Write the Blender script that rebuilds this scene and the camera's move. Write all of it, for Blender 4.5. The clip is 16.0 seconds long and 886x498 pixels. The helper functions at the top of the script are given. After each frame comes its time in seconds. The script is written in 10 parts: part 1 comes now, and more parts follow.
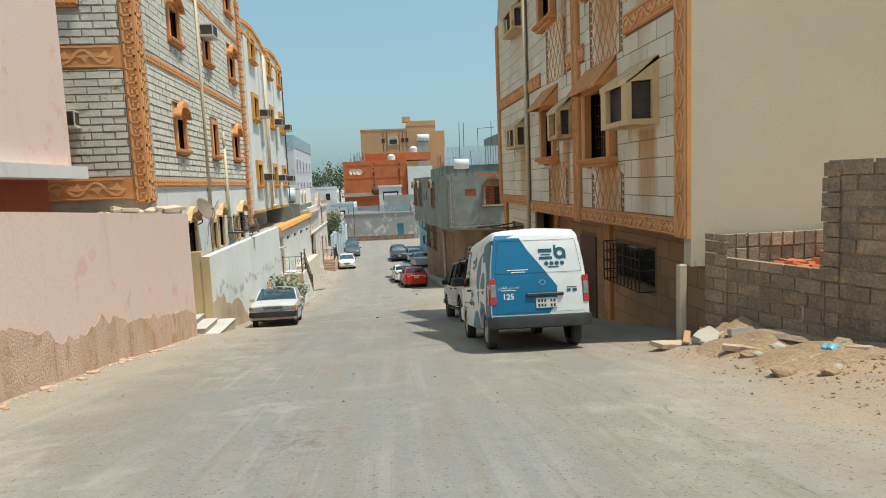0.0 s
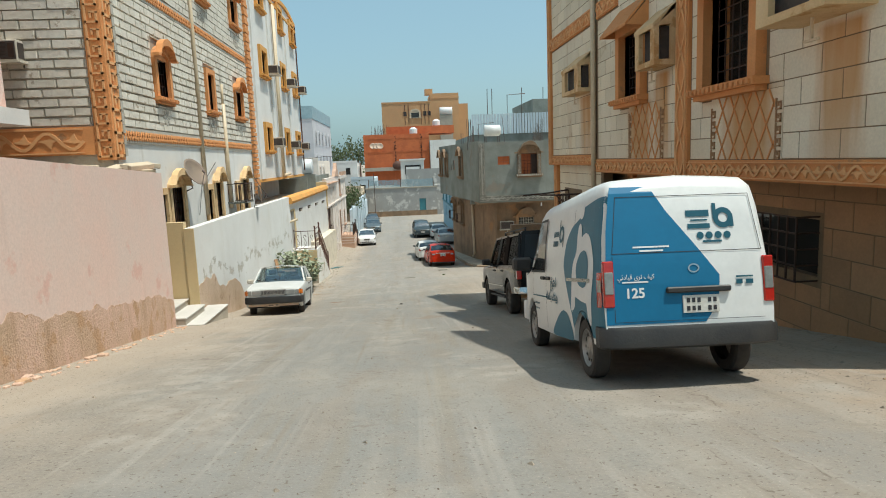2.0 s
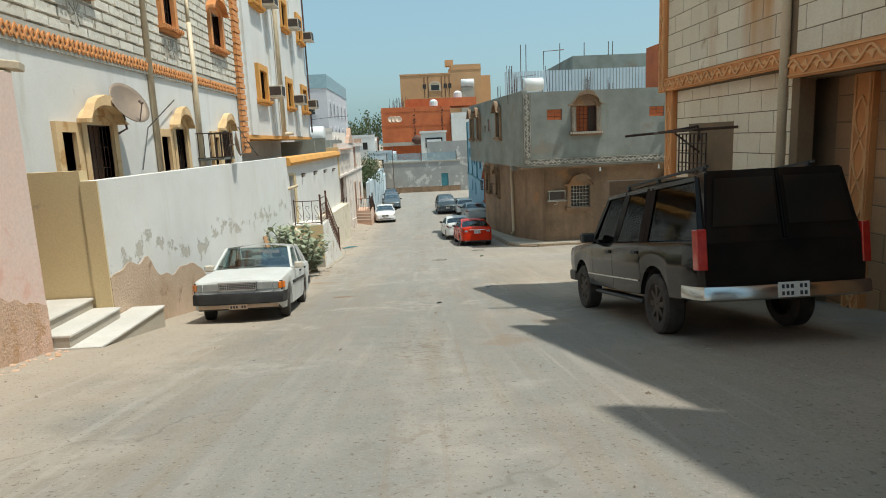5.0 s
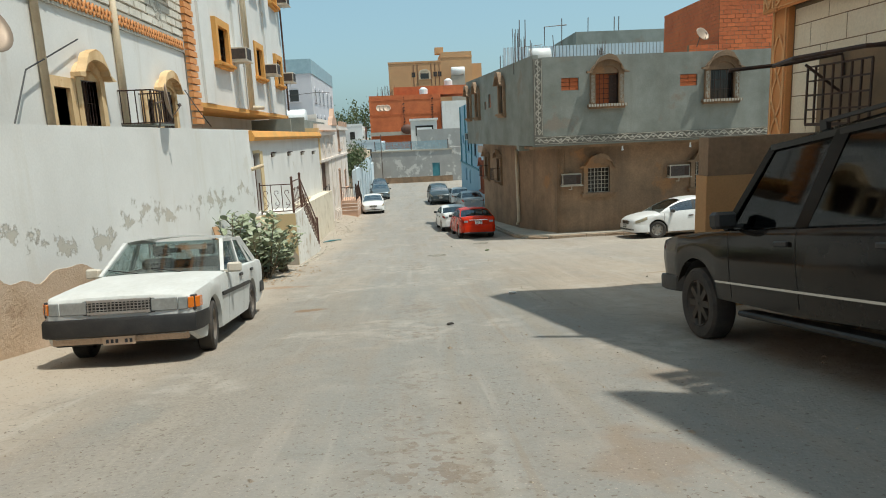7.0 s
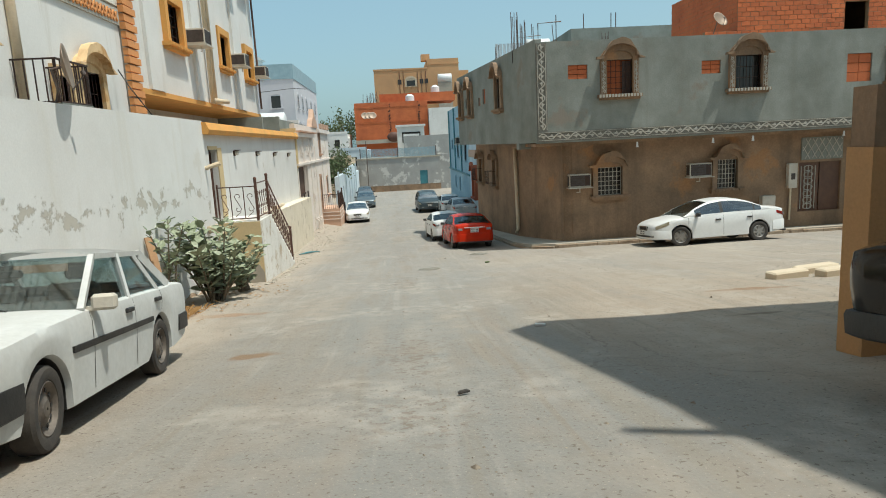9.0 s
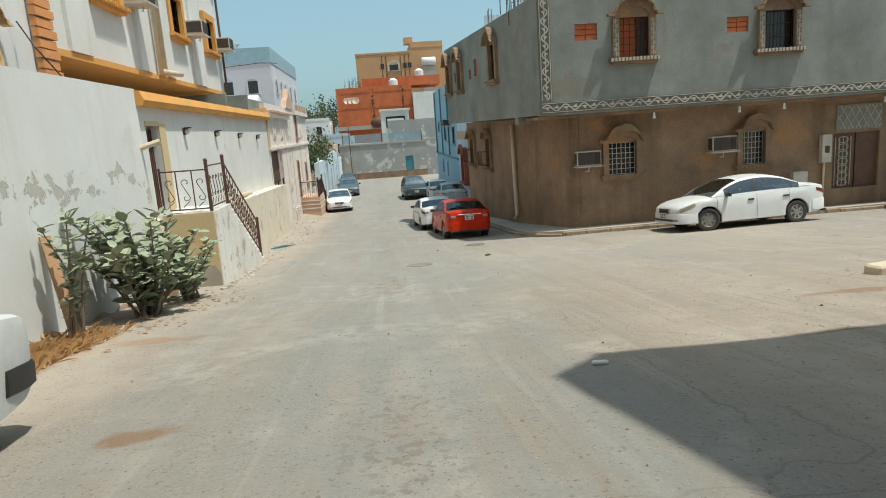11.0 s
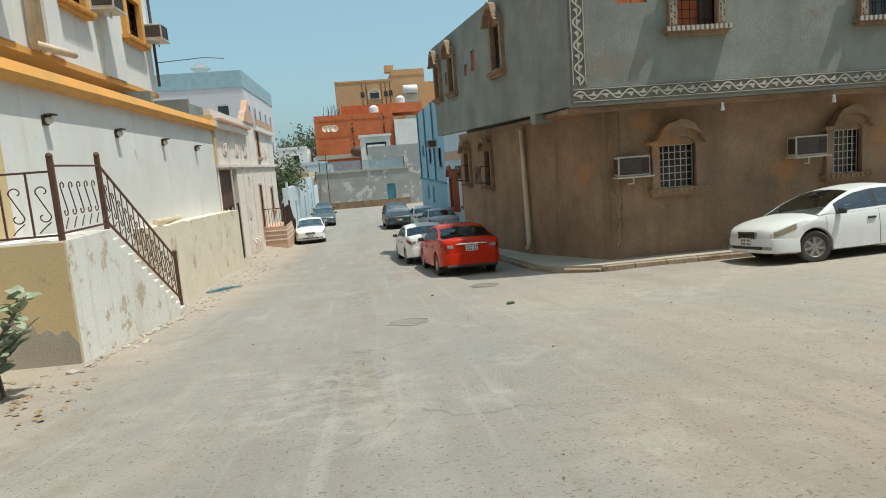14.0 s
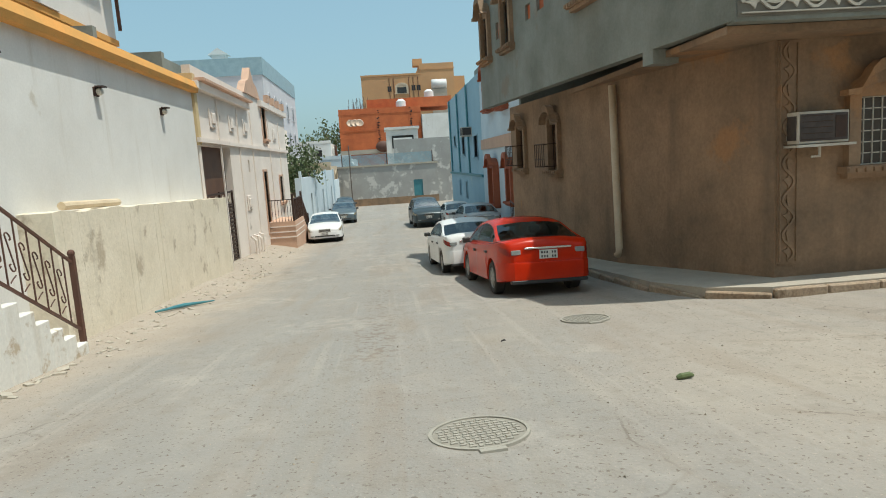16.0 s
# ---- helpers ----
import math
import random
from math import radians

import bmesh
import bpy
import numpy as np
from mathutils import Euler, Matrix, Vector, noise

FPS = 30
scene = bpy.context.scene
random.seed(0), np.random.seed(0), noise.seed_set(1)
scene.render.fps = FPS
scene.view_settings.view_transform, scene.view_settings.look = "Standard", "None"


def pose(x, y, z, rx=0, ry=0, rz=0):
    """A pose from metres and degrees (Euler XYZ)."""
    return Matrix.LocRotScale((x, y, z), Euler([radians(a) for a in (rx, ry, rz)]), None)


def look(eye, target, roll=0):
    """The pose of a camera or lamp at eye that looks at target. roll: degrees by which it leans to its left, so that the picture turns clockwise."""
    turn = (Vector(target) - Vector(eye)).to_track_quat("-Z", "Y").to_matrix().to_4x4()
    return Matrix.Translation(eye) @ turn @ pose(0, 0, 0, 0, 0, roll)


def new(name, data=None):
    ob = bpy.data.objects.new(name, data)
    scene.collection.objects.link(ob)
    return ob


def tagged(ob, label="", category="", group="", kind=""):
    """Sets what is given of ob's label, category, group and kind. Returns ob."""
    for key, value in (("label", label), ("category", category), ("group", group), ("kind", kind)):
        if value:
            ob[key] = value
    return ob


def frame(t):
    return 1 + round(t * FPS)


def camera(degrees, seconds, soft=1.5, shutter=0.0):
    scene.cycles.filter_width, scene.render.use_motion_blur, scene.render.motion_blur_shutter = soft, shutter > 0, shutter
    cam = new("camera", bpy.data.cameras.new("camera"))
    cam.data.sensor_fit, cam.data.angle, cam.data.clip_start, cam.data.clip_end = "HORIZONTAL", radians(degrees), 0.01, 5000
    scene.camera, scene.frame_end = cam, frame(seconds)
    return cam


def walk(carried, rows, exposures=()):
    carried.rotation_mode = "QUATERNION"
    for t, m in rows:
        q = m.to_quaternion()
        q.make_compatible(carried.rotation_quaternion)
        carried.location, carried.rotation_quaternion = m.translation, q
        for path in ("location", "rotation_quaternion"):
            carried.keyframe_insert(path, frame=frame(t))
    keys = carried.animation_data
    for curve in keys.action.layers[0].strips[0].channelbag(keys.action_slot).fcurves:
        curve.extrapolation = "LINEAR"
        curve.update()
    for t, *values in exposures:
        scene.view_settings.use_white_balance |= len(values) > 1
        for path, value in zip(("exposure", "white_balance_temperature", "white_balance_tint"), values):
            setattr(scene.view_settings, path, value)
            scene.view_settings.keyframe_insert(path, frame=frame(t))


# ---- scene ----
cam = camera(69.7, 16.0, 1.0)
METRES, EYE, TILT, LEAN, TURN = 35.0, 1.6, 0.0, 0.0, -5.6
ROWS = [
    (0.0, 0.0, 0.0, 0.0, -0.24, -6.05, 2.31),
    (0.5, -0.0036, 0.0344, -0.004, 0.33, -6.93, 2.31),
    (1.0, -0.0078, 0.0657, -0.0084, 0.68, -7.53, 2.3),
    (1.5, -0.0116, 0.0974, -0.0129, 1.2, -8.24, 2.35),
    (2.0, -0.0161, 0.1263, -0.0175, 1.65, -8.02, 2.21),
    (2.5, -0.0206, 0.1568, -0.022, 2.14, -8.47, 2.25),
    (3.0, -0.0253, 0.1881, -0.027, 2.49, -8.76, 2.44),
    (3.5, -0.0309, 0.2219, -0.0325, 2.99, -9.5, 2.4),
    (4.0, -0.037, 0.2572, -0.0387, 3.45, -9.46, 2.67),
    (6.5, -0.063, 0.4277, -0.0688, 2.71, -10.37, 2.19),
    (7.0, -0.0663, 0.458, -0.0737, 2.26, -10.4, 2.58),
    (7.5, -0.0692, 0.4862, -0.0782, 1.94, -10.19, 2.54),
    (8.0, -0.0716, 0.5116, -0.0822, 1.54, -9.9, 2.67),
    (8.5, -0.0736, 0.5336, -0.0857, 1.23, -9.86, 2.9),
    (9.0, -0.0756, 0.5549, -0.0889, 1.06, -9.58, 2.95),
    (11.5, -0.0835, 0.6643, -0.1032, -0.45, -10.94, 4.03),
    (12.0, -0.085, 0.6846, -0.1062, -0.46, -9.46, 3.79),
    (12.5, -0.0867, 0.7095, -0.1102, -0.5, -8.15, 3.22),
    (13.0, -0.0884, 0.7401, -0.1147, -1.01, -8.25, 3.42),
    (13.5, -0.0901, 0.7749, -0.1191, -1.43, -8.3, 3.88),
    (14.0, -0.0915, 0.8125, -0.1243, -1.96, -8.07, 4.38),
    (14.5, -0.0936, 0.8532, -0.1293, -2.15, -7.71, 4.21),
    (15.0, -0.0973, 0.8964, -0.1344, -1.25, -7.35, 4.05),
    (15.5, -0.1021, 0.9406, -0.14, -0.52, -7.75, 3.7),
    (16.0, -0.1068, 0.9826, -0.1445, 0.34, -7.84, 3.64),
]
walk(cam, [(t, pose(0, 0, EYE, TILT, LEAN, TURN) @ pose(METRES * x, METRES * y, METRES * z, 90 + pitch, roll, yaw)) for t, x, y, z, yaw, pitch, roll in ROWS],
     exposures=[(0.0, 0.18, 6260, 2), (16.0, 0.18, 6260, 2)])


# ---- light ----
SUN = Vector((0.33, -0.14, 1.0)).normalized()
sun_data = bpy.data.lights.new("sun", "SUN")
sun_data.energy, sun_data.angle, sun_data.color = 3.9, radians(0.5), (1.0, 0.93, 0.85)
new("sun", sun_data).matrix_world = look((0, 0, 40), Vector((0, 0, 40)) - SUN)
world = bpy.data.worlds.new("world")
scene.world = world
world.use_nodes = True
sky = world.node_tree.nodes.new("ShaderNodeTexSky")
sky.sky_type, sky.sun_disc = "NISHITA", False
sky.sun_elevation = math.asin(SUN.z)
sky.sun_rotation = math.atan2(SUN.x, SUN.y)
sky.air_density, sky.dust_density, sky.ozone_density = 1.0, 3.0, 1.0
back = world.node_tree.nodes["Background"]
back.inputs["Strength"].default_value = 0.125
# pale dust haze evens out the sky
haze = world.node_tree.nodes.new("ShaderNodeMix")
haze.data_type = "RGBA"
haze.inputs[0].default_value = 0.45
haze.inputs[7].default_value = (2.95, 4.75, 5.25, 1)
world.node_tree.links.new(sky.outputs[0], haze.inputs[6])
world.node_tree.links.new(haze.outputs[2], back.inputs["Color"])


# ---- materials ----
def mat(name, c1, c2=None, scale=0.8, rough=0.85, metal=0.0, bump=0.15, fine=35.0, stain=None, coat=0.0, vary=0.06, island=0.0, spec=0.5, streak=None):
    """Two colours by broad noise, fine grain, optional stains and run-down streaks (colour, scale, threshold), relief."""
    m = bpy.data.materials.new(name)
    m.use_nodes = True
    nt = m.node_tree
    N, L = nt.nodes, nt.links
    bsdf = N["Principled BSDF"]
    bsdf.inputs["Roughness"].default_value, bsdf.inputs["Metallic"].default_value = rough, metal
    bsdf.inputs["Coat Weight"].default_value = coat
    bsdf.inputs["Specular IOR Level"].default_value = spec
    bsdf.inputs["Coat Roughness"].default_value = 0.06
    geo = N.new("ShaderNodeNewGeometry")

    def noise_of(s, detail):
        n = N.new("ShaderNodeTexNoise")
        n.inputs["Scale"].default_value, n.inputs["Detail"].default_value = s, detail
        n.inputs["Roughness"].default_value = 0.62
        L.new(geo.outputs["Position"], n.inputs["Vector"])
        return n

    def mixed(fac, a, b, mode="MIX"):
        x = N.new("ShaderNodeMix")
        x.data_type, x.blend_type = "RGBA", mode
        for value, sock in ((fac, x.inputs[0]), (a, x.inputs[6]), (b, x.inputs[7])):
            if isinstance(value, bpy.types.NodeSocket):
                L.new(value, sock)
            elif isinstance(value, (int, float)):
                sock.default_value = value
            else:
                sock.default_value = (*value, 1)
        return x.outputs[2]

    def ramp(sock, lo, hi):
        r = N.new("ShaderNodeMapRange")
        r.inputs[1].default_value, r.inputs[2].default_value = lo, hi
        L.new(sock, r.inputs[0])
        return r.outputs[0]

    c2 = c2 or tuple(v * 0.85 for v in c1)
    broad, grain = noise_of(scale, 6), noise_of(fine, 4)
    col = mixed(ramp(broad.outputs[0], 0.35, 0.65), c1, c2)
    if stain:
        st = noise_of(stain[1], 7)
        col = mixed(ramp(st.outputs[0], stain[2], stain[2] + 0.06), col, stain[0])
    if streak:
        mp = N.new("ShaderNodeMapping")
        mp.inputs["Scale"].default_value = (1.0, 1.0, 0.10)
        L.new(geo.outputs["Position"], mp.inputs["Vector"])
        sn = noise_of(streak[1], 5)
        L.new(mp.outputs[0], sn.inputs["Vector"])
        col = mixed(ramp(sn.outputs[0], streak[2], streak[2] + 0.16), col, mixed(0.45, streak[0], col))
    dark = tuple([1 - vary * 2.2] * 3)
    col = mixed(ramp(grain.outputs[0], 0.3, 0.7), mixed(1.0, col, dark, "MULTIPLY"), col)
    if island:
        info = N.new("ShaderNodeObjectInfo")
        r = N.new("ShaderNodeMapRange")
        r.inputs[3].default_value, r.inputs[4].default_value = 1 - island, 1 + island * 0.4
        L.new(info.outputs["Random"], r.inputs[0])
        comb = N.new("ShaderNodeCombineColor")
        for i in range(3):
            L.new(r.outputs[0], comb.inputs[i])
        col = mixed(1.0, col, comb.outputs[0], "MULTIPLY")
    L.new(col, bsdf.inputs["Base Color"])
    if bump:
        b = N.new("ShaderNodeBump")
        b.inputs["Strength"].default_value, b.inputs["Distance"].default_value = bump, 0.02
        L.new(grain.outputs[0], b.inputs["Height"])
        L.new(b.outputs[0], bsdf.inputs["Normal"])
    return m


def paint(name, c, metal=0.0, rough=0.35, coat=0.22):
    return mat(name, c, tuple(v * 0.93 for v in c), scale=2.5, rough=rough, metal=metal, bump=0.0, fine=14, coat=coat, vary=0.03)


M_WHITE = mat("white_plaster", (0.74, 0.725, 0.69), (0.66, 0.64, 0.60), 0.5, bump=0.08, fine=28, vary=0.035, stain=((0.56, 0.52, 0.45), 1.1, 0.66), streak=((0.50, 0.45, 0.37), 2.0, 0.58))
M_FLAKED = mat("flaking_white_plaster", (0.77, 0.745, 0.69), (0.70, 0.67, 0.61), 0.6, bump=0.2, fine=16, stain=((0.50, 0.41, 0.30), 2.4, 0.56), streak=((0.52, 0.45, 0.36), 2.2, 0.55))
M_PINK = mat("pink_plaster", (0.80, 0.57, 0.485), (0.75, 0.595, 0.52), 0.5, bump=0.16, fine=20, stain=((0.74, 0.47, 0.39), 1.1, 0.60), vary=0.06, streak=((0.66, 0.47, 0.385), 1.6, 0.60))
M_PINKSAND = mat("peeled_pinkish_render", (0.74, 0.50, 0.385), (0.60, 0.41, 0.275), 1.3, bump=1.2, fine=24, stain=((0.58, 0.36, 0.21), 2.2, 0.54), vary=0.10, streak=((0.44, 0.27, 0.15), 3.0, 0.52))
M_OCHRE = mat("brown_ochre_paint", (0.52, 0.29, 0.12), (0.44, 0.25, 0.115), 0.9, stain=((0.32, 0.20, 0.11), 1.5, 0.62))
M_SAND = mat("crumbling_sandy_render", (0.50, 0.36, 0.24), (0.60, 0.45, 0.33), 1.3, bump=0.9, fine=22, stain=((0.38, 0.26, 0.17), 2.2, 0.60))
M_CREAM = mat("cream_plaster", (0.62, 0.52, 0.38), (0.56, 0.46, 0.33), 0.4, stain=((0.46, 0.37, 0.26), 0.9, 0.66))
M_YELLOW = mat("yellow_ochre_plaster", (0.66, 0.50, 0.27), (0.60, 0.46, 0.26), 0.7, stain=((0.42, 0.32, 0.22), 1.4, 0.63))
M_CEMENT = mat("grey_cement_render", (0.285, 0.30, 0.268), (0.19, 0.20, 0.172), 0.7, bump=0.35, fine=18, stain=((0.25, 0.22, 0.18), 0.6, 0.60), streak=((0.20, 0.20, 0.17), 1.1, 0.52))
M_BROWNR = mat("brown_cement_render", (0.37, 0.24, 0.145), (0.225, 0.15, 0.092), 0.9, bump=0.4, fine=14, vary=0.09, stain=((0.40, 0.215, 0.10), 0.5, 0.60), streak=((0.15, 0.105, 0.07), 1.0, 0.52))
M_ORANGE = mat("ochre_orange_painted_stone", (0.74, 0.32, 0.11), (0.63, 0.275, 0.10), 1.5, bump=0.2, fine=40, stain=((0.40, 0.22, 0.11), 2.0, 0.64))
# band ochre lightened, standing in for light caught by the carved edges
M_CARVE = mat("lit_ochre_carving", (0.82, 0.45, 0.20), (0.72, 0.38, 0.165), 1.5, bump=0.2, fine=40)
M_HOUSING = mat("rusty_cream_plaster", (0.76, 0.55, 0.31), (0.68, 0.46, 0.235), 1.2, stain=((0.55, 0.31, 0.12), 1.8, 0.56), streak=((0.48, 0.26, 0.10), 2.2, 0.52))
M_AMBER = mat("amber_paint", (0.76, 0.355, 0.085), (0.62, 0.33, 0.09), 1.2, fine=30)
M_STONE = mat("white_stone_cladding", (0.84, 0.75, 0.59), (0.76, 0.65, 0.48), 0.7, rough=0.7, fine=25, stain=((0.50, 0.36, 0.20), 0.8, 0.66), island=0.12, streak=((0.55, 0.33, 0.14), 1.3, 0.58))


def rust_runs(m, spots, colour):
    """Rusty water runs down a facade along y: centre, half width, upper end."""
    N, L = m.node_tree.nodes, m.node_tree.links
    bsdf = N["Principled BSDF"]
    geo = N.new("ShaderNodeNewGeometry")
    sep = N.new("ShaderNodeSeparateXYZ")
    L.new(geo.outputs["Position"], sep.inputs[0])

    def op(kind, a, b):
        n = N.new("ShaderNodeMath")
        n.operation = kind
        for i, v in enumerate((a, b)):
            if isinstance(v, (int, float)):
                n.inputs[i].default_value = v
            else:
                L.new(v, n.inputs[i])
        return n.outputs[0]

    def rng(sock, a, b):
        r = N.new("ShaderNodeMapRange")
        r.inputs[1].default_value, r.inputs[2].default_value = a, b
        L.new(sock, r.inputs[0])
        return r.outputs[0]

    mp = N.new("ShaderNodeMapping")
    mp.inputs["Scale"].default_value = (1, 1, 0.12)
    L.new(geo.outputs["Position"], mp.inputs["Vector"])
    tx = N.new("ShaderNodeTexNoise")
    tx.inputs["Scale"].default_value, tx.inputs["Detail"].default_value = 3.5, 6
    L.new(mp.outputs[0], tx.inputs["Vector"])
    total = None
    for y, half, top in spots:
        side = op("ABSOLUTE", op("ADD", op("SUBTRACT", sep.outputs[1], y), op("MULTIPLY", op("SUBTRACT", tx.outputs[0], 0.5), 0.7)), 0)
        one = op("MULTIPLY", rng(side, half, half * 0.45), op("MULTIPLY", rng(sep.outputs[2], top, top - 0.1), rng(sep.outputs[2], top - 2.6, top - 0.9)))
        total = op("MAXIMUM", total, one) if total else one
    x = N.new("ShaderNodeMix")
    x.data_type = "RGBA"
    L.new(op("MULTIPLY", total, op("ADD", op("MULTIPLY", tx.outputs[0], 0.9), 0.38)), x.inputs[0])
    L.new(bsdf.inputs["Base Color"].links[0].from_socket, x.inputs[6])
    x.inputs[7].default_value = (*colour, 1)
    L.new(x.outputs[2], bsdf.inputs["Base Color"])


rust_runs(M_STONE, ((11.95, 0.55, 2.5), (13.9, 0.95, 1.95), (17.2, 0.45, 2.6), (18.3, 0.9, 2.1), (22.4, 0.6, 2.65), (11.95, 0.5, 6.4), (14.0, 0.9, 5.9), (17.2, 0.45, 6.5)), (0.50, 0.25, 0.075))
M_JOINT = mat("brown_joint_mortar", (0.20, 0.14, 0.085), (0.27, 0.18, 0.10), 2)
M_SPLIT = mat("split_faced_pale_block", (0.80, 0.75, 0.65), (0.68, 0.62, 0.52), 1.4, bump=1.0, fine=11, stain=((0.46, 0.38, 0.28), 3.4, 0.60), island=0.1)
M_GREYJ = mat("grey_block_joint", (0.47, 0.41, 0.33), (0.38, 0.33, 0.26), 2.0)
M_TANST = mat("tan_stone_cladding", (0.50, 0.29, 0.15), (0.41, 0.24, 0.13), 1.0, fine=25, island=0.14)
M_REDBR = mat("red_hollow_brick", (0.60, 0.165, 0.055), (0.48, 0.125, 0.045), 0.8, bump=0.5, fine=12, stain=((0.50, 0.36, 0.26), 0.5, 0.68), island=0.16)
M_BREEZE = mat("weathered_breeze_block", (0.45, 0.335, 0.23), (0.35, 0.265, 0.185), 1.6, bump=1.2, fine=24, stain=((0.54, 0.37, 0.23), 2.5, 0.54), island=0.28, vary=0.2)
M_KERB = mat("dirty_tan_kerb", (0.36, 0.255, 0.165), (0.46, 0.37, 0.27), 1.6, bump=0.6, fine=24, stain=((0.22, 0.15, 0.095), 1.4, 0.56), vary=0.2)
M_TANBLD = mat("tan_distant_plaster", (0.60, 0.35, 0.17), (0.53, 0.31, 0.155), 0.25)
M_BLUEW = mat("pale_blue_plaster", (0.36, 0.52, 0.60), (0.31, 0.46, 0.55), 0.4, stain=((0.44, 0.54, 0.56), 0.8, 0.64))
M_BLUEWH = mat("bluish_white_plaster", (0.62, 0.70, 0.74), (0.54, 0.62, 0.67), 0.5)
M_LILAC = mat("pale_lilac_plaster", (0.56, 0.55, 0.57), (0.50, 0.49, 0.52), 0.3)
M_ENDW = mat("peeling_grey_plaster", (0.40, 0.39, 0.365), (0.33, 0.32, 0.30), 0.5, stain=((0.58, 0.56, 0.52), 0.9, 0.55))
M_TEAL = mat("teal_paint", (0.05, 0.20, 0.24), (0.07, 0.24, 0.27), 2, rough=0.5)
M_BLUEFENCE = mat("grey_blue_corrugated_sheet", (0.30, 0.42, 0.47), (0.24, 0.35, 0.40), 1.2, rough=0.55)
M_IRON = mat("dark_wrought_iron", (0.045, 0.03, 0.025), (0.08, 0.04, 0.025), 6, rough=0.6, metal=0.3)
M_RUST = mat("rusty_brown_iron", (0.13, 0.055, 0.035), (0.09, 0.045, 0.03), 5, rough=0.7)
M_WOOD = mat("dark_brown_door", (0.15, 0.075, 0.042), (0.11, 0.055, 0.034), 3, rough=0.6)
M_GLASS = mat("dark_window_glass", (0.035, 0.033, 0.03), rough=0.08, bump=0.0, vary=0.0)
M_ACBOX = mat("aged_white_metal", (0.62, 0.58, 0.50), (0.52, 0.46, 0.37), 3, rough=0.5)
M_ACFACE = mat("dark_unit_grille", (0.05, 0.04, 0.035), (0.08, 0.06, 0.05), 8, rough=0.6)
M_PIPE = mat("cream_plastic_pipe", (0.70, 0.58, 0.41), (0.60, 0.47, 0.31), 2, rough=0.5)
M_DISH = mat("beige_dish_metal", (0.32, 0.24, 0.17), (0.27, 0.20, 0.15), 3, rough=0.5, metal=0.3)
M_CONC = mat("pale_concrete", (0.46, 0.41, 0.33), (0.38, 0.34, 0.28), 1.1, bump=0.4, fine=28)
M_MARBLE = mat("pale_marble_step", (0.66, 0.63, 0.58), (0.56, 0.53, 0.48), 1.6, rough=0.5)
M_TANK = mat("white_plastic_tank", (0.78, 0.78, 0.76), (0.68, 0.68, 0.66), 1, rough=0.4)
M_STEEL = mat("weathered_rebar", (0.14, 0.13, 0.13), (0.18, 0.12, 0.09), 6, rough=0.7, metal=0.5)
M_DARKR = mat("dark_relief_ground", (0.215, 0.205, 0.175), (0.17, 0.16, 0.135), 2.0)
M_LEDGE = mat("mottled_cream_plaster", (0.80, 0.72, 0.58), (0.71, 0.63, 0.49), 1.1, bump=0.4, fine=16, stain=((0.50, 0.42, 0.31), 1.2, 0.58), streak=((0.38, 0.33, 0.26), 1.3, 0.64))
M_RELIEF = mat("pale_carved_relief", (0.52, 0.49, 0.42), (0.44, 0.41, 0.35), 2, fine=30)
M_SALMON = mat("salmon_plaster", (0.62, 0.40, 0.28), (0.54, 0.35, 0.25), 0.8, stain=((0.46, 0.31, 0.22), 1.6, 0.62))
M_PALEROSE = mat("pale_rose_plaster", (0.82, 0.735, 0.66), (0.74, 0.65, 0.575), 0.5, stain=((0.46, 0.40, 0.34), 1.1, 0.66))
M_DIRT = mat("orange_brown_dirt", (0.44, 0.29, 0.165), (0.36, 0.24, 0.14), 2.5, bump=1.2, fine=22, stain=((0.52, 0.42, 0.31), 6.0, 0.60), vary=0.2)
M_REDPAINT = mat("red_brown_paint", (0.40, 0.11, 0.05), (0.34, 0.10, 0.05), 1.4)



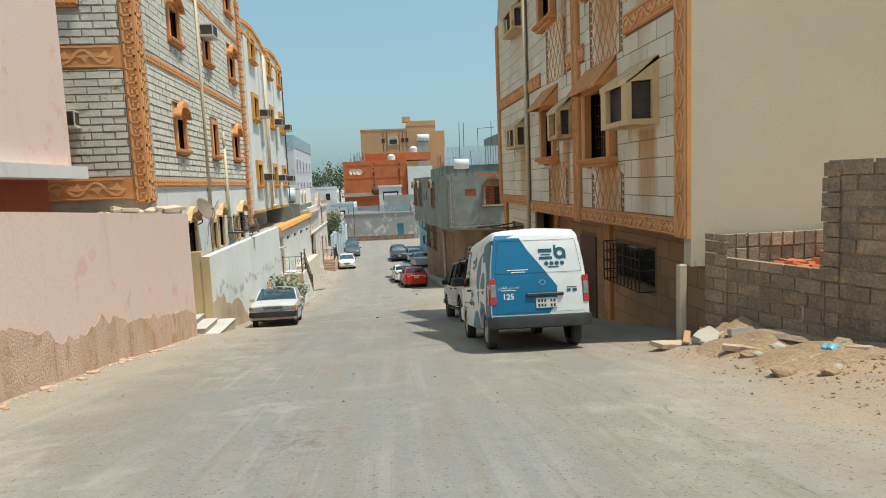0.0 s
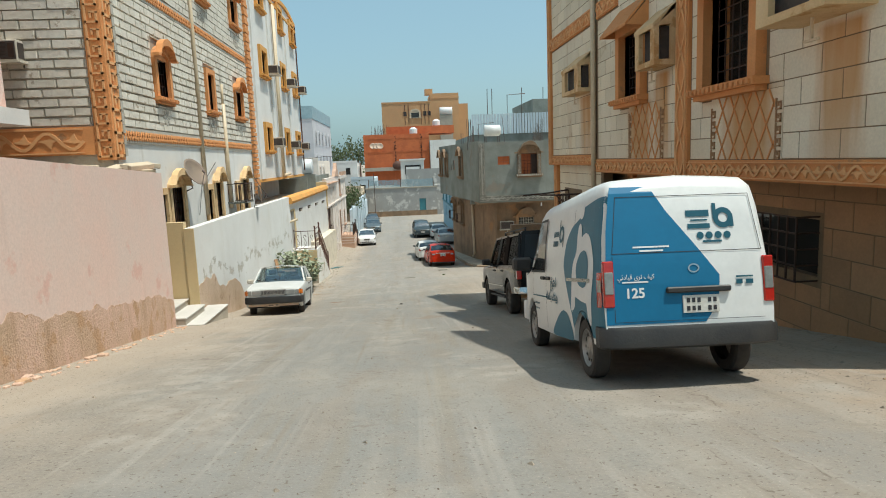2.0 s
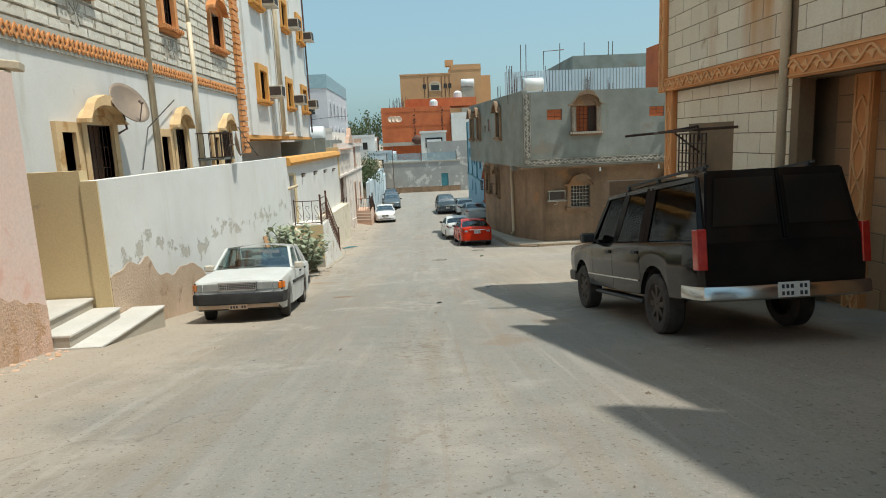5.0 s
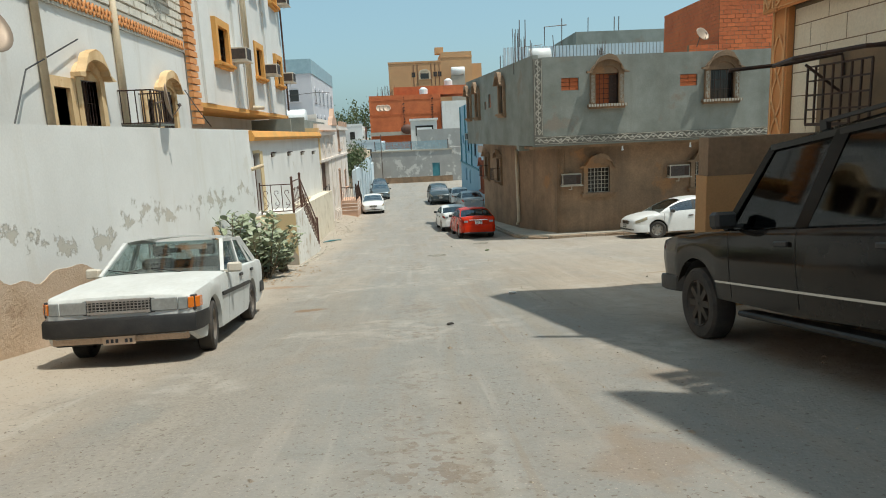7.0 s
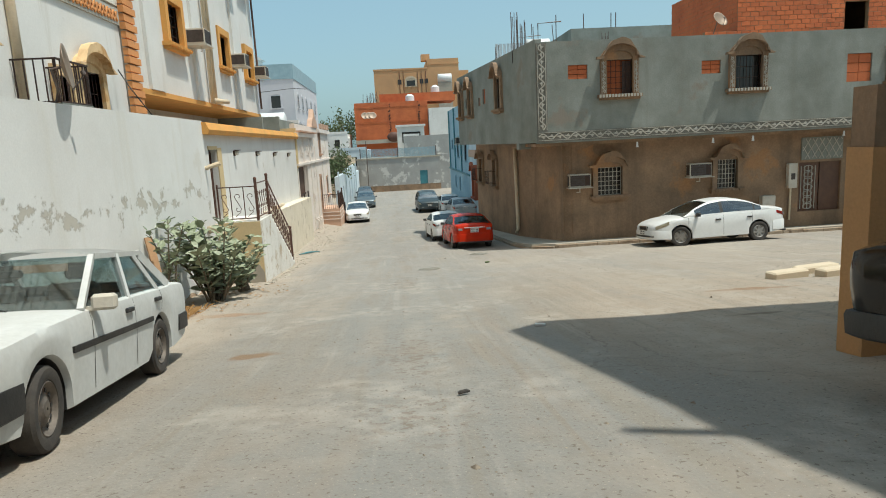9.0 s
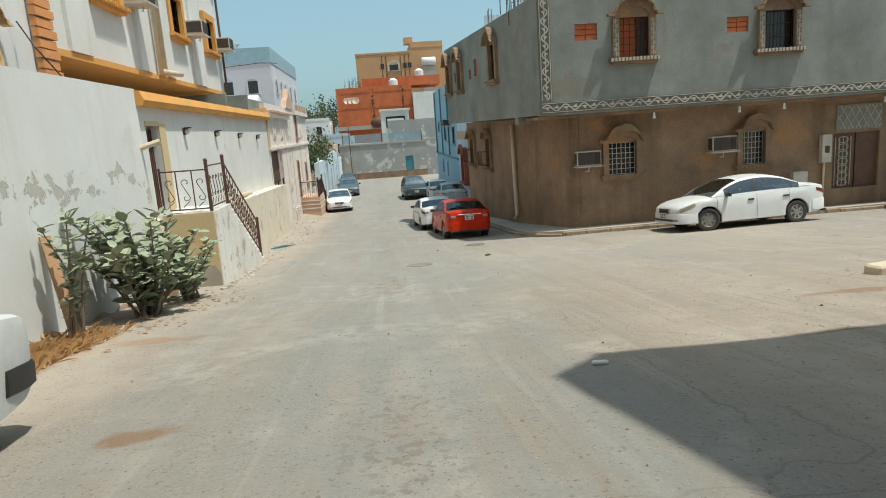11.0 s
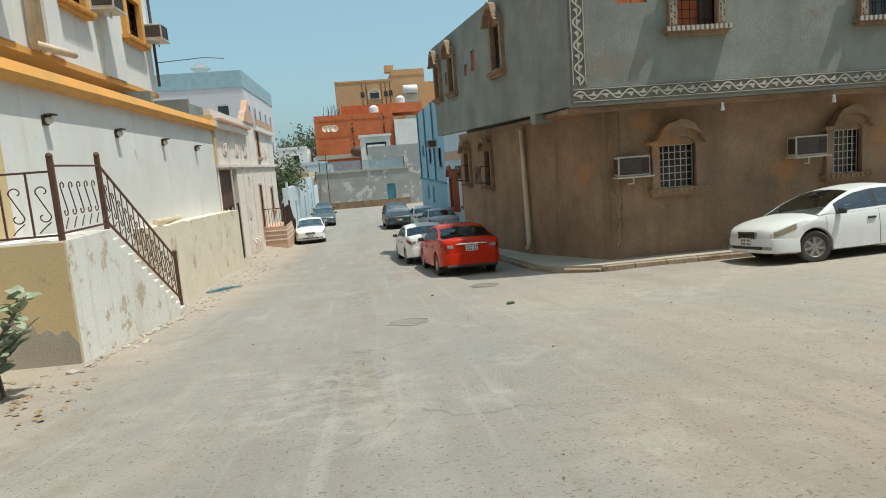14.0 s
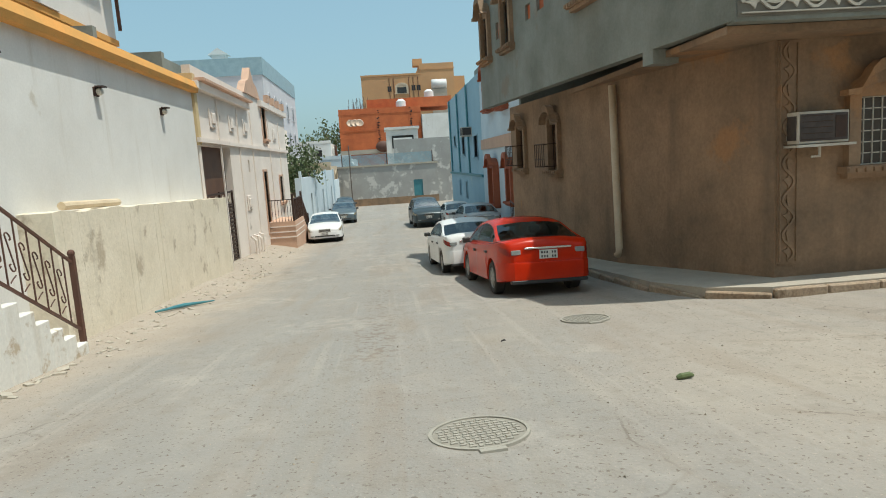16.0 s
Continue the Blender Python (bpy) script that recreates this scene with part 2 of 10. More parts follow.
def torn_material():
    """White coat with jagged grey tears along one wavering line, by height and length."""
    m = mat("flaking_white_coat", (0.745, 0.735, 0.705), (0.68, 0.665, 0.63), 0.6, bump=0.08, fine=28, vary=0.035, stain=((0.66, 0.635, 0.58), 0.9, 0.62), streak=((0.62, 0.585, 0.51), 1.6, 0.58))
    N, L = m.node_tree.nodes, m.node_tree.links
    bsdf = N["Principled BSDF"]
    old = bsdf.inputs["Base Color"].links[0].from_socket
    geo = N.new("ShaderNodeNewGeometry")
    sep = N.new("ShaderNodeSeparateXYZ")
    L.new(geo.outputs["Position"], sep.inputs[0])

    def op(kind, a, b):
        n = N.new("ShaderNodeMath")
        n.operation = kind
        for i, v in enumerate((a, b)):
            if isinstance(v, (int, float)):
                n.inputs[i].default_value = v
            else:
                L.new(v, n.inputs[i])
        return n.outputs[0]

    def grain(s, detail):
        n = N.new("ShaderNodeTexNoise")
        n.inputs["Scale"].default_value, n.inputs["Detail"].default_value, n.inputs["Roughness"].default_value = s, detail, 0.72
        L.new(geo.outputs["Position"], n.inputs["Vector"])
        return n.outputs[0]

    line = op("ADD", op("MULTIPLY", sep.outputs[1], 0.035), op("ADD", sep.outputs[2], 1.32))
    off = op("ABSOLUTE", op("ADD", line, op("MULTIPLY", op("SUBTRACT", grain(0.35, 2), 0.5), -1.6)), 0)
    value = op("SUBTRACT", op("ADD", grain(2.6, 9), 0.07), op("MULTIPLY", off, 0.42))
    mask = op("MULTIPLY", op("SUBTRACT", value, 0.555), 45.0)
    n = N.new("ShaderNodeClamp")
    L.new(mask, n.inputs[0])
    x = N.new("ShaderNodeMix")
    x.data_type = "RGBA"
    L.new(n.outputs[0], x.inputs[0])
    L.new(old, x.inputs[6])
    x.inputs[7].default_value = (0.50, 0.465, 0.40, 1)
    L.new(x.outputs[2], bsdf.inputs["Base Color"])
    b = N.new("ShaderNodeBump")
    b.inputs["Strength"].default_value, b.inputs["Distance"].default_value = 0.7, 0.02
    b.invert = True
    L.new(n.outputs[0], b.inputs["Height"])
    L.new(bsdf.inputs["Normal"].links[0].from_socket, b.inputs["Normal"])
    L.new(b.outputs[0], bsdf.inputs["Normal"])
    return m


M_TORN = torn_material()


def ground_material():
    m = mat("dusty_asphalt_ground", (0.295, 0.268, 0.224), (0.335, 0.302, 0.25), 0.22, rough=0.95, bump=0.7, fine=34, stain=((0.27, 0.26, 0.228), 0.32, 0.54), vary=0.15)
    nt = m.node_tree
    N, L = nt.nodes, nt.links
    bsdf = N["Principled BSDF"]
    old = bsdf.inputs["Base Color"].links[0].from_socket
    geo = N.new("ShaderNodeNewGeometry")
    sep = N.new("ShaderNodeSeparateXYZ")
    L.new(geo.outputs["Position"], sep.inputs[0])

    def tex(kind, s, vec=None, detail=5):
        n = N.new(kind)
        n.inputs["Scale"].default_value = s
        n.inputs["Detail"].default_value = detail
        L.new(vec or geo.outputs["Position"], n.inputs["Vector"])
        return n.outputs[0]

    def rng(sock, a, b, lo=0.0, hi=1.0):
        r = N.new("ShaderNodeMapRange")
        for i, v in enumerate((a, b, lo, hi)):
            r.inputs[i + 1].default_value = v
        L.new(sock, r.inputs[0])
        return r.outputs[0]

    def op(kind, a, b):
        n = N.new("ShaderNodeMath")
        n.operation = kind
        for i, v in enumerate((a, b)):
            if isinstance(v, (int, float)):
                n.inputs[i].default_value = v
            else:
                L.new(v, n.inputs[i])
        return n.outputs[0]

    def blend(fac, a, colour):
        x = N.new("ShaderNodeMix")
        x.data_type = "RGBA"
        L.new(fac, x.inputs[0])
        L.new(a, x.inputs[6])
        x.inputs[7].default_value = (*colour, 1)
        return x.outputs[2]

    side = op("ADD", op("ABSOLUTE", sep.outputs[0], 0), op("MULTIPLY", tex("ShaderNodeTexNoise", 0.45), 3.0))
    col = blend(rng(side, 4.6, 6.6, 0, 0.7), old, (0.32, 0.285, 0.228))
    # wheel lanes worn grey along the street
    stretch = N.new("ShaderNodeMapping")
    stretch.inputs["Scale"].default_value = (1.1, 0.05, 1.0)
    L.new(geo.outputs["Position"], stretch.inputs["Vector"])
    lane = op("MULTIPLY", rng(tex("ShaderNodeTexNoise", 1.0, stretch.outputs[0]), 0.45, 0.65), rng(side, 5.0, 3.5))
    col = blend(op("MULTIPLY", lane, 0.55), col, (0.235, 0.225, 0.195))
    # bare grey carriageway down the middle, tan dust to the right of it
    drift = op("ADD", op("SUBTRACT", sep.outputs[0], op("MULTIPLY", sep.outputs[1], -0.012)), op("MULTIPLY", op("SUBTRACT", tex("ShaderNodeTexNoise", 0.22, None, 4), 0.5), 4.5))
    bare = op("MULTIPLY", rng(drift, -2.8, -1.6), rng(drift, 2.0, 0.9))
    col = blend(op("MULTIPLY", bare, 0.62), col, (0.225, 0.232, 0.220))
    col = blend(op("MULTIPLY", rng(drift, 1.4, 3.4), 0.55), col, (0.37, 0.295, 0.215))
    # broad worn and dusty lanes
    for wide, ang, seed, amt, colour in ((0.85, 0.0, 3.0, 0.75, (0.245, 0.232, 0.205)), (0.70, 0.03, 9.0, 0.45, (0.41, 0.37, 0.305)), (1.3, -0.04, 21.0, 0.30, (0.31, 0.255, 0.195))):
        mp = N.new("ShaderNodeMapping")
        mp.inputs["Location"].default_value = (seed, seed * 0.7, 0)
        mp.inputs["Scale"].default_value = (wide, 0.045, 1.0)
        mp.inputs["Rotation"].default_value = (0, 0, ang)
        L.new(geo.outputs["Position"], mp.inputs["Vector"])
        col = blend(op("MULTIPLY", rng(tex("ShaderNodeTexNoise", 1.0, mp.outputs[0], 5), 0.50, 0.62, 0, amt), rng(tex("ShaderNodeTexNoise", 2.4, None, 6), 0.30, 0.62)), col, colour)
    # narrow tyre lines and scrape marks
    for wide, s, ang, lo, amt, colour in ((3.4, 1.0, 0.0, 0.56, 0.5, (0.24, 0.215, 0.17)), (5.2, 1.0, 0.035, 0.60, 0.16, (0.40, 0.37, 0.31)), (9.0, 1.0, -0.05, 0.62, 0.5, (0.23, 0.195, 0.15))):
        mp = N.new("ShaderNodeMapping")
        mp.inputs["Scale"].default_value = (wide, 0.10, 1.0)
        mp.inputs["Rotation"].default_value = (0, 0, ang)
        L.new(geo.outputs["Position"], mp.inputs["Vector"])
        col = blend(rng(tex("ShaderNodeTexNoise", s, mp.outputs[0], 6), lo, lo + 0.10, 0, amt), col, colour)
    # paler worn surface beyond the crossing
    col = blend(rng(op("ADD", sep.outputs[1], op("MULTIPLY", tex("ShaderNodeTexNoise", 0.3), 10.0)), 34.0, 44.0, 0, 0.5), col, (0.305, 0.298, 0.275))
    # sandy drifts
    col = blend(rng(tex("ShaderNodeTexNoise", 0.16), 0.56, 0.70, 0, 0.5), col, (0.40, 0.35, 0.275))
    # orange dirt blown onto the verge by the plot wall
    verge = op("MULTIPLY", rng(op("ADD", sep.outputs[0], op("MULTIPLY", tex("ShaderNodeTexNoise", 0.9), 2.4)), 4.7, 6.3), rng(sep.outputs[1], 11.5, 8.0))
    col = blend(op("MULTIPLY", verge, 0.85), col, (0.43, 0.285, 0.165))
    # drip spots along the middle
    mid = rng(op("ABSOLUTE", op("ADD", sep.outputs[0], 0.66), 0), 0.60, 0.12)
    spots = op("MULTIPLY", rng(tex("ShaderNodeTexNoise", 10.0, None, 3), 0.54, 0.59), op("MULTIPLY", mid, rng(tex("ShaderNodeTexNoise", 0.7), 0.42, 0.60)))
    col = blend(op("MULTIPLY", spots, 0.5), col, (0.15, 0.10, 0.065))
    # mottling at the size of a hand, and brown dust trails
    col = blend(rng(tex("ShaderNodeTexNoise", 5.5, None, 6), 0.54, 0.68, 0, 0.26), col, (0.20, 0.178, 0.14))
    col = blend(rng(tex("ShaderNodeTexNoise", 1.7, None, 6), 0.55, 0.72, 0, 0.22), col, (0.42, 0.385, 0.32))
    trail = N.new("ShaderNodeMapping")
    trail.inputs["Scale"].default_value = (0.8, 0.09, 1.0)
    trail.inputs["Rotation"].default_value = (0, 0, 0.06)
    L.new(geo.outputs["Position"], trail.inputs["Vector"])
    col = blend(rng(tex("ShaderNodeTexNoise", 2.2, trail.outputs[0], 7), 0.54, 0.66, 0, 0.35), col, (0.25, 0.205, 0.155))
    # hairline cracks
    vor = N.new("ShaderNodeTexVoronoi")
    vor.feature = "DISTANCE_TO_EDGE"
    vor.inputs["Scale"].default_value = 0.28
    warp = N.new("ShaderNodeVectorMath")
    warp.operation = "MULTIPLY_ADD"
    wn = N.new("ShaderNodeTexNoise")
    wn.inputs["Scale"].default_value = 1.3
    L.new(geo.outputs["Position"], wn.inputs["Vector"])
    L.new(wn.outputs[1], warp.inputs[0])
    warp.inputs[1].default_value = (1.6, 1.6, 0)
    L.new(geo.outputs["Position"], warp.inputs[2])
    L.new(warp.outputs[0], vor.inputs["Vector"])
    crack = op("MULTIPLY", rng(vor.outputs["Distance"], 0.008, 0.002), rng(tex("ShaderNodeTexNoise", 0.25), 0.5, 0.58))
    col = blend(op("MULTIPLY", crack, 0.4), col, (0.12, 0.10, 0.08))
    # long open cracks and patch edges: start, end, waver, half width, strength
    wide_wave, fine_wave = tex("ShaderNodeTexNoise", 0.9, None, 2), tex("ShaderNodeTexNoise", 6.0, None, 4)
    broken = rng(tex("ShaderNodeTexNoise", 2.2, None, 3), 0.46, 0.58)
    for ax, ay, bx, by, amp, half, amt in ((2.4, 10.2, 2.3, 7.2, 0.5, 0.016, 0.8), (2.6, 7.0, 2.45, 2.5, 0.4, 0.016, 0.8), (1.75, 9.2, 1.95, 5.5, 0.5, 0.012, 0.6), (2.05, 38.85, 3.3, 37.95, 0.5, 0.022, 0.85), (1.15, 38.9, 1.15, 37.0, 0.25, 0.014, 0.7), (1.5, 31.0, 1.5, 25.8, 0.45, 0.018, 0.7), (2.2, 29.3, 4.2, 30.1, 0.4, 0.014, 0.5), (3.0, 40.9, 6.5, 40.35, 0.4, 0.016, 0.6)):
        ln = math.hypot(bx - ax, by - ay)
        ux, uy = (bx - ax) / ln, (by - ay) / ln
        dx, dy = op("SUBTRACT", sep.outputs[0], ax), op("SUBTRACT", sep.outputs[1], ay)
        along = op("ADD", op("MULTIPLY", dx, ux), op("MULTIPLY", dy, uy))
        across = op("SUBTRACT", op("MULTIPLY", dx, uy), op("MULTIPLY", dy, ux))
        across = op("ADD", across, op("MULTIPLY", op("SUBTRACT", wide_wave, 0.5), amp * 1.6))
        across = op("ABSOLUTE", op("ADD", across, op("MULTIPLY", op("SUBTRACT", fine_wave, 0.5), amp * 0.35)), 0)
        inside = op("MULTIPLY", rng(along, 0.0, 0.3), rng(along, ln, ln - 0.3))
        line = op("MULTIPLY", op("MULTIPLY", rng(across, half, half * 0.3), broken), inside)
        col = blend(op("MULTIPLY", line, amt * 0.75), col, (0.10, 0.082, 0.062))
        col = blend(op("MULTIPLY", op("MULTIPLY", rng(across, half * 9, half), inside), amt * 0.22), col, (0.24, 0.19, 0.14))
    # damp and rusty stains, and a few plain dark brown patches
    ragged = tex("ShaderNodeTexNoise", 3.2, None, 5)
    for cx, cy, rx, ry, colour, amt in ((-4.0, 31.4, 0.75, 0.28, (0.25, 0.135, 0.06), 0.85), (-2.65, 27.3, 0.35, 0.22, (0.20, 0.12, 0.06), 0.8), (0.46, 19.3, 0.38, 0.45, (0.24, 0.155, 0.09), 0.38), (1.4, 21.0, 0.4, 0.3, (0.22, 0.15, 0.09), 0.3), (3.6, 28.3, 0.5, 0.10, (0.15, 0.115, 0.075), 0.8), (4.1, 27.7, 0.45, 0.10, (0.15, 0.115, 0.075), 0.8), (5.4, 30.1, 0.9, 0.16, (0.24, 0.14, 0.07), 0.7), (-5.1, 31.3, 0.6, 1.4, (0.36, 0.19, 0.085), 0.75)):
        ex, ey = op("MULTIPLY", op("SUBTRACT", sep.outputs[0], cx), 1 / rx), op("MULTIPLY", op("SUBTRACT", sep.outputs[1], cy), 1 / ry)
        away = op("ADD", op("ADD", op("MULTIPLY", ex, ex), op("MULTIPLY", ey, ey)), op("MULTIPLY", op("SUBTRACT", ragged, 0.5), 3.5))
        col = blend(rng(away, 1.15, 0.25, 0, amt), col, colour)
    # sand washed up along the left foot, chalky dust patches, thin pale tyre lines
    col = blend(rng(op("ADD", sep.outputs[0], op("MULTIPLY", op("SUBTRACT", tex("ShaderNodeTexNoise", 0.8, None, 5), 0.5), 2.6)), -3.2, -4.4, 0, 0.6), col, (0.42, 0.355, 0.275))
    chalk = op("MULTIPLY", rng(tex("ShaderNodeTexNoise", 0.55, None, 7), 0.55, 0.63), rng(tex("ShaderNodeTexNoise", 4.0, None, 5), 0.42, 0.60))
    col = blend(op("MULTIPLY", chalk, 0.34), col, (0.46, 0.425, 0.365))
    tyre = N.new("ShaderNodeMapping")
    tyre.inputs["Scale"].default_value = (7.0, 0.05, 1.0)
    tyre.inputs["Rotation"].default_value = (0, 0, 0.02)
    L.new(geo.outputs["Position"], tyre.inputs["Vector"])
    col = blend(op("MULTIPLY", rng(tex("ShaderNodeTexNoise", 1.0, tyre.outputs[0], 3), 0.58, 0.66, 0, 0.32), rng(tex("ShaderNodeTexNoise", 0.4, None, 2), 0.42, 0.6)), col, (0.40, 0.37, 0.32))
    # dark specks
    col = blend(rng(tex("ShaderNodeTexNoise", 30.0, None, 2), 0.635, 0.68, 0, 0.75), col, (0.13, 0.105, 0.08))
    # pale grit
    col = blend(rng(tex("ShaderNodeTexNoise", 60.0, None, 2), 0.65, 0.71, 0, 0.4), col, (0.50, 0.45, 0.37))
    worn = N.new("ShaderNodeMix")
    worn.data_type, worn.blend_type = "RGBA", "MULTIPLY"
    worn.inputs[0].default_value = 1.0
    L.new(col, worn.inputs[6])
    worn.inputs[7].default_value = (0.93, 0.905, 0.90, 1)
    L.new(worn.outputs[2], bsdf.inputs["Base Color"])
    return m


M_GROUND = ground_material()


# ---- building blocks ----
SPLIT = {"wall", "side_wall", "ground_floor_wall", "back_wall", "upper_wall", "moulding", "plaque", "pier", "pillar", "coping", "cornice", "drain_pipe", "frame_beam", "course", "return_wall", "pilaster", "tile_eave", "mast", "slabs"}


def split_off(bm):
    """Take all islands but the first out of bm; return them."""
    bm.verts.ensure_lookup_table()
    todo, isles = set(bm.verts), []
    while todo:
        stack, isle = [next(v for v in bm.verts if v in todo)], []
        todo.discard(stack[0])
        while stack:
            v = stack.pop()
            isle.append(v)
            for e in v.link_edges:
                w = e.other_vert(v)
                if w in todo:
                    todo.discard(w)
                    stack.append(w)
        isles.append(isle)
    out = []
    for isle in isles[1:]:
        nb, m = bmesh.new(), {}
        for v in isle:
            m[v] = nb.verts.new(v.co)
        for f in {f for v in isle for f in v.link_faces}:
            nb.faces.new([m[v] for v in f.verts])
        out.append(nb)
    bmesh.ops.delete(bm, geom=[v for isle in isles[1:] for v in isle], context="VERTS")
    return out


def part(name, bm, material, parent, label="", smooth=False):
    """One mesh object from a bmesh in world coordinates, under a parent; separate slabs become separate parts."""
    if len(bm.verts) < 4000:
        bmesh.ops.remove_doubles(bm, verts=bm.verts, dist=1e-4)
    bmesh.ops.recalc_face_normals(bm, faces=bm.faces)
    if name in SPLIT:
        rest = split_off(bm)
        for extra in rest:
            part(name, extra, material, parent, label, smooth)
    me = bpy.data.meshes.new(name)
    bm.to_mesh(me)
    bm.free()
    if smooth:
        for p in me.polygons:
            p.use_smooth = True
    for x in material if isinstance(material, (list, tuple)) else [material]:
        me.materials.append(x)
    ob = new(name, me)
    if parent is not None:
        ob.parent = parent
        ob.matrix_parent_inverse = world_of(parent).inverted()
    if label:
        ob["label"] = label
    return ob


def world_of(ob):
    m = ob.matrix_basis.copy()
    return world_of(ob.parent) @ ob.matrix_parent_inverse @ m if ob.parent else m


def thing(name, at, label, category, group="", kind="", rz=0.0):
    ob = new(name)
    ob.empty_display_size = 0.2
    ob.matrix_basis = pose(*at, 0, 0, rz)
    return tagged(ob, label, category, group, kind)


def box(bm, M, u0, u1, v0, v1, w0, w1, bevel=0.0):
    c = [bm.verts.new(M @ Vector((u, v, w))) for w in (w0, w1) for v in (v0, v1) for u in (u0, u1)]
    f = [bm.faces.new([c[i] for i in q]) for q in ((0, 1, 3, 2), (4, 6, 7, 5), (0, 4, 5, 1), (2, 3, 7, 6), (0, 2, 6, 4), (1, 5, 7, 3))]
    if bevel:
        edges = {e for x in f for e in x.edges}
        bmesh.ops.bevel(bm, geom=list(edges), offset=bevel, segments=1, affect="EDGES")
    return c


def prism(bm, M, pts, v0, v1):
    """A polygon in (u, w) swept from v0 to v1."""
    a = [bm.verts.new(M @ Vector((u, v0, w))) for u, w in pts]
    b = [bm.verts.new(M @ Vector((u, v1, w))) for u, w in pts]
    n = len(pts)
    bm.faces.new(a)
    bm.faces.new(b[::-1])
    for i in range(n):
        bm.faces.new((a[i], a[(i + 1) % n], b[(i + 1) % n], b[i]))


def tube(bm, pts, r, n=8, cap=True):
    pts = [Vector(p) for p in pts]
    rings = []
    for i, p in enumerate(pts):
        d = (pts[min(i + 1, len(pts) - 1)] - pts[max(i - 1, 0)]).normalized()
        a = d.orthogonal().normalized()
        if abs(d.z) < 0.99:
            a = d.cross(Vector((0, 0, 1))).normalized()
        b = d.cross(a)
        rr = r[i] if isinstance(r, (list, tuple)) else r
        rings.append([bm.verts.new(p + (a * math.cos(k * 2 * math.pi / n) + b * math.sin(k * 2 * math.pi / n)) * rr) for k in range(n)])
    for x, y in zip(rings, rings[1:]):
        for k in range(n):
            bm.faces.new((x[k], x[(k + 1) % n], y[(k + 1) % n], y[k]))
    if cap:
        bm.faces.new(rings[0])
        bm.faces.new(rings[-1][::-1])


def face_frame(x, y, z, ux, uy):
    """Local u along a facade, v out of it (u turned clockwise seen from above), w up."""
    u = Vector((ux, uy, 0)).normalized()
    v = Vector((u.y, -u.x, 0))
    return Matrix(((u.x, v.x, 0, x), (u.y, v.y, 0, y), (0, 0, 1, z), (0, 0, 0, 1)))


def wall(bm, M, u0, u1, w0, w1, thick, holes=()):
    """A wall slab behind v = 0, pierced by holes (u0, u1, w0, w1): one closed shell."""
    holes = [h for h in holes if h[0] < u1 and h[1] > u0 and h[2] < w1 and h[3] > w0]
    us = sorted({u0, u1, *[max(u0, min(u1, x)) for h in holes for x in h[:2]]})
    ws = sorted({w0, w1, *[max(w0, min(w1, x)) for h in holes for x in h[2:]]})
    seen = {}

    def vert(i, j, k):
        if (i, j, k) not in seen:
            seen[i, j, k] = bm.verts.new(M @ Vector((us[i], -thick * k, ws[j])))
        return seen[i, j, k]

    def full(i, j):
        if not (0 <= i < len(us) - 1 and 0 <= j < len(ws) - 1):
            return False
        u, w = (us[i] + us[i + 1]) / 2, (ws[j] + ws[j + 1]) / 2
        return not any(h[0] < u < h[1] and h[2] < w < h[3] for h in holes)

    for i in range(len(us) - 1):
        for j in range(len(ws) - 1):
            if not full(i, j):
                continue
            for k in (0, 1):
                bm.faces.new((vert(i, j, k), vert(i + 1, j, k), vert(i + 1, j + 1, k), vert(i, j + 1, k)))
            for di, dj, a, b in ((-1, 0, (0, 0), (0, 1)), (1, 0, (1, 0), (1, 1)), (0, -1, (0, 0), (1, 0)), (0, 1, (0, 1), (1, 1))):
                if not full(i + di, j + dj):
                    bm.faces.new((vert(i + a[0], j + a[1], 0), vert(i + b[0], j + b[1], 0), vert(i + b[0], j + b[1], 1), vert(i + a[0], j + a[1], 1)))


PIECES = {}


